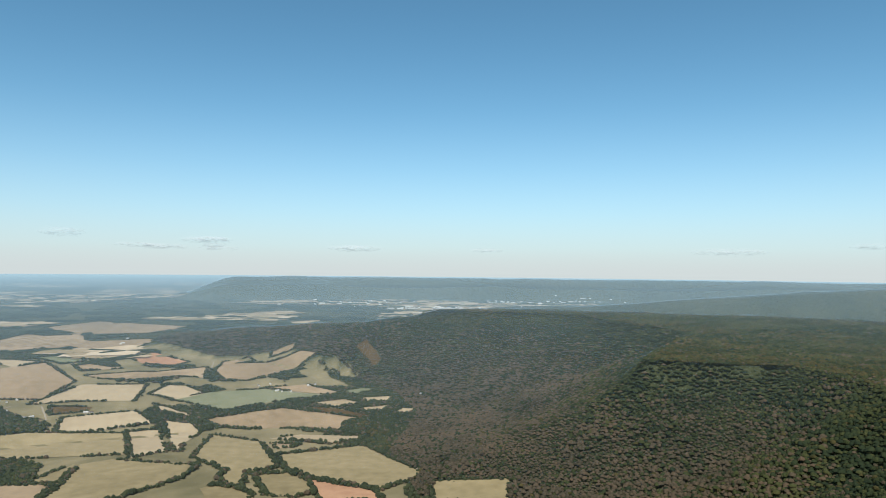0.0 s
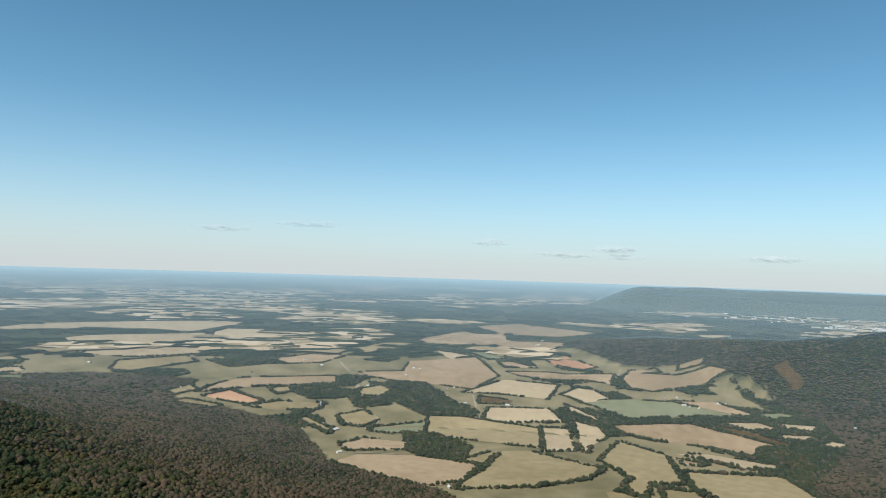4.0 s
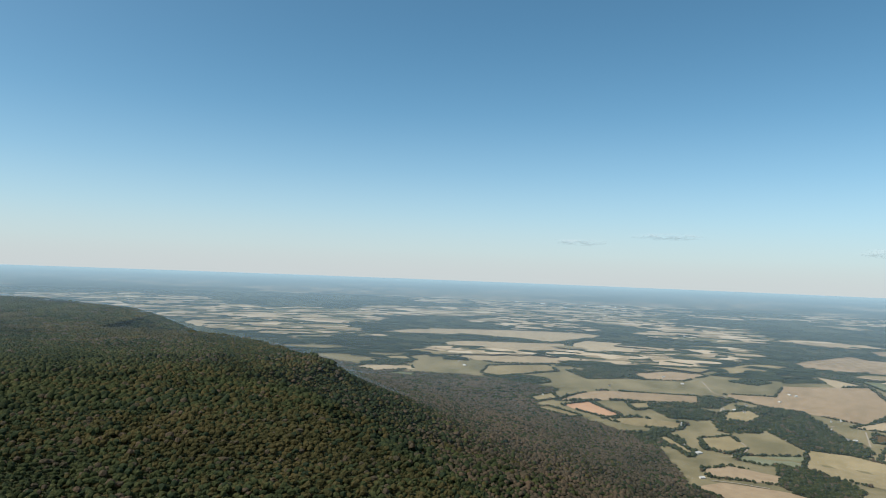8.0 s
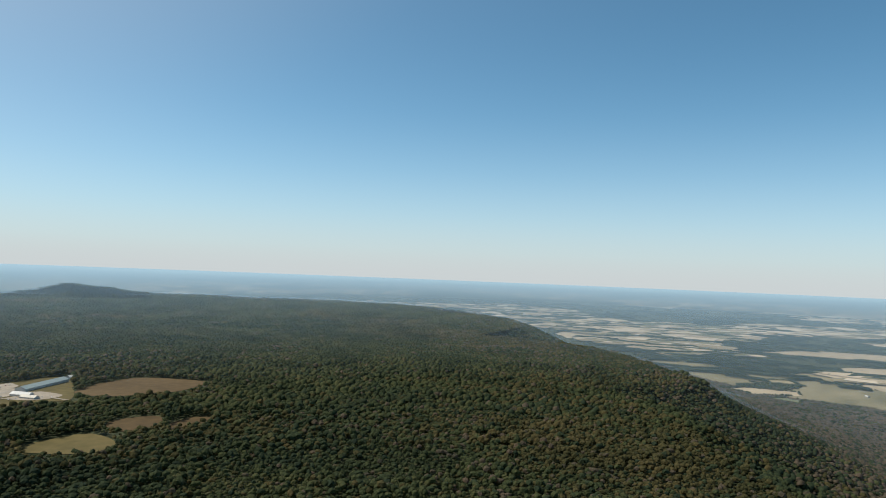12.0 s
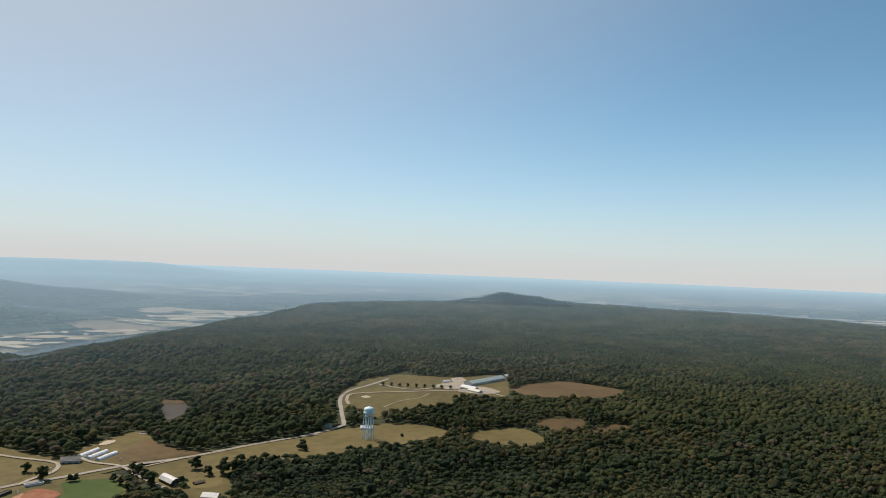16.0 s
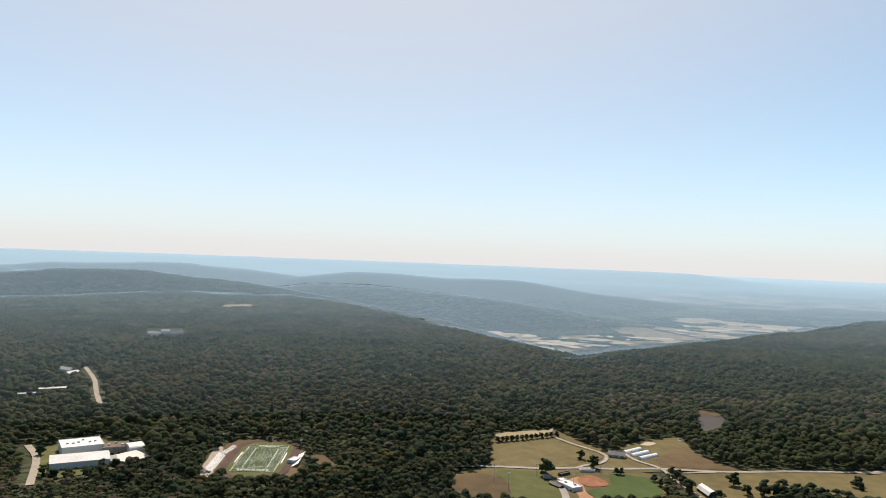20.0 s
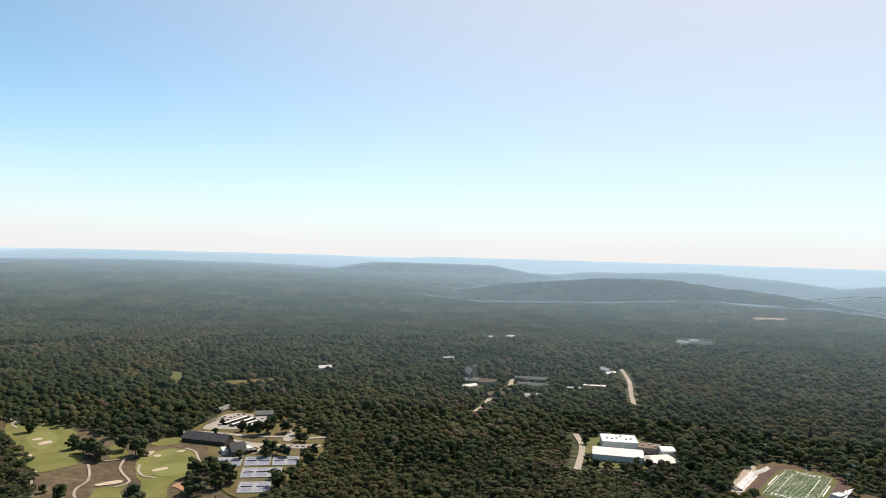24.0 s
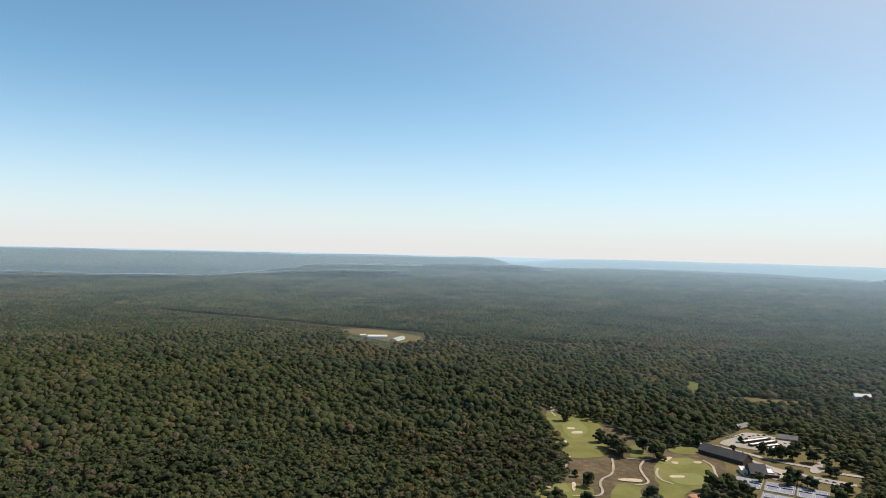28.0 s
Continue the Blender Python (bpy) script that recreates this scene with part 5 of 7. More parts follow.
def broad_tree(seed, r=6.0, h=14.0, leaf=None):
    """A tree with a tapered trunk, limbs and a crown of leafy clumps round the limbs' ends."""
    rs = random.Random(seed)
    leaf = leaf or GREEN
    ob = root("tree", "single broad-leaved tree with a full green crown standing on grass", "tree", "single trees")
    bm = bmesh.new()
    tube(bm, (0, 0, -0.4), (0, 0, h * 0.45), 0.045 * h * 0.6, 0.03 * h * 0.6)
    ends = []
    for i in range(7):
        a = 2 * math.pi * i / 7 + rs.uniform(-0.3, 0.3)
        q = r * rs.uniform(0.35, 0.68)
        e = Vector((q * math.cos(a), q * math.sin(a), h * rs.uniform(0.22, 0.7)))
        tube(bm, (0, 0, h * rs.uniform(0.25, 0.42)), e, 0.013 * h, 0.004 * h, 5)
        ends.append(e)
    ends += [Vector((rs.uniform(-0.2, 0.2) * r, rs.uniform(-0.2, 0.2) * r, h * u)) for u in (0.4, 0.62, 0.8, 0.86)]
    part("trunk", bm, BARK, ob)
    V, F, n = [], [], 0
    for e in ends:
        for k in range(3):
            v, f = FINE[rs.randrange(8)] if k else FINE[rs.randrange(8)]
            s = r * rs.uniform(0.30, 0.52)
            c = e + Vector((rs.gauss(0, 0.22) * r, rs.gauss(0, 0.22) * r, rs.gauss(0, 0.05) * h))
            a = rs.uniform(0, 6.28)
            m = np.array([[math.cos(a), -math.sin(a), 0], [math.sin(a), math.cos(a), 0], [0, 0, 0.85]])
            V.append(v @ m.T * s + np.array(c))
            F.append(f + n)
            n += len(v)
    mesh_object("crown", np.concatenate(V), np.concatenate(F), leaf, parent=ob, smooth=True)
    return ob


MODEL_TREES = [broad_tree(s, leaf=l) for s, l in ((1, GREEN), (2, GREEN), (3, GREEN), (4, HEDGE))]
used_models = set()


def tree(x, y, r, which, turn=0.0):
    s = 1.08 * r / 6.0
    m = spot(x, y, turn) @ Matrix.Scale(s, 4)
    if which not in used_models:
        used_models.add(which)
        return put(MODEL_TREES[which], m)
    ob = copy_thing(MODEL_TREES[which], Matrix())
    ob.matrix_basis = m
    return ob


def water_tower(x, y):
    ob = root("water_tower", "pale blue steel water tower on tall legs in a meadow", "water tower")
    h, r = 38.0, 7.0
    prof = [(0.9, h - 4.5), (3.5, h - 3.4), (5.9, h - 1.6), (r, h + 0.6), (r, h + 5.2), (6.4, h + 6.5), (4.6, h + 7.6), (2.2, h + 8.3), (0.6, h + 8.5)]
    part("tank", lathe(prof, 28), TOWERBLUE, ob, smooth=True)
    part("riser", tube(bmesh.new(), (0, 0, 0), (0, 0, h - 4.2), 0.95, 0.95, 12), TOWERBLUE, ob)
    part("catwalk", lathe([(r + 0.05, h + 0.5), (r + 1.1, h + 0.5), (r + 1.1, h + 0.62), (r + 0.05, h + 0.62)], 28), TOWERBLUE, ob)
    rail = bmesh.new()
    for i in range(28):
        a, b = 2 * math.pi * i / 28, 2 * math.pi * (i + 1) / 28
        p, q = [Vector(((r + 1.05) * math.cos(t), (r + 1.05) * math.sin(t), h + 0.62)) for t in (a, b)]
        tube(rail, p + Vector((0, 0, 1.1)), q + Vector((0, 0, 1.1)), 0.05, 0.05, 4)
        tube(rail, p, p + Vector((0, 0, 1.1)), 0.05, 0.05, 4)
    part("railing", rail, TOWERBLUE, ob)
    part("vent", lathe([(0.5, h + 8.45), (0.5, h + 9.1), (0.9, h + 9.1), (0.3, h + 9.6)], 10), TOWERBLUE, ob)
    feet = []
    for i in range(6):
        a = 2 * math.pi * (i + 0.25) / 6
        c, s = math.cos(a), math.sin(a)
        foot, top = Vector((r * 1.12 * c, r * 1.12 * s, 0)), Vector((r * 0.99 * c, r * 0.99 * s, h + 1.2))
        part("leg", tube(bmesh.new(), foot, top, 0.48, 0.42, 10), TOWERBLUE, ob)
        part("footing", tube(bmesh.new(), foot - Vector((0, 0, 0.5)), foot + Vector((0, 0, 0.4)), 1.0, 0.9, 8), LINES, ob, "concrete footing")
        feet.append((foot, top))
    for (f0, t0), (f1, t1) in zip(feet, feet[1:] + feet[:1]):
        for u0, u1 in ((0.04, 0.5), (0.5, 0.96)):
            part("brace", tube(bmesh.new(), f0.lerp(t0, u0), f1.lerp(t1, u1), 0.07, 0.07, 4), TOWERBLUE, ob)
            part("brace", tube(bmesh.new(), f1.lerp(t1, u0), f0.lerp(t0, u1), 0.07, 0.07, 4), TOWERBLUE, ob)
        part("strut", tube(bmesh.new(), f0.lerp(t0, 0.5), f1.lerp(t1, 0.5), 0.14, 0.14, 6), TOWERBLUE, ob)
    return put(ob, spot(x, y))


def greenhouse(x, y, turn, w, d):
    ob = root("greenhouse", "white plastic tunnel greenhouse beside the farm lane", "greenhouse", "row of greenhouses")
    arc = np.linspace(0, math.pi, 11)
    bm = bmesh.new()
    a = [bm.verts.new((-w / 2, d / 2 * math.cos(t), 3.6 * math.sin(t) + 0.4)) for t in arc]
    b = [bm.verts.new((w / 2, d / 2 * math.cos(t), 3.6 * math.sin(t) + 0.4)) for t in arc]
    for i in range(10):
        bm.faces.new((a[i], a[i + 1], b[i + 1], b[i]))
    part("cover", bm, PLASTIC, ob)
    for s, q in ((-1, a), (1, b)):
        bm = bmesh.new()
        bm.faces.new([bm.verts.new((s * (w / 2 - 0.1), d / 2 * 0.98 * math.cos(t), 3.5 * math.sin(t) + 0.4)) for t in arc])
        part("end_wall", bm, PLASTIC, ob)
    for i in range(7):
        px = -w / 2 + i * w / 6
        bm = bmesh.new()
        for t0, t1 in zip(arc, arc[1:]):
            tube(bm, (px, d / 2 * 1.01 * math.cos(t0), 3.64 * math.sin(t0) + 0.4), (px, d / 2 * 1.01 * math.cos(t1), 3.64 * math.sin(t1) + 0.4), 0.06, 0.06, 4)
        part("hoop", bm, STEEL, ob)
    part("door", boxes((w / 2 - 0.08, w / 2 + 0.05, -0.9, 0.9, 0, 2.3)), STEEL, ob)
    for s in (-1, 1):
        part("base_board", boxes((-w / 2, w / 2, s * d / 2 - 0.1, s * d / 2 + 0.1, 0, 0.45)), TIMBER, ob)
    return put(ob, spot(x, y, turn))


def gambrel_barn(x, y, turn, w, d):
    ob = root("barn", "timber barn with a pale metal gambrel roof by the lane", "barn")
    prof = [(-d / 2, 0), (-d / 2, 4.0), (-d * 0.3, 7.4), (0, 9.0), (d * 0.3, 7.4), (d / 2, 4.0), (d / 2, 0)]
    for s in (-1, 1):
        bm = bmesh.new()
        bm.faces.new([bm.verts.new((s * w / 2, p, q)) for p, q in prof])
        part("gable_wall", bm, TIMBER, ob)
    part("wall", boxes((-w / 2 + 0.01, w / 2 - 0.01, -d / 2 + 0.01, d / 2 - 0.01, 0, 4.0)), TIMBER, ob)
    for (y0, z0), (y1, z1) in zip(prof[1:5], prof[2:6]):
        bm = bmesh.new()
        up = Vector((0, -(z1 - z0), y1 - y0)).normalized() * 0.18
        q = [(-w / 2 - 0.5, y0, z0), (w / 2 + 0.5, y0, z0), (w / 2 + 0.5, y1, z1), (-w / 2 - 0.5, y1, z1)]
        lo, hi = [bm.verts.new(Vector(p) + up * 0.05) for p in q], [bm.verts.new(Vector(p) + up) for p in q]
        bm.faces.new(hi)
        bm.faces.new(lo[::-1])
        for i in range(4):
            bm.faces.new((lo[i], lo[(i + 1) % 4], hi[(i + 1) % 4], hi[i]))
        part("roof_slope", bm, WHITE, ob)
    part("barn_door", boxes((w / 2, w / 2 + 0.12, -2.0, 2.0, 0, 3.8)), GREYROOF, ob)
    part("loft_hatch", boxes((w / 2, w / 2 + 0.1, -0.8, 0.8, 5.2, 6.8)), GREYROOF, ob)
    return put(ob, spot(x, y, turn))


def model_car():
    ob = root("car", "parked car on the car park", "car", "parked cars")
    bm = bmesh.new()
    side = [(-2.2, 0.35), (2.2, 0.35), (2.25, 0.75), (1.2, 0.92), (-2.0, 0.95), (-2.25, 0.7)]
    a, b = [[bm.verts.new((p, s * 0.9, q)) for p, q in side] for s in (-1, 1)]
    bm.faces.new(a)
    bm.faces.new(b[::-1])
    for i in range(6):
        bm.faces.new((a[i], b[i], b[(i + 1) % 6], a[(i + 1) % 6]))
    part("body", bm, PAINTS[0], ob)
    bm = bmesh.new()
    side = [(-1.9, 0.93), (1.15, 0.91), (0.45, 1.45), (-1.3, 1.48)]
    a, b = [[bm.verts.new((p, s * (0.84 if q < 1 else 0.68), q)) for p, q in side] for s in (-1, 1)]
    bm.faces.new(a)
    bm.faces.new(b[::-1])
    for i in range(4):
        bm.faces.new((a[i], b[i], b[(i + 1) % 4], a[(i + 1) % 4]))
    part("cabin", bm, GLASS, ob)
    part("roof", boxes((-1.28, 0.43, -0.67, 0.67, 1.47, 1.52)), PAINTS[0], ob)
    for wx, wy in itertools.product((-1.4, 1.4), (-0.85, 0.85)):
        part("wheel", tube(bmesh.new(), (wx, wy - 0.1, 0.33), (wx, wy + 0.1, 0.33), 0.33, 0.33, 10), TYRE, ob)
    return ob


CARS = []


def cars(points, turn, seed):
    rs = random.Random(seed)
    for x, y in points:
        if not CARS:
            ob = model_car()
            CARS.append(ob)
        else:
            ob = copy_thing(CARS[0], Matrix())
            paint = PAINTS[rs.choice((0, 0, 1, 1, 2, 2, 3, 4))]
            for c in ob.children:
                if c.name.startswith(("body", "roof")):
                    c.data = c.data.copy()
                    c.data.materials[0] = paint
        ob.matrix_basis = spot(x, y, turn + rs.choice((0, math.pi)) + rs.uniform(-0.06, 0.06)) @ Matrix.Translation((0, 0, 1.3))


def light_pole(x, y, h, lamps, group="sports lights"):
    ob = root("light_pole", "tall grey sports light pole at the edge of the pitch", "light pole", group)
    part("pole", tube(bmesh.new(), (0, 0, -0.3), (0, 0, h), 0.26, 0.14, 8), STEEL, ob)
    for k in range(2):
        part("crossarm", boxes((-1.6, 1.6, -0.08, 0.08, h - 0.4 - k * 1.0, h - 0.25 - k * 1.0)), STEEL, ob)
        for i in range(lamps):
            px = -1.4 + 2.8 * i / max(1, lamps - 1)
            part("lamp", boxes((px - 0.22, px + 0.22, -0.3, 0.25, h - 0.9 - k * 1.0, h - 0.45 - k * 1.0)), LINES, ob)
    return put(ob, spot(x, y))


def bleachers(x, y, turn, w, rows, label="pale aluminium bleacher seating beside the track"):
    ob = root("bleachers", label, "bleachers", "grandstands")
    for i in range(rows):
        part("bench", boxes((-w / 2, w / 2, i * 0.8, i * 0.8 + 0.35, 0.4 + i * 0.42, 0.46 + i * 0.42)), STEEL if i % 2 else WHITE, ob)
        part("footboard", boxes((-w / 2, w / 2, i * 0.8 - 0.4, i * 0.8, 0.1 + i * 0.42, 0.15 + i * 0.42)), STEEL, ob)
    for i in range(int(w / 6) + 1):
        px = -w / 2 + i * w / int(w / 6)
        bm = bmesh.new()
        tube(bm, (px, rows * 0.8, -0.2), (px, rows * 0.8, rows * 0.42 + 1.2), 0.08, 0.08, 5)
        tube(bm, (px, 0, 0.1), (px, rows * 0.8, rows * 0.42), 0.08, 0.08, 5)
        part("frame", bm, STEEL, ob)
    return put(ob, spot(x, y, turn) @ Matrix.Translation((0, 0, 1.0)))



def football_field(x, y, turn):
    """Turf with end zones, painted lines and letters, round which a dark red running track lies."""
    L, W = 109.7, 48.8
    m = Matrix.Translation((x, y, 0)) @ Matrix.Rotation(turn, 4, "Z")
    at = lambda u, v: tuple((m @ Vector((u, v, 0)))[:2])
    ob = root("football_field", "striped football turf inside a dark red running track", "football field")
    oval = []
    for s, a0 in ((1, -math.pi / 2), (-1, math.pi / 2)):
        oval += [at(s * 43 + 36 * math.cos(a0 + math.pi * i / 10), 36 * math.sin(a0 + math.pi * i / 10)) for i in range(11)]
    patch("infield_grass", tuple(oval), CROPS["lawn"], 1.1, step=15.0, wobble=0.0, parent=ob)
    ribbon("track", tuple(oval), 9.0, TRACK, 1.35, parent=ob, closed=True)
    patch("turf", tuple(at(u * L / 2, v * W / 2) for u, v in ((-1, -1), (1, -1), (1, 1), (-1, 1))), TURF, 1.5, step=20.0, wobble=0.0, parent=ob)
    for k in range(21):
        u = -45.7 + k * 4.572
        ribbon("yard_line", (at(u, -W / 2), at(u, 0), at(u, W / 2)), 0.25 if k % 20 else 0.5, LINES, 1.7, parent=ob)
    for s in (-1, 1):
        ribbon("side_line", (at(-L / 2, s * W / 2), at(0, s * W / 2), at(L / 2, s * W / 2)), 0.35, LINES, 1.72, parent=ob)
        ribbon("end_line", (at(s * L / 2, -W / 2), at(s * L / 2, 0), at(s * L / 2, W / 2)), 0.3, LINES, 1.72, parent=ob)
        for k in range(9):
            u = -36.6 + k * 9.144
            ribbon("yard_number", (at(u - 1.6, s * 14), at(u, s * 14), at(u + 1.6, s * 14)), 1.5, LINES, 1.74, parent=ob)
        ribbon("bench_strip", (at(-22, s * 27), at(0, s * 27), at(22, s * 27)), 1.4, LINES, 1.74, parent=ob)
        goal = bmesh.new()
        for a, b in (((0, 0, 0), (0, 0, 3)), ((0, -2.8, 3), (0, 2.8, 3)), ((0, -2.8, 3), (0, -2.8, 10)), ((0, 2.8, 3), (0, 2.8, 10))):
            tube(goal, a, b, 0.12, 0.12, 6)
        g = part("goal_post", goal, LINES, ob)
        g.matrix_basis = spot(*at(s * (L / 2 + 1), 0), turn)
    for word, u in (("SEWANEE", -L / 2 + 4.6), ("TIGERS", L / 2 - 4.6)):
        cu = bpy.data.curves.new("end_zone_letters", "FONT")
        cu.body, cu.size, cu.align_x, cu.align_y, cu.extrude = word, 7.5, "CENTER", "CENTER", 0.02
        cu.space_character = 1.15
        cu.materials.append(LINES)
        te = new("end_zone_letters", cu)
        te.parent = ob
        te.matrix_basis = spot(*at(u, 0), turn - math.pi / 2) @ Matrix.Translation((0, 0, 1.8))
    return ob


def tennis_courts(x, y, turn, w, n):
    """A fenced block of blue courts side by side, with lines and nets."""
    ob = root("tennis_courts", "fenced block of faded blue tennis courts with white lines", "tennis courts", "tennis court blocks")
    d = 34.0
    part("paving", boxes((-w / 2, w / 2, -d / 2, d / 2, 0.6, 1.3)), COURTEDGE, ob)
    s = w / n
    cw, cl = min(10.97, s * 0.72), 23.77
    for i in range(n):
        cx = -w / 2 + (i + 0.5) * s
        part("court", boxes((cx - cw / 2 - 1.2, cx + cw / 2 + 1.2, -cl / 2 - 2, cl / 2 + 2, 1.304, 1.33)), COURT, ob)
        for k in (-1, 1):
            part("line", boxes((cx + k * cw / 2 - 0.09, cx + k * cw / 2 + 0.09, -cl / 2, cl / 2, 1.334, 1.345)), LINES, ob)
            part("line", boxes((cx - cw / 2, cx + cw / 2, k * cl / 2 - 0.09, k * cl / 2 + 0.09, 1.334, 1.347)), LINES, ob)
            part("line", boxes((cx - cw / 2 + 1.37, cx + cw / 2 - 1.37, k * 6.4 - 0.06, k * 6.4 + 0.06, 1.334, 1.346)), LINES, ob)
            part("net_post", tube(bmesh.new(), (cx + k * (cw / 2 + 0.5), 0, 1.3), (cx + k * (cw / 2 + 0.5), 0, 2.4), 0.06, 0.06, 6), STEEL, ob)
        part("net", boxes((cx - cw / 2 - 0.5, cx + cw / 2 + 0.5, -0.03, 0.03, 1.4, 2.3)), TYRE, ob)
        part("net_tape", boxes((cx - cw / 2 - 0.5, cx + cw / 2 + 0.5, -0.05, 0.05, 2.3, 2.4)), LINES, ob)
    for k in (-1, 1):
        for z in (1.5, 3.0, 4.3):
            part("fence_rail", boxes((-w / 2, w / 2, k * d / 2 - 0.05, k * d / 2 + 0.05, z, z + 0.08)), STEEL, ob)
            part("fence_rail", boxes((k * w / 2 - 0.05, k * w / 2 + 0.05, -d / 2, d / 2, z, z + 0.08)), STEEL, ob)
        for i in range(n * 3 + 1):
            px = -w / 2 + i * w / (n * 3)
            part("fence_post", tube(bmesh.new(), (px, k * d / 2, 0.8), (px, k * d / 2, 4.4), 0.06, 0.06, 5), STEEL, ob)
    return put(ob, spot(x, y, turn))


def chapel(x, y, turn):
    ob = root("chapel", "sandstone chapel with a square tower among trees", "chapel")
    w, d, h = 46, 16, 13
    part("nave", boxes((-w / 2, w / 2, -d / 2, d / 2, 0, h)), STONE, ob)
    bm = bmesh.new()
    v = [bm.verts.new(p) for p in ((-w / 2, -d / 2 - 0.6, h), (w / 2, -d / 2 - 0.6, h), (w / 2, d / 2 + 0.6, h), (-w / 2, d / 2 + 0.6, h), (-w / 2, 0, h + 9), (w / 2, 0, h + 9))]
    for f in ((0, 1, 5, 4), (2, 3, 4, 5), (1, 2, 5), (3, 0, 4), (3, 2, 1, 0)):
        bm.faces.new([v[i] for i in f])
    part("roof", bm, GREYROOF, ob)
    part("tower", boxes((w / 2 + 0.02, w / 2 + 8, -4, 4, 0, 30)), STONE, ob)
    for a, b in itertools.product((w / 2 + 0.6, w / 2 + 7.4), (-3.4, 3.4)):
        part("pinnacle", lathe([(0.6, 30), (0.6, 31.5), (0.05, 34)], 6), STONE, ob).location = (a, b, 0)
    for i in range(6):
        px = -w / 2 + 4 + i * (w - 8) / 5
        for s in (-1, 1):
            part("window", boxes((px - 0.8, px + 0.8, s * d / 2 - 0.06, s * d / 2 + 0.06, 3, 10)), GLASS, ob)
            part("buttress", boxes((px + 3.0, px + 3.9, s * (d / 2 + 0.7) - 0.68, s * (d / 2 + 0.7) + 0.68, 0, 10)), STONE, ob)
    return put(ob, spot(x, y, turn))


def silo(x, y):
    ob = root("silo", "tall white farm silo standing in a pasture", "silo")
    part("shaft", lathe([(3.0, 0), (3.0, 20)], 16), WHITE, ob)
    part("dome", lathe([(3.1, 20.01), (2.9, 21.2), (2.0, 22.4), (0.3, 23.0)], 16), WHITE, ob)
    for i in range(6):
        part("hoop", lathe([(3.02, 2 + i * 3.2), (3.12, 2 + i * 3.2), (3.12, 2.2 + i * 3.2), (3.02, 2.2 + i * 3.2)], 16), STEEL, ob)
    return put(ob, spot(x, y))



# ------------------------------------------------------------------ school farm, ball park and water tower
land("meadow", CROPS["meadow"], 0.88, "dry olive meadow round the water tower", "meadow", FARM_LAND)
land("meadow", CROPS["meadow"], 0.80, "dry meadow framed by woods", "meadow", MEADOW_LAND)
land("meadow", CROPS["meadow"], 0.80, "mown olive grass in front of the school", "meadow", UPPER_LAND)
land("clearing", CROPS["brown"], 0.80, "brown cut-over clearing in the forest", "clearing", BROWN1_LAND)
land("clearing", CROPS["brown"], 0.80, "brown grassy clearing in the forest", "clearing", BROWN2_LAND)
land("clearing", CROPS["brown"], 0.80, "brown grassy clearing in the forest", "clearing", BROWN3_LAND)
land("meadow", CROPS["meadow"], 0.80, "dry farm meadow beside the lane", "meadow", CAMPFIELDS_LAND)
land("meadow", CROPS["meadow"], 0.75, "dry grass yard round the barn", "meadow", BARNYARD_LAND)
land("meadow", CROPS["meadow"], 0.70, "worn grass round the ball park", "meadow", OUTFIELD_LAND)
land("pond", WATER, 0.60, "small grey pond among the trees", "pond", POND_LAND)
land("bank", CROPS["brown"], 1.00, "bare sandy bank behind the pond", "bank", ((-786, -1055), (-816, -1060), (-812, -1016), (-792, -1011), (-778, -1034)))
land("grass_field", CROPS["brown"], 1.15, "brown grass field beside the wood", "field", ((-617, -842), (-605, -765), (-625, -731), (-572, -747), (-525, -770), (-534, -797), (-589, -837)))
land("grass_field", CROPS["olive"], 1.10, "olive hay field behind the hedge", "field", ((-372, -959), (-472, -965), (-453, -939), (-384, -935), (-360, -921)))
land("grass_field", CROPS["meadow"], 1.10, "dry hay field with a brown tinge", "field", ((-357, -887), (-444, -903), (-465, -835), (-455, -809), (-413, -790), (-373, -785), (-327, -801), (-339, -849)))
land("sports_lawn", CROPS["lawn"], 1.10, "mown green sports lawn with worn edges", "sports lawn", ((-305, -788), (-371, -773), (-360, -727), (-356, -685), (-328, -661), (-285, -686), (-310, -733)))
land("grass_field", CROPS["brown"], 1.05, "brown worn grass beside the sports lawn", "field", ((-253, -771), (-303, -784), (-310, -733), (-284, -687), (-235, -715)))
land("outfield", OUTFIELD, 1.10, "bright irrigated baseball outfield", "outfield", ((-440, -753), (-461, -749), (-486, -724), (-468, -678), (-436, -659), (-388, -662), (-380, -675), (-385, -701), (-404, -703), (-417, -707), (-430, -722)))
land("infield", CLAY, 1.25, "orange-red clay baseball infield", "infield", ((-391, -739), (-405, -752), (-421, -748), (-426, -727), (-421, -712), (-406, -706), (-393, -709), (-389, -720)))
land("bare_ground", EARTH, 1.00, "bare orange ground behind the backstop", "bare ground", ((-385, -742), (-402, -753), (-382, -696), (-378, -668), (-361, -661), (-371, -694), (-377, -722)))
land("infield", CLAY, 1.25, "orange-red clay softball infield", "infield", ((-339, -670), (-353, -674), (-361, -661), (-356, -640), (-329, -656)))
ribbon("lane", ((-265, -811), (-323, -798), (-372, -783), (-415, -778), (-455, -767), (-516, -757), (-589, -732), (-678, -719), (-781, -699), (-846, -701), (-866, -711), (-926, -766), (-1017, -845), (-1085, -882), (-1162, -895), (-1263, -916)), 7.0, ASPHALT, 1.50, "pale worn lane across the farm", "lane")
ribbon("farm_track", ((-471, -969), (-453, -932), (-459, -889), (-477, -835), (-473, -811), (-453, -791), (-430, -786), (-409, -776)), 5.0, GRAVEL, 1.70, "pale gravel track to the farm house", "track")
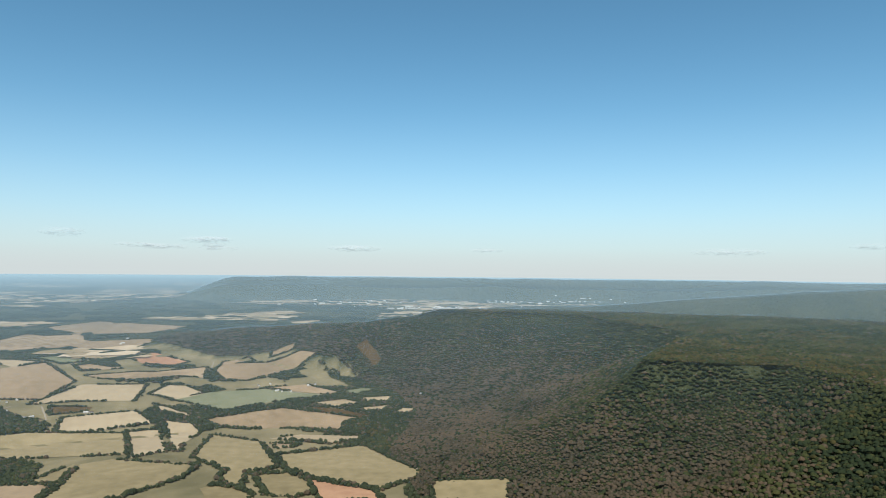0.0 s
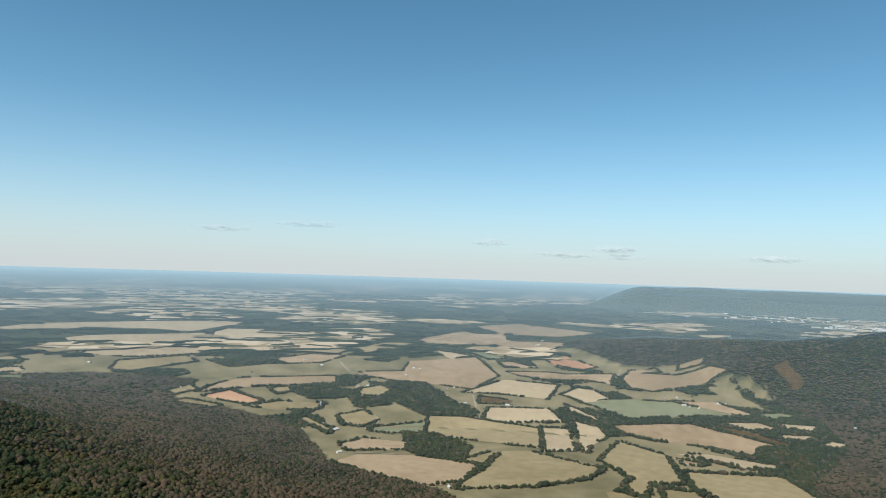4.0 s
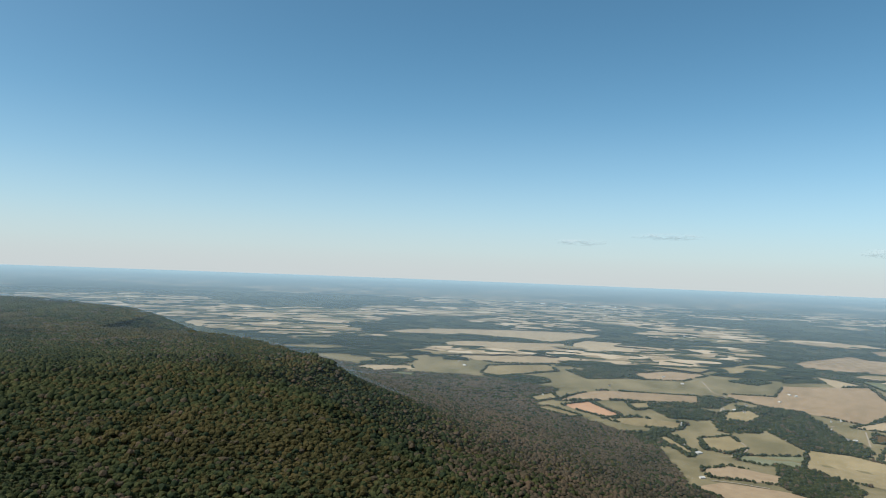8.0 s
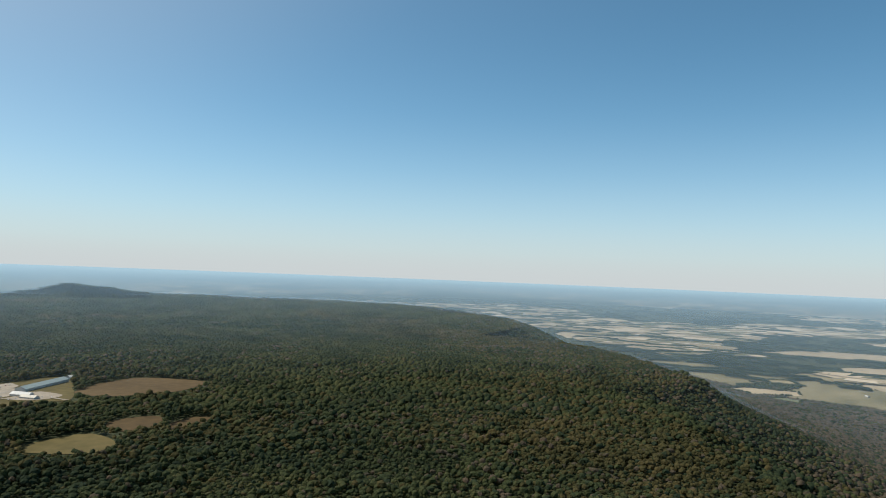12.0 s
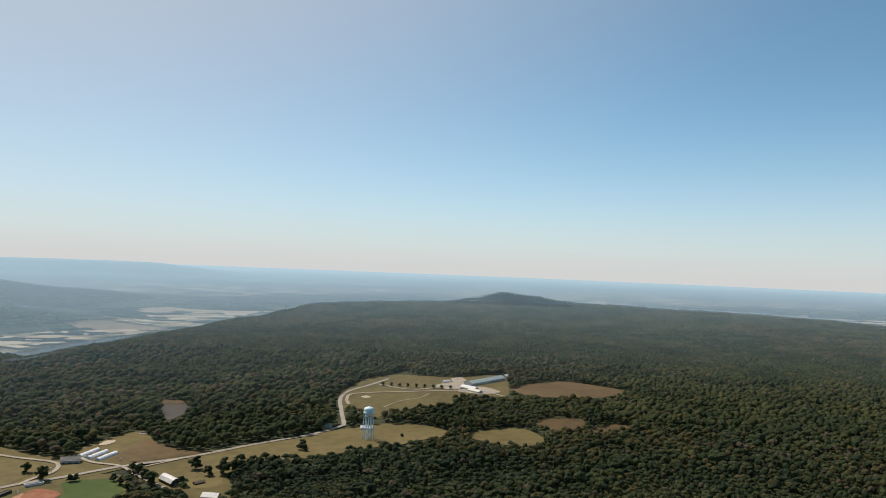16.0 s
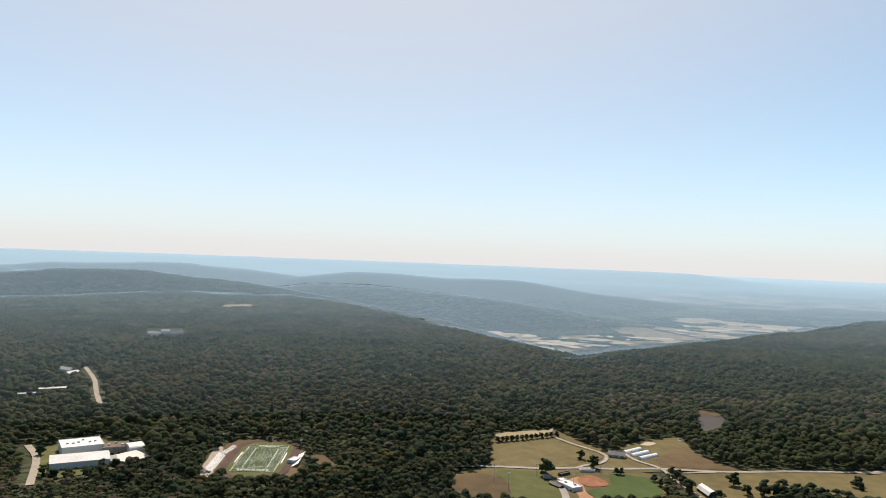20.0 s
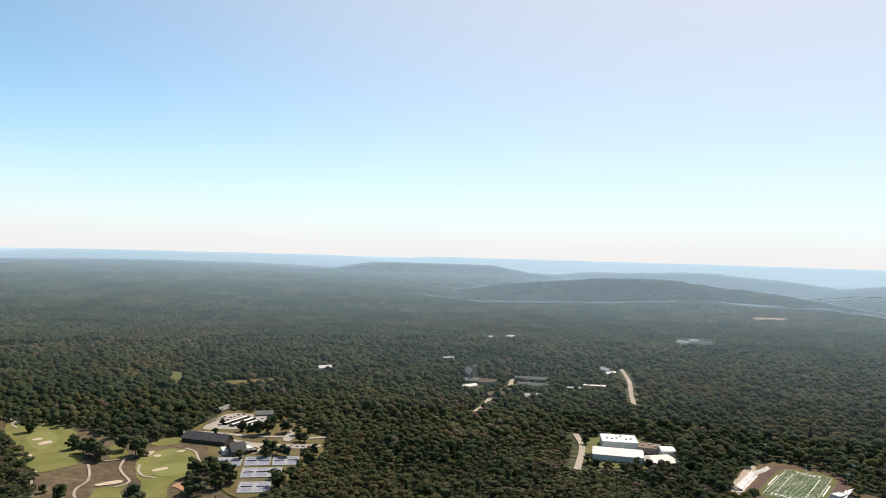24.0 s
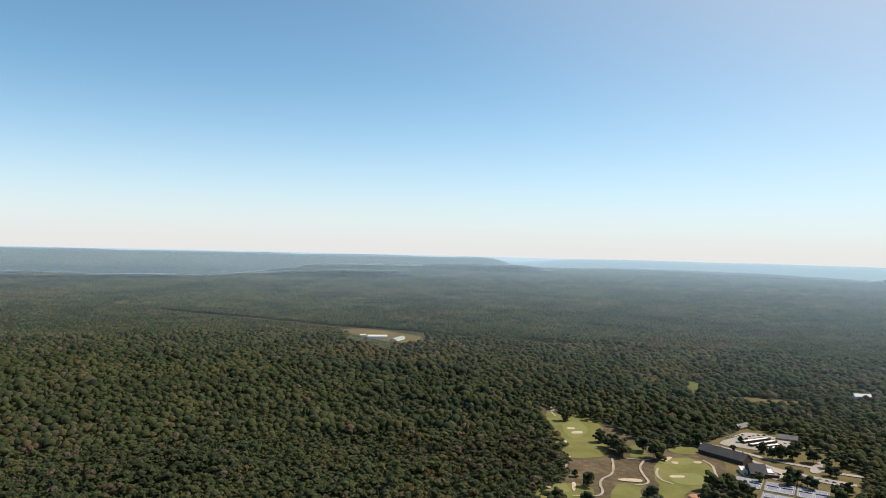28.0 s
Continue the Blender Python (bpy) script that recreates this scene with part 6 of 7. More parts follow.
ribbon("farm_track", ((-508, -828), (-506, -796), (-517, -759), (-509, -720), (-501, -676), (-498, -648)), 5.0, GRAVEL, 1.70, "pale gravel track past the greenhouses", "track")
ribbon("side_path", ((-534, -736), (-598, -730), (-671, -721), (-747, -702), (-787, -690)), 3.0, GRAVEL, 1.70, "narrow pale path along the lane", "path")
ribbon("drive", ((-344, -667), (-353, -687), (-362, -715), (-370, -734)), 8.0, ASPHALT, 1.70, "pale drive to the ball park", "drive")
ribbon("school_drive", ((-986, -800), (-1023, -835), (-1076, -856), (-1165, -792), (-1201, -764), (-1238, -735), (-1271, -689), (-1252, -628)), 6.0, GRAVEL, 1.70, "pale drive to the school car park", "drive")
ribbon("school_drive", ((-1189, -891), (-1186, -806), (-1258, -774), (-1299, -765), (-1363, -753)), 6.0, ASPHALT, 1.70, "pale drive along the row of small trees", "drive")
ribbon("footpath", ((-1005, -738), (-1069, -750), (-1128, -742), (-1172, -752)), 2.5, GRAVEL, 1.60, "worn footpath over the school meadow", "path")
land("car_park", GRAVEL, 1.35, "pale gravel car park beside the school", "car park", ((-1256, -800), (-1343, -791), (-1350, -746), (-1238, -735)))
land("car_park", GRAVEL, 1.35, "pale gravel car park beside the school", "car park", ((-1238, -735), (-1331, -722), (-1298, -652), (-1237, -670)))
land("car_park", GRAVEL, 1.35, "pale gravel car park beside the school", "car park", ((-1366, -826), (-1410, -821), (-1365, -776), (-1321, -785)))
land("bare_ground", SAND, 1.30, "pale sandy pad", "bare ground", ((-1059, -831), (-1074, -828), (-1066, -812), (-1050, -816)))
land("bare_ground", SAND, 1.35, "pale sand arena beside the greenhouses", "bare ground", ((-553, -864), (-571, -881), (-584, -871), (-567, -853)))
land("bare_ground", GRAVEL, 1.30, "pale gravel patch at the edge of the wood", "bare ground", ((-629, -892), (-639, -882), (-630, -867), (-621, -871)))
water_tower(-814, -623)
greenhouse(-526, -837, -2.74, 36, 7.5)
greenhouse(-528, -822, -2.77, 35, 7.5)
greenhouse(-531, -807, -2.79, 35, 7.5)
gambrel_barn(-513, -663, 1.39, 27, 12)
gabled("farm_house", "white farm house with a dark roof beside the lane", -491, -817, 2.49, 21, 9, 5.0, 2.6, BLOCKWALL, GREYROOF, "house", chimneys=1, porch=True)
flat_block("press_box", "white flat-roofed ball park building", -371, -713, 1.80, 27, 14, 5.0, BLOCKWALL, SOLAR, "building", units=2)
flat_block("press_box", "white ball park shed with a flat roof", -372, -728, 1.68, 18, 8, 4.0, BLOCKWALL, SOLAR, "building", windows=2)
flat_block("dugout", "long low dugout shelter beside the infield", -420, -764, 2.92, 18, 5, 3.0, BLOCKWALL, GREYROOF, "building", windows=0)
flat_block("dugout", "low dugout shelter behind home plate", -386, -757, -2.76, 16, 5, 3.0, TIMBER, DARKROOF, "building", windows=0)
gabled("shed", "small grey shed under a big tree", -359, -745, 2.62, 8, 9, 3.5, 3.0, TIMBER, GREYROOF, "shed", windows=1)
gabled("shed", "low sheds beside the drive", -358, -720, 1.86, 18, 6, 3.0, 1.5, TIMBER, GREYROOF, "shed", windows=1)
gabled("house", "white-roofed house at the edge of the wood", -508, -590, 2.06, 17, 11, 3.5, 3.0, BLOCKWALL, WHITE, "house", windows=2)
gabled("shed", "low dark shed on the meadow", -532, -638, 2.98, 12, 5, 2.5, 1.5, TIMBER, BROWNROOF, "shed", windows=0)
gabled("house", "white house behind the water tower", -859, -661, 2.14, 17, 9, 3.5, 3.0, BLOCKWALL, SOLAR, "house", windows=2)
gabled("house", "long white house at the edge of the wood", -833, -717, 1.91, 15, 8, 3.5, 2.5, BLOCKWALL, WHITE, "house", windows=2)
gabled("house", "grey house half hidden by trees", -1183, -953, 2.19, 17, 11, 4.0, 4.0, STONE, GREYROOF, "house", chimneys=1)
gabled("house", "grey house half hidden by trees", -1129, -936, 2.16, 11, 11, 4.0, 4.0, STONE, GREYROOF, "house")
gabled("school_building", "long school building with a grey-green metal roof", -1381, -741, 3.04, 128, 22, 6.0, 4.5, BLOCKWALL, GREENROOF, "school", windows=12, chimneys=3)
gabled("school_building", "school wing with a pale roof", -1273, -719, 1.41, 37, 14, 5.0, 4.0, BLOCKWALL, WHITE, "school", windows=4)
gabled("school_building", "low school annexe with a pale roof", -1256, -696, 1.29, 32, 12, 4.0, 3.0, BLOCKWALL, BUFF, "school", windows=4)
gabled("school_building", "small pale school outbuilding", -1489, -742, 3.01, 23, 12, 5.0, 3.0, BLOCKWALL, WHITE, "school", windows=3)
gabled("house", "small white house at the school gate", -1317, -802, 2.65, 17, 9, 3.5, 2.5, BLOCKWALL, WHITE, "house", windows=2)
cars(((-1346, -800), (-1364, -802), (-1375, -801), (-1261, -782), (-1272, -778), (-1283, -776), (-1233, -719), (-1245, -713), (-1258, -707), (-1276, -705), (-1269, -681), (-1272, -666), (-1271, -656), (-1260, -748), (-1244, -749)), 0.6, 4)
light_pole(-295, -749, 20, 4)
light_pole(-300, -718, 20, 4)
light_pole(-351, -757, 16, 4)
light_pole(-434, -757, 18, 4)
light_pole(-503, -737, 18, 4)
light_pole(-376, -714, 16, 4)


# ------------------------------------------------------------------ campus: hall, football field, village
land("hall_grounds", CROPS["lawn"], 0.80, "mown grass round the sports hall", "grounds", HALL_LAND)
ribbon("road", ((228, -980), (204, -917), (187, -818)), 8.0, GRAVEL, 1.20, "pale road beside the sports hall", "road")
ribbon("road", ((272, -1588), (230, -1437), (207, -1318), (182, -1201)), 8.0, GRAVEL, 1.20, "pale straight street through the trees", "road")
ribbon("road", ((440, -1339), (409, -1214), (415, -1155), (401, -1064), (402, -1007)), 8.0, GRAVEL, 1.20, "pale village street between trees", "road")
ribbon("road", ((457, -972), (438, -973), (407, -984)), 9.0, GRAVEL, 1.20, "pale lane by the lake houses", "road")
# brown instead of tan: the strip's colour carries the tree edge's shade
ribbon("airstrip", RUNWAY, 16.0, CROPS["brown"], 1.0, "forest airstrip darkened for the shade along its tree edge", "airstrip")
gabled("sports_hall", "large sports hall with a low white metal roof", 154, -891, -2.94, 60, 36, 8.0, 2.5, BLOCKWALL, WHITE, "sports hall", windows=8)
flat_block("sports_hall", "flat white sports hall with roof units", 162, -942, -2.85, 45, 40, 12.0, BLOCKWALL, SOLAR, "sports hall", units=6, windows=6)
flat_block("link_building", "dark flat-roofed link building of the sports hall", 123, -937, -3.03, 28, 26, 9.0, STONE, BROWNROOF, "building", units=3)
vault_hall("pool_hall", "swimming hall with a curved white roof", 101, -929, -2.75, 18, 24, 8.0, 4.0, BLOCKWALL, WHITE, "hall")
gabled("gymnasium", "gymnasium with a wide buff hipped roof", 105, -891, -2.44, 40, 34, 6.0, 5.0, STONE, BUFF, "gymnasium", hip=8.0)
land("football_grounds", CROPS["brown"], 0.80, "trodden ground round the football field", "grounds", FOOTBALL_LAND)
land("clearing", CROPS["brown"], 0.80, "small brown clearing beside the stadium", "clearing", FBSIDE_LAND)
football_field(-46, -880, -1.804)
bleachers(3, -864, -1.79, 68, 10)
bleachers(-11, -918, -2.00, 36, 6)
bleachers(-85, -863, 1.30, 52, 10)
light_pole(-2, -917, 24, 5)
light_pole(-92, -873, 24, 5)
light_pole(-13, -964, 24, 5)
light_pole(-102, -915, 24, 5)
flat_block("field_house", "white field house beside the football field", -83, -857, -2.21, 15, 10, 5.0, BLOCKWALL, SOLAR, "building", windows=2)
land("car_park", GRAVEL, 1.30, "pale gravel car park behind the bleachers", "car park", ((22, -846), (13, -907), (1, -944), (-4, -932), (10, -859), (5, -816), (18, -812)))
cars(((18, -841), (16, -849), (12, -831), (13, -821), (17, -828), (9, -852), (7, -870)), 1.1, 6)
land("grounds", CROPS["lawn"], 0.80, "grass between the college buildings", "grounds", CAMPUSA_LAND)
land("grounds", CROPS["lawn"], 0.80, "grass between the college buildings", "grounds", CAMPUSB_LAND)
land("grounds", CROPS["lawn"], 0.80, "grass between the college buildings", "grounds", CAMPUSC_LAND)
land("grounds", CROPS["lawn"], 0.80, "grass between the college buildings", "grounds", CAMPUSD_LAND)
chapel(513, -1300, 2.20)
gabled("college_building", "stone college building with a brown roof", 462, -1256, -2.68, 34, 16, 7.0, 5.0, STONE, BROWNROOF, "college building", windows=6, chimneys=2)
gabled("college_building", "stone college building with a grey roof", 497, -1262, -2.68, 27, 14, 6.0, 4.0, STONE, GREYROOF, "college building", windows=5)
gabled("college_building", "low college building with a pale roof", 480, -1208, -1.99, 34, 12, 5.0, 3.0, STONE, BUFF, "college building", windows=4)
gabled("college_building", "long stone hall with grey roofs", 377, -1270, -2.96, 56, 12, 7.0, 4.0, STONE, GREYROOF, "college building", windows=8)
gabled("college_building", "rear wing of the stone hall", 399, -1331, -2.85, 63, 10, 7.0, 4.0, STONE, GREYROOF, "college building", windows=8)
gabled("college_building", "college building with a brown shingle roof", 410, -1160, -2.40, 34, 14, 6.0, 4.0, STONE, BROWNROOF, "college building", windows=5)
gabled("college_building", "college building with a grey-green roof", 352, -1178, -2.66, 33, 12, 6.0, 4.0, STONE, GREENROOF, "college building", windows=5)
flat_block("college_building", "flat-roofed college building with a pale roof", 274, -1322, -2.93, 42, 16, 8.0, STONE, BUFF, "college building", units=3, windows=8)
flat_block("college_building", "flat-roofed college building among trees", 305, -1290, -2.87, 26, 14, 6.0, STONE, GREENROOF, "college building", units=1)
gabled("college_building", "college house with a white roof among trees", 277, -1484, -2.16, 29, 12, 6.0, 4.0, STONE, WHITE, "college building", windows=4)
gabled("house", "house with a grey roof half hidden by forest trees", 292, -1659, -3.09, 19, 9, 9.5, 4.0, BLOCKWALL, GREYROOF, "house", windows=2)
gabled("house", "house with a grey roof half hidden by forest trees", 192, -1564, 2.99, 13, 9, 9.5, 4.0, BLOCKWALL, GREYROOF, "house", windows=2)
gabled("house", "house with a white roof half hidden by forest trees", 190, -2105, 2.80, 36, 9, 9.5, 4.0, BLOCKWALL, WHITE, "house", windows=2)
gabled("house", "house with a grey roof half hidden by forest trees", 133, -2114, -2.47, 45, 9, 9.5, 4.0, BLOCKWALL, GREYROOF, "house", windows=2)
gabled("house", "house with a white roof half hidden by forest trees", 166, -2153, -3.10, 23, 9, 9.5, 4.0, BLOCKWALL, WHITE, "house", windows=2)
gabled("house", "house with a white roof half hidden by forest trees", -359, -1381, -2.84, 17, 9, 9.5, 4.0, BLOCKWALL, WHITE, "house", windows=2)
gabled("house", "house with a white roof half hidden by forest trees", 687, -1883, -2.31, 16, 9, 9.5, 4.0, BLOCKWALL, WHITE, "house", windows=2)
gabled("house", "house with a white roof half hidden by forest trees", 643, -1928, -2.36, 25, 9, 9.5, 4.0, BLOCKWALL, WHITE, "house", windows=2)
gabled("house", "house with a white roof half hidden by forest trees", 795, -1212, -2.10, 28, 9, 9.5, 4.0, BLOCKWALL, WHITE, "house", windows=2)
gabled("house", "house with a grey roof half hidden by forest trees", 997, -608, -1.42, 13, 9, 9.5, 4.0, BLOCKWALL, GREYROOF, "house", windows=2)
gabled("house", "house with a buff roof half hidden by forest trees", 133, -1063, -2.52, 9, 9, 9.5, 4.0, BLOCKWALL, BUFF, "house", windows=2)
gabled("house", "house with a white roof half hidden by forest trees", 635, -1454, -2.18, 37, 9, 9.5, 4.0, BLOCKWALL, WHITE, "house", windows=2)
gabled("house", "house with a grey roof half hidden by forest trees", 651, -1400, -2.63, 18, 9, 9.5, 4.0, BLOCKWALL, GREYROOF, "house", windows=2)
gabled("house", "house with a buff roof half hidden by forest trees", 133, -1045, -2.48, 11, 9, 9.5, 4.0, BLOCKWALL, BUFF, "house", windows=2)
gabled("house", "house with a white roof half hidden by forest trees", 293, -1510, 2.45, 31, 9, 9.5, 4.0, BLOCKWALL, WHITE, "house", windows=2)
gabled("house", "house with a grey roof half hidden by forest trees", 187, -2052, -2.36, 24, 9, 9.5, 4.0, BLOCKWALL, GREYROOF, "house", windows=2)
gabled("house", "house with a white roof half hidden by forest trees", -353, -1370, -2.56, 27, 9, 9.5, 4.0, BLOCKWALL, WHITE, "house", windows=2)
gabled("hangar", "white metal hangar beside the airstrip", 1803, -685, -1.84, 53, 26, 8.0, 3.0, BLOCKWALL, WHITE, "hangar", windows=0)
gabled("hangar", "long low pale hangar at the airstrip", 1758, -726, -0.79, 65, 18, 6.0, 3.0, BLOCKWALL, GREENROOF, "hangar", windows=0)
gabled("hangar", "small white hangar at the airstrip", 1851, -662, -1.83, 16, 14, 6.0, 2.0, BLOCKWALL, WHITE, "hangar", windows=0)
land("airfield", CROPS["meadow"], 0.90, "tan grass airfield in the forest", "airfield", AIRFIELD_LAND)
land("clearing", CROPS["lawn"], 0.90, "bright green lawn in the forest", "clearing", GREEN1_LAND)
land("clearing", CROPS["meadow"], 0.90, "narrow dry grass strip in the forest", "clearing", STRIP1_LAND)
land("clearing", CROPS["tan"], 0.90, "pale open strip in the distant forest", "clearing", FARSTRIP_LAND)


# ------------------------------------------------------------------ golf course and club
land("rough", HEATH, 0.80, "brown unmown rough of the golf course", "rough", GOLF_LAND)
land("club_grounds", CROPS["meadow"], 0.60, "dry grass round the club houses", "grounds", CLUB_LAND)
land("fairway", FAIRWAY, 1.10, "mown pale green golf fairway", "fairway", ((940, -648), (910, -676), (842, -664), (809, -651), (757, -614), (689, -567), (690, -541), (693, -513), (754, -534), (846, -587)))
land("fairway", FAIRWAY, 1.10, "mown pale green golf fairway", "fairway", ((594, -393), (625, -424), (622, -465), (603, -478), (585, -467), (577, -446), (566, -403), (578, -383)))
land("fairway", FAIRWAY, 1.10, "mown pale green golf fairway", "fairway", ((592, -498), (604, -514), (592, -542), (564, -508), (517, -482), (542, -441), (567, -468)))
land("fairway", FAIRWAY, 1.10, "mown pale green golf fairway", "fairway", ((650, -608), (656, -648), (617, -664), (567, -615), (550, -584), (555, -558), (502, -506), (517, -482), (568, -536), (609, -566)))
land("fairway", FAIRWAY, 1.10, "mown pale green golf fairway", "fairway", ((718, -623), (709, -637), (663, -610), (670, -588)))
land("fairway", FAIRWAY, 1.10, "mown pale green golf fairway", "fairway", ((692, -667), (682, -700), (650, -683), (664, -650)))
land("putting_green", PUTTING, 1.30, "smooth pale putting green", "putting green", ((602, -577), (603, -619), (578, -617), (560, -594), (571, -569)))
land("putting_green", PUTTING, 1.30, "smooth pale putting green", "putting green", ((629, -443), (626, -460), (600, -449), (596, -428)))
land("putting_green", PUTTING, 1.30, "smooth pale putting green", "putting green", ((661, -614), (648, -650), (628, -655), (623, -625), (639, -603)))
land("putting_green", PUTTING, 1.30, "smooth pale putting green", "putting green", ((849, -616), (842, -642), (790, -618), (765, -570), (802, -578)))
land("bunker", SAND, 1.50, "pale sand bunker on the golf course", "bunker", ((801, -593), (798, -610), (785, -602), (789, -588)), "golf bunkers", 6.0, 1.0)
land("bunker", SAND, 1.50, "pale sand bunker on the golf course", "bunker", ((822, -600), (819, -612), (808, -606), (813, -597)), "golf bunkers", 6.0, 1.0)
land("bunker", SAND, 1.50, "pale sand bunker on the golf course", "bunker", ((602, -581), (596, -599), (588, -593), (595, -577)), "golf bunkers", 6.0, 1.0)
land("bunker", SAND, 1.50, "pale sand bunker on the golf course", "bunker", ((659, -622), (657, -641), (644, -623), (648, -616)), "golf bunkers", 6.0, 1.0)
land("bunker", SAND, 1.50, "pale sand bunker on the golf course", "bunker", ((643, -625), (636, -631), (630, -623), (635, -619)), "golf bunkers", 6.0, 1.0)
land("bunker", SAND, 1.50, "pale sand bunker on the golf course", "bunker", ((632, -649), (628, -659), (622, -651), (626, -643)), "golf bunkers", 6.0, 1.0)
land("bunker", SAND, 1.50, "pale sand bunker on the golf course", "bunker", ((630, -434), (626, -441), (615, -431), (619, -428)), "golf bunkers", 6.0, 1.0)
land("bunker", SAND, 1.50, "pale sand bunker on the golf course", "bunker", ((626, -466), (620, -468), (599, -451), (603, -450)), "golf bunkers", 6.0, 1.0)
land("bunker", SAND, 1.50, "pale sand bunker on the golf course", "bunker", ((765, -553), (764, -560), (753, -552), (756, -547)), "golf bunkers", 6.0, 1.0)
land("bunker", SAND, 1.50, "pale sand bunker on the golf course", "bunker", ((616, -518), (605, -544), (594, -538), (608, -516)), "golf bunkers", 6.0, 1.0)
land("bunker", SAND, 1.50, "pale sand bunker on the golf course", "bunker", ((948, -659), (934, -666), (902, -641), (913, -638)), "golf bunkers", 6.0, 1.0)
land("bare_ground", EARTH, 1.35, "orange eroded earth beside the fairway", "bare ground", ((547, -553), (543, -567), (548, -588), (537, -579), (529, -557), (513, -537), (533, -551)))
ribbon("cart_path", ((677, -563), (654, -546), (631, -525), (620, -503), (606, -489), (587, -477), (579, -463), (589, -440)), 2.8, GRAVEL, 1.60, "pale golf cart path", "path")
ribbon("cart_path", ((658, -596), (638, -572), (616, -557), (594, -545), (589, -535), (591, -524)), 2.8, GRAVEL, 1.60, "pale golf cart path", "path")
ribbon("cart_path", ((628, -590), (612, -573), (593, -563), (578, -565)), 2.8, GRAVEL, 1.60, "pale golf cart path", "path")
ribbon("cart_path", ((632, -664), (612, -658), (590, -640), (573, -626)), 2.8, GRAVEL, 1.60, "pale golf cart path", "path")
ribbon("cart_path", ((939, -658), (913, -638), (885, -626)), 2.8, GRAVEL, 1.60, "pale golf cart path", "path")
ribbon("cart_path", ((672, -581), (659, -597), (658, -610)), 2.8, GRAVEL, 1.60, "pale golf cart path", "path")
ribbon("cart_path", ((703, -520), (682, -500), (661, -484)), 2.8, GRAVEL, 1.60, "pale golf cart path", "path")
ribbon("club_road", ((693, -716), (675, -729), (634, -740), (600, -746), (560, -767), (543, -769), (513, -791)), 8.0, ASPHALT, 1.40, "pale access road of the club", "road")
ribbon("club_road", ((612, -720), (579, -720), (549, -728), (497, -753)), 8.0, ASPHALT, 1.40, "pale access road beside the courts", "road")
land("car_park", ASPHALT, 1.25, "pale tarmac car park with parked cars", "car park", ((681, -736), (700, -791), (715, -833), (641, -855), (629, -781), (648, -756)))
land("car_park", ASPHALT, 1.30, "pale tarmac car park in front of the courts", "car park", ((539, -739), (502, -755), (494, -739), (528, -724)))
land("car_park", ASPHALT, 1.30, "pale tarmac turning place", "car park", ((552, -746), (579, -798), (570, -797), (541, -754)))
land("car_park", GRAVEL, 1.30, "pale paved terrace beside the club house", "car park", ((589, -720), (553, -733), (525, -696), (553, -683)))
gabled("lodge", "long dark lodge with a steep grey roof", 630, -699, -2.98, 61, 20, 6.0, 7.0, TIMBER, DARKROOF, "lodge", windows=10, chimneys=2)
gabled("club_house", "club house with a steep dark gable roof", 567, -679, -2.16, 18, 24, 6.0, 8.0, TIMBER, DARKROOF, "club house", windows=4)
flat_block("club_wing", "flat pale wing of the club house", 572, -685, -2.25, 35, 18, 5.0, BLOCKWALL, SOLAR, "club house", units=3)
flat_block("club_wing", "low dark terrace building", 557, -690, -2.27, 17, 12, 4.0, TIMBER, GREYROOF, "club house")
flat_block("long_roof", "long low building with a white membrane roof", 670, -800, -1.57, 50, 7, 4.0, TIMBER, SOLAR, "building", windows=0)
flat_block("long_roof", "long low building with a white membrane roof", 656, -797, -1.55, 48, 7, 4.0, TIMBER, SOLAR, "building", windows=0)
flat_block("long_roof", "long low building with a white membrane roof", 643, -793, -1.62, 37, 7, 4.0, TIMBER, SOLAR, "building", windows=0)
flat_block("long_roof", "long low building with a white membrane roof", 633, -792, -1.64, 29, 7, 4.0, TIMBER, SOLAR, "building", windows=0)
gabled("house", "house with a grey roof behind the car park", 659, -849, -2.51, 24, 12, 4.0, 4.0, STONE, GREYROOF, "house", windows=3)
gabled("house", "house with a grey roof beside the woods", 730, -842, -1.42, 26, 10, 4.0, 4.0, STONE, GREYROOF, "house", windows=3)
cars(((696, -777), (696, -785), (697, -793), (698, -801), (699, -809), (684, -798), (690, -811), (690, -820), (690, -829), (687, -836), (647, -829), (644, -836), (641, -843), (640, -813), (635, -821), (527, -734), (520, -736), (513, -738), (507, -742), (501, -743), (566, -704), (557, -704), (550, -706), (541, -706), (551, -693), (542, -694), (669, -805), (667, -811)), 0.9, 8)
tennis_courts(551, -647, -2.55, 29, 2)
tennis_courts(524, -665, -2.55, 29, 2)
tennis_courts(497, -682, -2.53, 30, 2)
tennis_courts(494, -634, -2.56, 43, 3)
tennis_courts(470, -592, -2.56, 32, 2)


# ------------------------------------------------------------------ single trees and shrubs
tree(855, -619, 7.6, 0, 0.5)
tree(855, -626, 6.6, 2, 5.0)
tree(743, -596, 7.1, 2, 1.5)
tree(706, -589, 8.5, 1, 3.6)
tree(680, -582, 8.5, 1, 6.0)
tree(720, -592, 7.6, 3, 4.8)
tree(693, -585, 7.6, 2, 3.3)
tree(687, -620, 8.5, 3, 3.0)
tree(661, -614, 9.5, 0, 5.2)
tree(653, -613, 8.5, 2, 2.8)
tree(606, -474, 6.6, 2, 5.4)
tree(530, -491, 9.5, 3, 5.4)
tree(639, -480, 3.8, 1, 3.4)
tree(547, -589, 8.5, 1, 1.4)
tree(537, -587, 7.6, 1, 2.0)
tree(508, -592, 8.5, 1, 3.1)
tree(517, -592, 7.6, 2, 6.0)
tree(514, -549, 8.5, 1, 6.0)
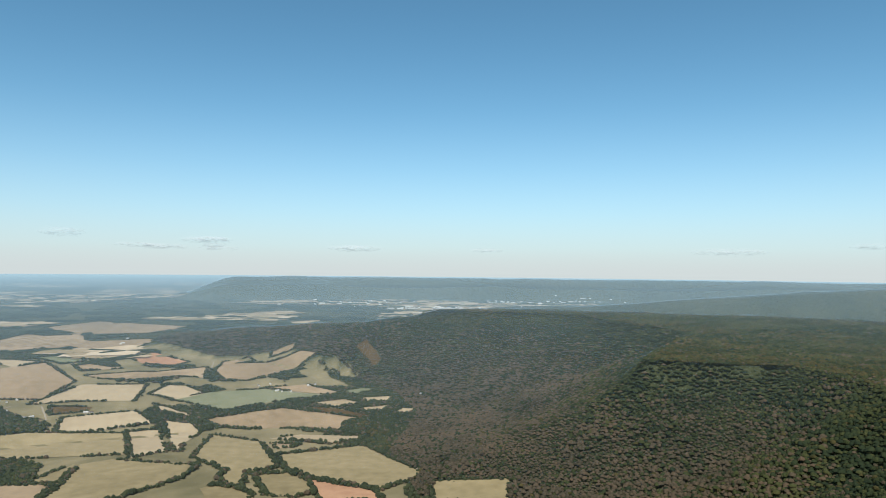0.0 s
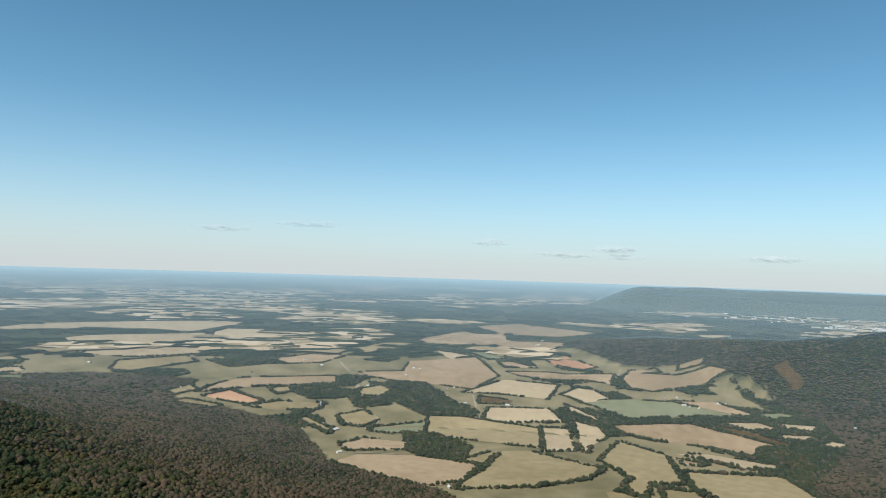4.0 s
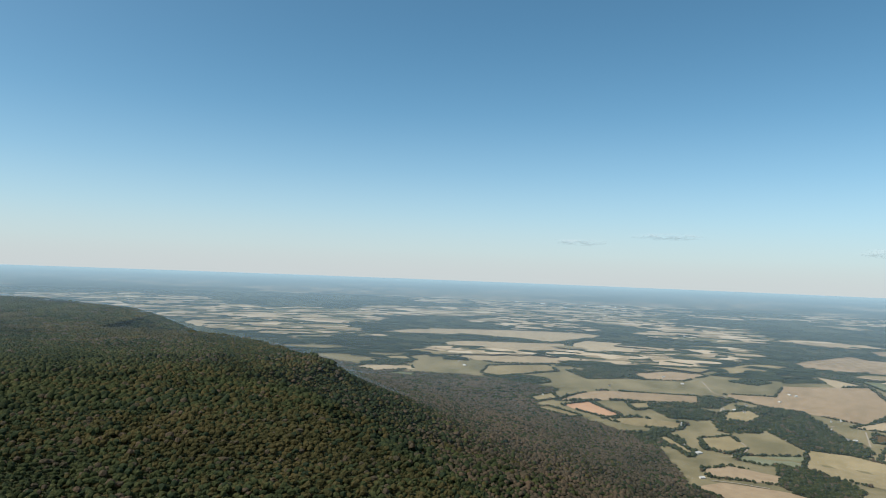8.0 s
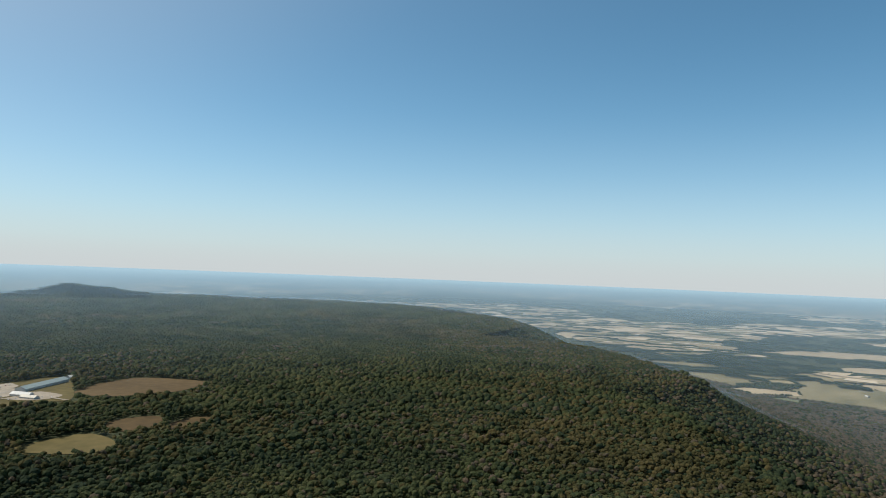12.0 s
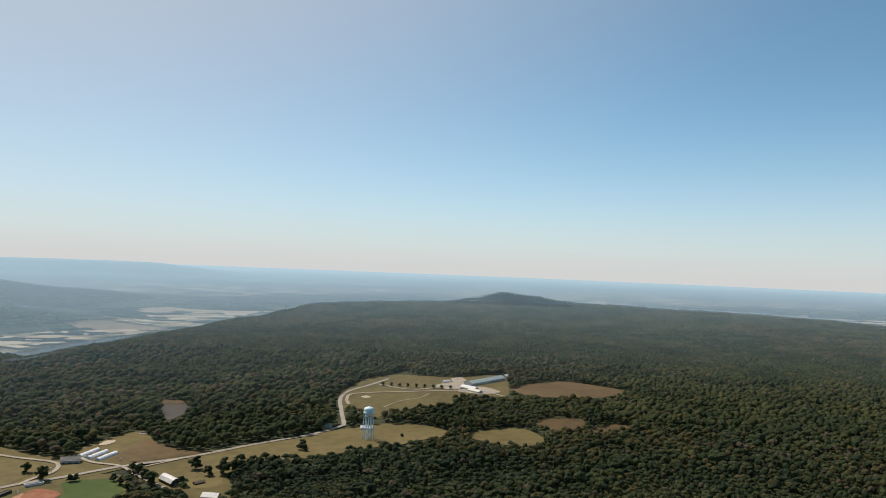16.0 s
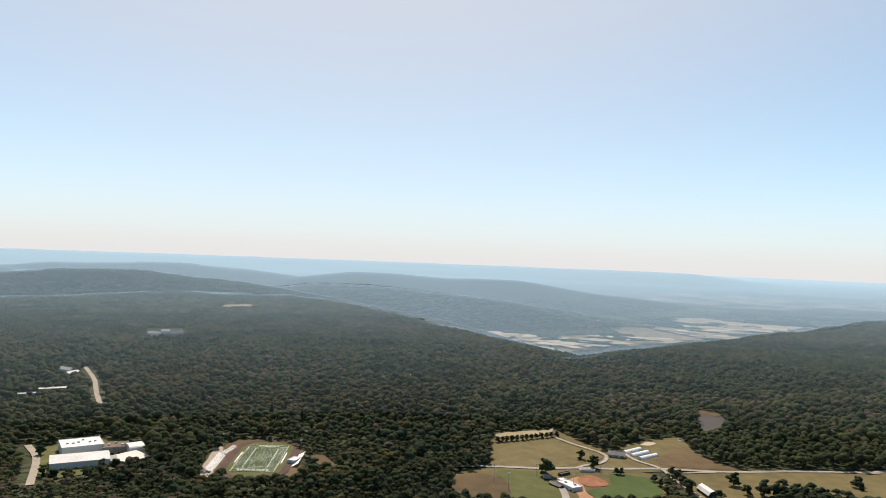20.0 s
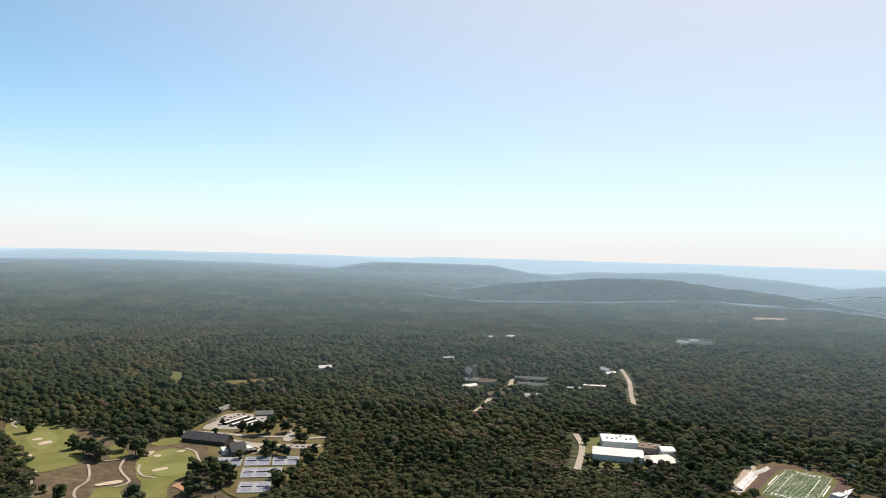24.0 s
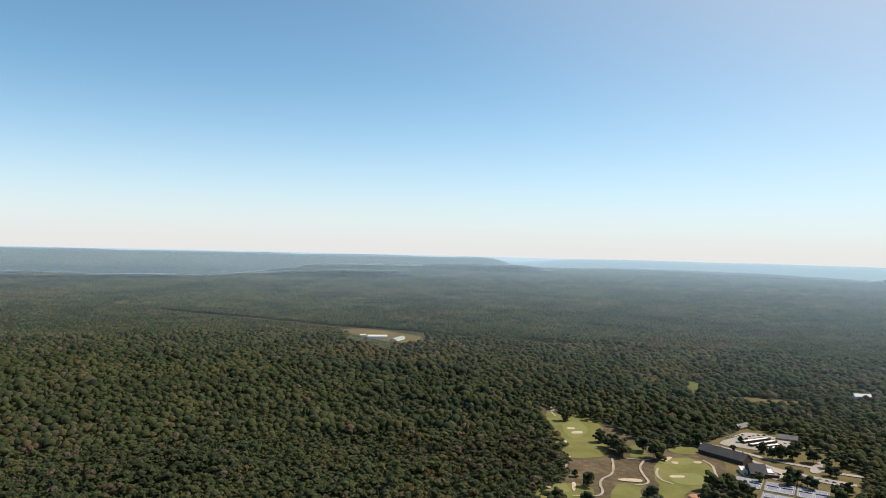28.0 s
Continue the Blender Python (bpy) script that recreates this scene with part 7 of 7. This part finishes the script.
tree(502, -543, 8.5, 3, 4.8)
tree(683, -711, 6.6, 2, 4.7)
tree(690, -670, 5.7, 2, 2.2)
tree(540, -702, 6.6, 3, 1.0)
tree(529, -699, 6.6, 3, 4.3)
tree(516, -698, 5.7, 3, 3.9)
tree(527, -681, 5.7, 1, 2.9)
tree(506, -695, 5.7, 3, 3.0)
tree(532, -758, 4.8, 2, 4.0)
tree(526, -760, 4.8, 3, 5.4)
tree(580, -416, 6.6, 3, 2.1)
tree(560, -437, 6.6, 3, 2.9)
tree(554, -819, 4.8, 1, 5.6)
tree(591, -771, 8.5, 1, 5.3)
tree(595, -757, 7.6, 2, 4.6)
tree(604, -751, 6.6, 3, 1.9)
tree(573, -784, 7.6, 3, 1.9)
tree(674, -776, 3.8, 1, 2.9)
tree(528, -695, 6.6, 2, 5.6)
tree(483, -697, 5.7, 0, 4.7)
tree(461, -677, 6.6, 2, 4.4)
tree(452, -647, 6.6, 1, 6.0)
tree(448, -626, 6.6, 0, 0.4)
tree(447, -604, 7.6, 0, 1.6)
tree(483, -717, 5.7, 1, 4.1)
tree(549, -662, 4.8, 0, 4.5)
tree(552, -781, 5.7, 1, 5.1)
tree(548, -802, 6.6, 1, 4.9)
tree(610, -807, 6.6, 0, 2.5)
tree(617, -830, 6.6, 0, 0.3)
tree(628, -762, 5.7, 2, 1.0)
tree(646, -731, 3.8, 0, 0.5)
tree(541, -605, 7.6, 0, 0.2)
tree(518, -601, 7.6, 0, 2.2)
tree(500, -590, 7.6, 1, 4.9)
tree(500, -568, 7.6, 1, 4.4)
tree(469, -623, 4.8, 0, 2.3)
tree(453, -604, 4.8, 0, 4.8)
tree(-362, -756, 8.5, 1, 0.9)
tree(-434, -773, 6.6, 0, 0.0)
tree(-439, -814, 4.8, 0, 1.7)
tree(-450, -747, 3.8, 3, 0.2)
tree(-454, -745, 3.8, 3, 3.3)
tree(-494, -670, 6.6, 0, 5.4)
tree(-514, -644, 4.8, 3, 5.2)
tree(-564, -684, 6.6, 1, 2.8)
tree(-507, -699, 4.8, 1, 0.6)
tree(-513, -718, 4.8, 2, 5.0)
tree(-502, -684, 4.8, 0, 2.7)
tree(-519, -737, 3.8, 1, 3.1)
tree(-709, -653, 4.8, 3, 2.9)
tree(-707, -645, 3.8, 2, 0.9)
tree(-557, -653, 4.8, 2, 1.6)
tree(-480, -715, 3.8, 3, 3.9)
tree(-477, -698, 3.8, 1, 4.0)
tree(-470, -676, 3.8, 2, 0.2)
tree(-634, -606, 4.8, 1, 1.0)
tree(-643, -601, 4.8, 3, 3.8)
tree(-619, -610, 7.6, 0, 6.0)
tree(-572, -644, 7.6, 1, 4.3)
tree(-579, -632, 7.6, 0, 1.5)
tree(-597, -627, 7.6, 1, 3.7)
tree(-717, -657, 4.8, 2, 1.5)
tree(523, -1268, 4.8, 3, 1.7)
tree(487, -1314, 5.7, 0, 0.9)
tree(423, -1207, 5.7, 3, 2.5)
tree(389, -1169, 5.7, 0, 3.1)
tree(454, -1169, 4.8, 0, 1.4)
tree(344, -1284, 5.7, 0, 0.1)
tree(362, -1216, 5.7, 1, 0.6)
tree(389, -1202, 5.7, 0, 3.1)
tree(295, -1261, 5.7, 3, 2.7)
tree(241, -1301, 5.7, 3, 1.3)
tree(279, -1281, 3.8, 1, 4.4)
tree(168, -829, 5.7, 3, 2.6)
tree(154, -826, 5.7, 0, 3.5)
tree(139, -837, 4.8, 0, 5.3)
tree(123, -844, 6.6, 1, 5.5)
tree(112, -859, 5.7, 3, 2.2)
tree(183, -852, 4.8, 0, 3.7)
tree(203, -933, 4.8, 2, 4.1)
tree(202, -982, 4.8, 2, 1.8)
tree(-856, -593, 2.4, 3, 0.6)
tree(-907, -545, 2.8, 2, 1.2)
tree(-1185, -874, 3.4, 0, 4.9)
tree(-1193, -858, 3.4, 0, 2.5)
tree(-1201, -843, 3.4, 3, 2.8)
tree(-1210, -828, 3.4, 0, 0.0)
tree(-1218, -813, 3.4, 0, 2.2)
tree(-1226, -797, 3.4, 0, 1.3)
tree(-1235, -782, 3.4, 3, 1.2)
tree(-1243, -767, 3.4, 2, 2.4)
tree(-1252, -751, 3.4, 3, 0.8)
tree(-361, -907, 3.4, 2, 2.4)
tree(-369, -908, 3.4, 0, 1.5)
tree(-376, -910, 3.4, 0, 0.5)
tree(-384, -911, 3.4, 2, 3.8)
tree(-391, -912, 3.4, 1, 4.2)
tree(-399, -913, 3.4, 0, 3.7)
tree(-407, -915, 3.4, 3, 4.7)
tree(-415, -916, 3.4, 3, 1.7)
tree(-423, -918, 3.4, 3, 0.8)
tree(-431, -919, 3.4, 2, 1.6)
tree(-440, -920, 3.4, 3, 4.3)
tree(-448, -922, 3.4, 3, 5.6)
tree(-457, -923, 3.4, 2, 2.4)


# ------------------------------------------------------------------ farms and roads in the valley
ribbon("farm_road", ((-1326, 4139), (-1242, 3830), (-1196, 3578), (-1090, 3408)), 7.0, GRAVEL, 1.9, "pale gravel farm road between fields", "road")
ribbon("farm_road", ((-149, 2130), (-96, 2016), (-53, 1929), (-40, 1819), (-30, 1688)), 8.0, GRAVEL, 1.9, "pale gravel farm road between fields", "road")
ribbon("farm_road", ((-2731, 3252), (-2433, 2980), (-2299, 2908), (-2146, 2699), (-1922, 2390)), 7.0, GRAVEL, 1.9, "pale gravel farm road between fields", "road")
ribbon("farm_road", ((-1720, 2211), (-1569, 2100), (-1521, 2014), (-1504, 1937)), 6.0, GRAVEL, 1.9, "pale gravel farm road between fields", "road")
ribbon("farm_road", ((-1558, 2780), (-1468, 2639), (-1400, 2531)), 6.0, GRAVEL, 1.9, "pale gravel farm road between fields", "road")
ribbon("farm_road", ((-1347, 1656), (-1298, 1701), (-1227, 1744)), 5.0, GRAVEL, 1.9, "pale gravel farm road between fields", "road")
ribbon("farm_road", ((-1670, 2702), (-1673, 2767)), 6.0, GRAVEL, 1.9, "pale gravel farm road between fields", "road")
ribbon("farm_road", ((-547, 3072), (-434, 3246), (-368, 3357)), 5.0, GRAVEL, 1.9, "pale gravel farm road between fields", "road")
ribbon("farm_road", ((-878, 3313), (-747, 3226), (-535, 3075)), 4.0, GRAVEL, 1.9, "pale gravel farm road between fields", "road")
ribbon("farm_road", ((-2370, 2909), (-2058, 2600), (-1876, 2339)), 6.0, GRAVEL, 1.9, "pale gravel farm road between fields", "road")
ribbon("farm_road", ((-4033, 4119), (-3703, 3839)), 8.0, GRAVEL, 1.9, "pale gravel farm road between fields", "road")
ribbon("farm_road", ((-4297, 2598), (-3775, 2300)), 8.0, GRAVEL, 1.9, "pale gravel farm road between fields", "road")
ribbon("farm_road", ((-2698, 2535), (-2481, 2408), (-2423, 2408)), 4.0, GRAVEL, 1.9, "pale gravel farm road between fields", "road")
gabled("farm_building", "white farm building with a white metal roof in the valley", -734, 3181, 0.47, 18, 8, 4, 3, BLOCKWALL, WHITE, "farm building", group="valley farms", windows=2)
gabled("farm_building", "white farm building with a grey roof in the valley", -709, 3171, 1.79, 11, 8, 4, 3, BLOCKWALL, GREYROOF, "farm building", group="valley farms", windows=2)
gabled("farm_building", "white farm building with a white metal roof in the valley", -668, 3164, 1.65, 13, 8, 4, 3, BLOCKWALL, WHITE, "farm building", group="valley farms", windows=2)
gabled("farm_building", "white farm building with a grey roof in the valley", -852, 3318, 2.09, 13, 8, 4, 3, BLOCKWALL, GREYROOF, "farm building", group="valley farms", windows=2)
gabled("farm_building", "white farm building with a white metal roof in the valley", -808, 3363, 2.10, 11, 8, 4, 3, BLOCKWALL, WHITE, "farm building", group="valley farms", windows=2)
gabled("farm_building", "white farm building with a white metal roof in the valley", -620, 3335, 0.25, 20, 9, 4, 3, BLOCKWALL, WHITE, "farm building", group="valley farms", windows=2)
gabled("farm_building", "white farm building with a grey roof in the valley", -599, 3374, 2.18, 11, 8, 4, 3, BLOCKWALL, GREYROOF, "farm building", group="valley farms", windows=2)
gabled("farm_building", "white farm building with a white metal roof in the valley", -1216, 6061, 1.73, 23, 10, 4, 3, BLOCKWALL, WHITE, "farm building", group="valley farms", windows=2)
gabled("farm_building", "white farm building with a white metal roof in the valley", -2210, 4897, 0.21, 15, 8, 4, 3, BLOCKWALL, WHITE, "farm building", group="valley farms", windows=2)
gabled("farm_building", "white farm building with a white metal roof in the valley", -2296, 5194, 0.53, 18, 8, 4, 3, BLOCKWALL, WHITE, "farm building", group="valley farms", windows=2)
gabled("farm_building", "white farm building with a white metal roof in the valley", -1580, 1863, 1.64, 44, 20, 4, 3, BLOCKWALL, WHITE, "farm building", group="valley farms", windows=2)
gabled("farm_building", "white farm building with a white metal roof in the valley", -1633, 1895, 2.42, 18, 8, 4, 3, BLOCKWALL, WHITE, "farm building", group="valley farms", windows=2)
gabled("farm_building", "white farm building with a white metal roof in the valley", -1674, 1917, 2.69, 15, 8, 4, 3, BLOCKWALL, WHITE, "farm building", group="valley farms", windows=2)
gabled("farm_building", "white farm building with a white metal roof in the valley", -934, 1561, 2.40, 15, 8, 4, 3, BLOCKWALL, WHITE, "farm building", group="valley farms", windows=2)
gabled("farm_building", "white farm building with a white metal roof in the valley", -1231, 1454, 2.73, 15, 8, 4, 3, BLOCKWALL, WHITE, "farm building", group="valley farms", windows=2)
gabled("farm_building", "white farm building with a white metal roof in the valley", -1242, 1437, 2.04, 15, 8, 4, 3, BLOCKWALL, WHITE, "farm building", group="valley farms", windows=2)
gabled("farm_building", "white farm building with a white metal roof in the valley", -2640, 2071, 2.43, 20, 9, 4, 3, BLOCKWALL, WHITE, "farm building", group="valley farms", windows=2)
gabled("farm_building", "white farm building with a white metal roof in the valley", -3624, 2247, 0.11, 23, 10, 4, 3, BLOCKWALL, WHITE, "farm building", group="valley farms", windows=2)
gabled("farm_building", "white farm building with a white metal roof in the valley", -2236, 3312, 2.92, 18, 8, 4, 3, BLOCKWALL, WHITE, "farm building", group="valley farms", windows=2)
gabled("farm_building", "white farm building with a white metal roof in the valley", -2194, 3304, 1.17, 15, 8, 4, 3, BLOCKWALL, WHITE, "farm building", group="valley farms", windows=2)
gabled("farm_building", "white farm building with a white metal roof in the valley", -1629, 2673, 2.13, 18, 8, 4, 3, BLOCKWALL, WHITE, "farm building", group="valley farms", windows=2)
gabled("farm_building", "white farm building with a grey roof in the valley", -1502, 2570, 2.66, 20, 9, 4, 3, BLOCKWALL, GREYROOF, "farm building", group="valley farms", windows=2)
gabled("farm_building", "white farm building with a white metal roof in the valley", -1482, 2580, 0.99, 15, 8, 4, 3, BLOCKWALL, WHITE, "farm building", group="valley farms", windows=2)
gabled("farm_building", "white farm building with a white metal roof in the valley", -1330, 2669, 0.52, 15, 8, 4, 3, BLOCKWALL, WHITE, "farm building", group="valley farms", windows=2)
gabled("farm_building", "white farm building with a brown roof in the valley", -1314, 2674, 0.86, 15, 8, 4, 3, BLOCKWALL, BROWNROOF, "farm building", group="valley farms", windows=2)
gabled("farm_building", "white farm building with a white metal roof in the valley", -2110, 2757, 0.47, 15, 8, 4, 3, BLOCKWALL, WHITE, "farm building", group="valley farms", windows=2)
gabled("farm_building", "white farm building with a grey roof in the valley", -2111, 2817, 2.96, 13, 8, 4, 3, BLOCKWALL, GREYROOF, "farm building", group="valley farms", windows=2)
gabled("farm_building", "white farm building with a white metal roof in the valley", -2118, 3064, 2.91, 13, 8, 4, 3, BLOCKWALL, WHITE, "farm building", group="valley farms", windows=2)
gabled("farm_building", "white farm building with a white metal roof in the valley", -1374, 1650, 1.27, 15, 8, 4, 3, BLOCKWALL, WHITE, "farm building", group="valley farms", windows=2)
gabled("farm_building", "white farm building with a brown roof in the valley", -1897, 4327, 0.99, 13, 8, 4, 3, BLOCKWALL, BROWNROOF, "farm building", group="valley farms", windows=2)
gabled("farm_building", "white farm building with a white metal roof in the valley", -2213, 4933, 0.75, 20, 9, 4, 3, BLOCKWALL, WHITE, "farm building", group="valley farms", windows=2)
gabled("farm_building", "white farm building with a white metal roof in the valley", -2902, 3140, 1.54, 18, 8, 4, 3, BLOCKWALL, WHITE, "farm building", group="valley farms", windows=2)
gabled("farm_building", "white farm building with a white metal roof in the valley", -2675, 3037, 0.51, 15, 8, 4, 3, BLOCKWALL, WHITE, "farm building", group="valley farms", windows=2)
gabled("farm_building", "white farm building with a white metal roof in the valley", -4000, 4086, 0.47, 18, 8, 4, 3, BLOCKWALL, WHITE, "farm building", group="valley farms", windows=2)
gabled("farm_building", "white farm building with a white metal roof in the valley", -4070, 4060, 2.84, 18, 8, 4, 3, BLOCKWALL, WHITE, "farm building", group="valley farms", windows=2)
gabled("farm_building", "white farm building with a white metal roof in the valley", -2052, 2656, 0.70, 15, 8, 4, 3, BLOCKWALL, WHITE, "farm building", group="valley farms", windows=2)
gabled("farm_building", "white farm building with a grey roof in the valley", -2006, 2662, 2.62, 13, 8, 4, 3, BLOCKWALL, GREYROOF, "farm building", group="valley farms", windows=2)
gabled("farm_building", "white farm building with a brown roof in the valley", -2751, 2587, 1.08, 10, 8, 4, 3, BLOCKWALL, BROWNROOF, "farm building", group="valley farms", windows=2)
gabled("farm_building", "white farm building with a white metal roof in the valley", -1727, 2901, 2.29, 18, 8, 4, 3, BLOCKWALL, WHITE, "farm building", group="valley farms", windows=2)
gabled("farm_building", "white farm building with a grey roof in the valley", -1738, 2851, 2.19, 15, 8, 4, 3, BLOCKWALL, GREYROOF, "farm building", group="valley farms", windows=2)
gabled("farm_building", "white farm building with a white metal roof in the valley", -1934, -3987, 1.40, 18, 8, 4, 3, BLOCKWALL, WHITE, "farm building", group="valley farms", windows=2)
gabled("farm_building", "white farm building with a white metal roof in the valley", -90, 3112, 2.16, 13, 8, 4, 3, BLOCKWALL, WHITE, "farm building", group="valley farms", windows=2)
gabled("farm_building", "white farm building with a white metal roof in the valley", -6859, 4960, 2.43, 39, 18, 4, 3, BLOCKWALL, WHITE, "farm building", group="valley farms", windows=2)
gabled("farm_building", "white farm building with a white metal roof in the valley", -4999, 5696, 1.15, 33, 15, 4, 3, BLOCKWALL, WHITE, "farm building", group="valley farms", windows=2)
land("lake", WATER, 9.0, "pale lake far out among the woods of the valley", "lake", ((-16953, 5384), (-16153, 5794), (-16857, 6522), (-19058, 6998), (-19638, 6531)))
land("lake", WATER, 9.0, "narrow lake glinting far out in the valley", "lake", ((-16750, 5264), (-16112, 5615), (-17053, 6472), (-18941, 6680), (-18897, 6178)))
silo(-1878, 2134)
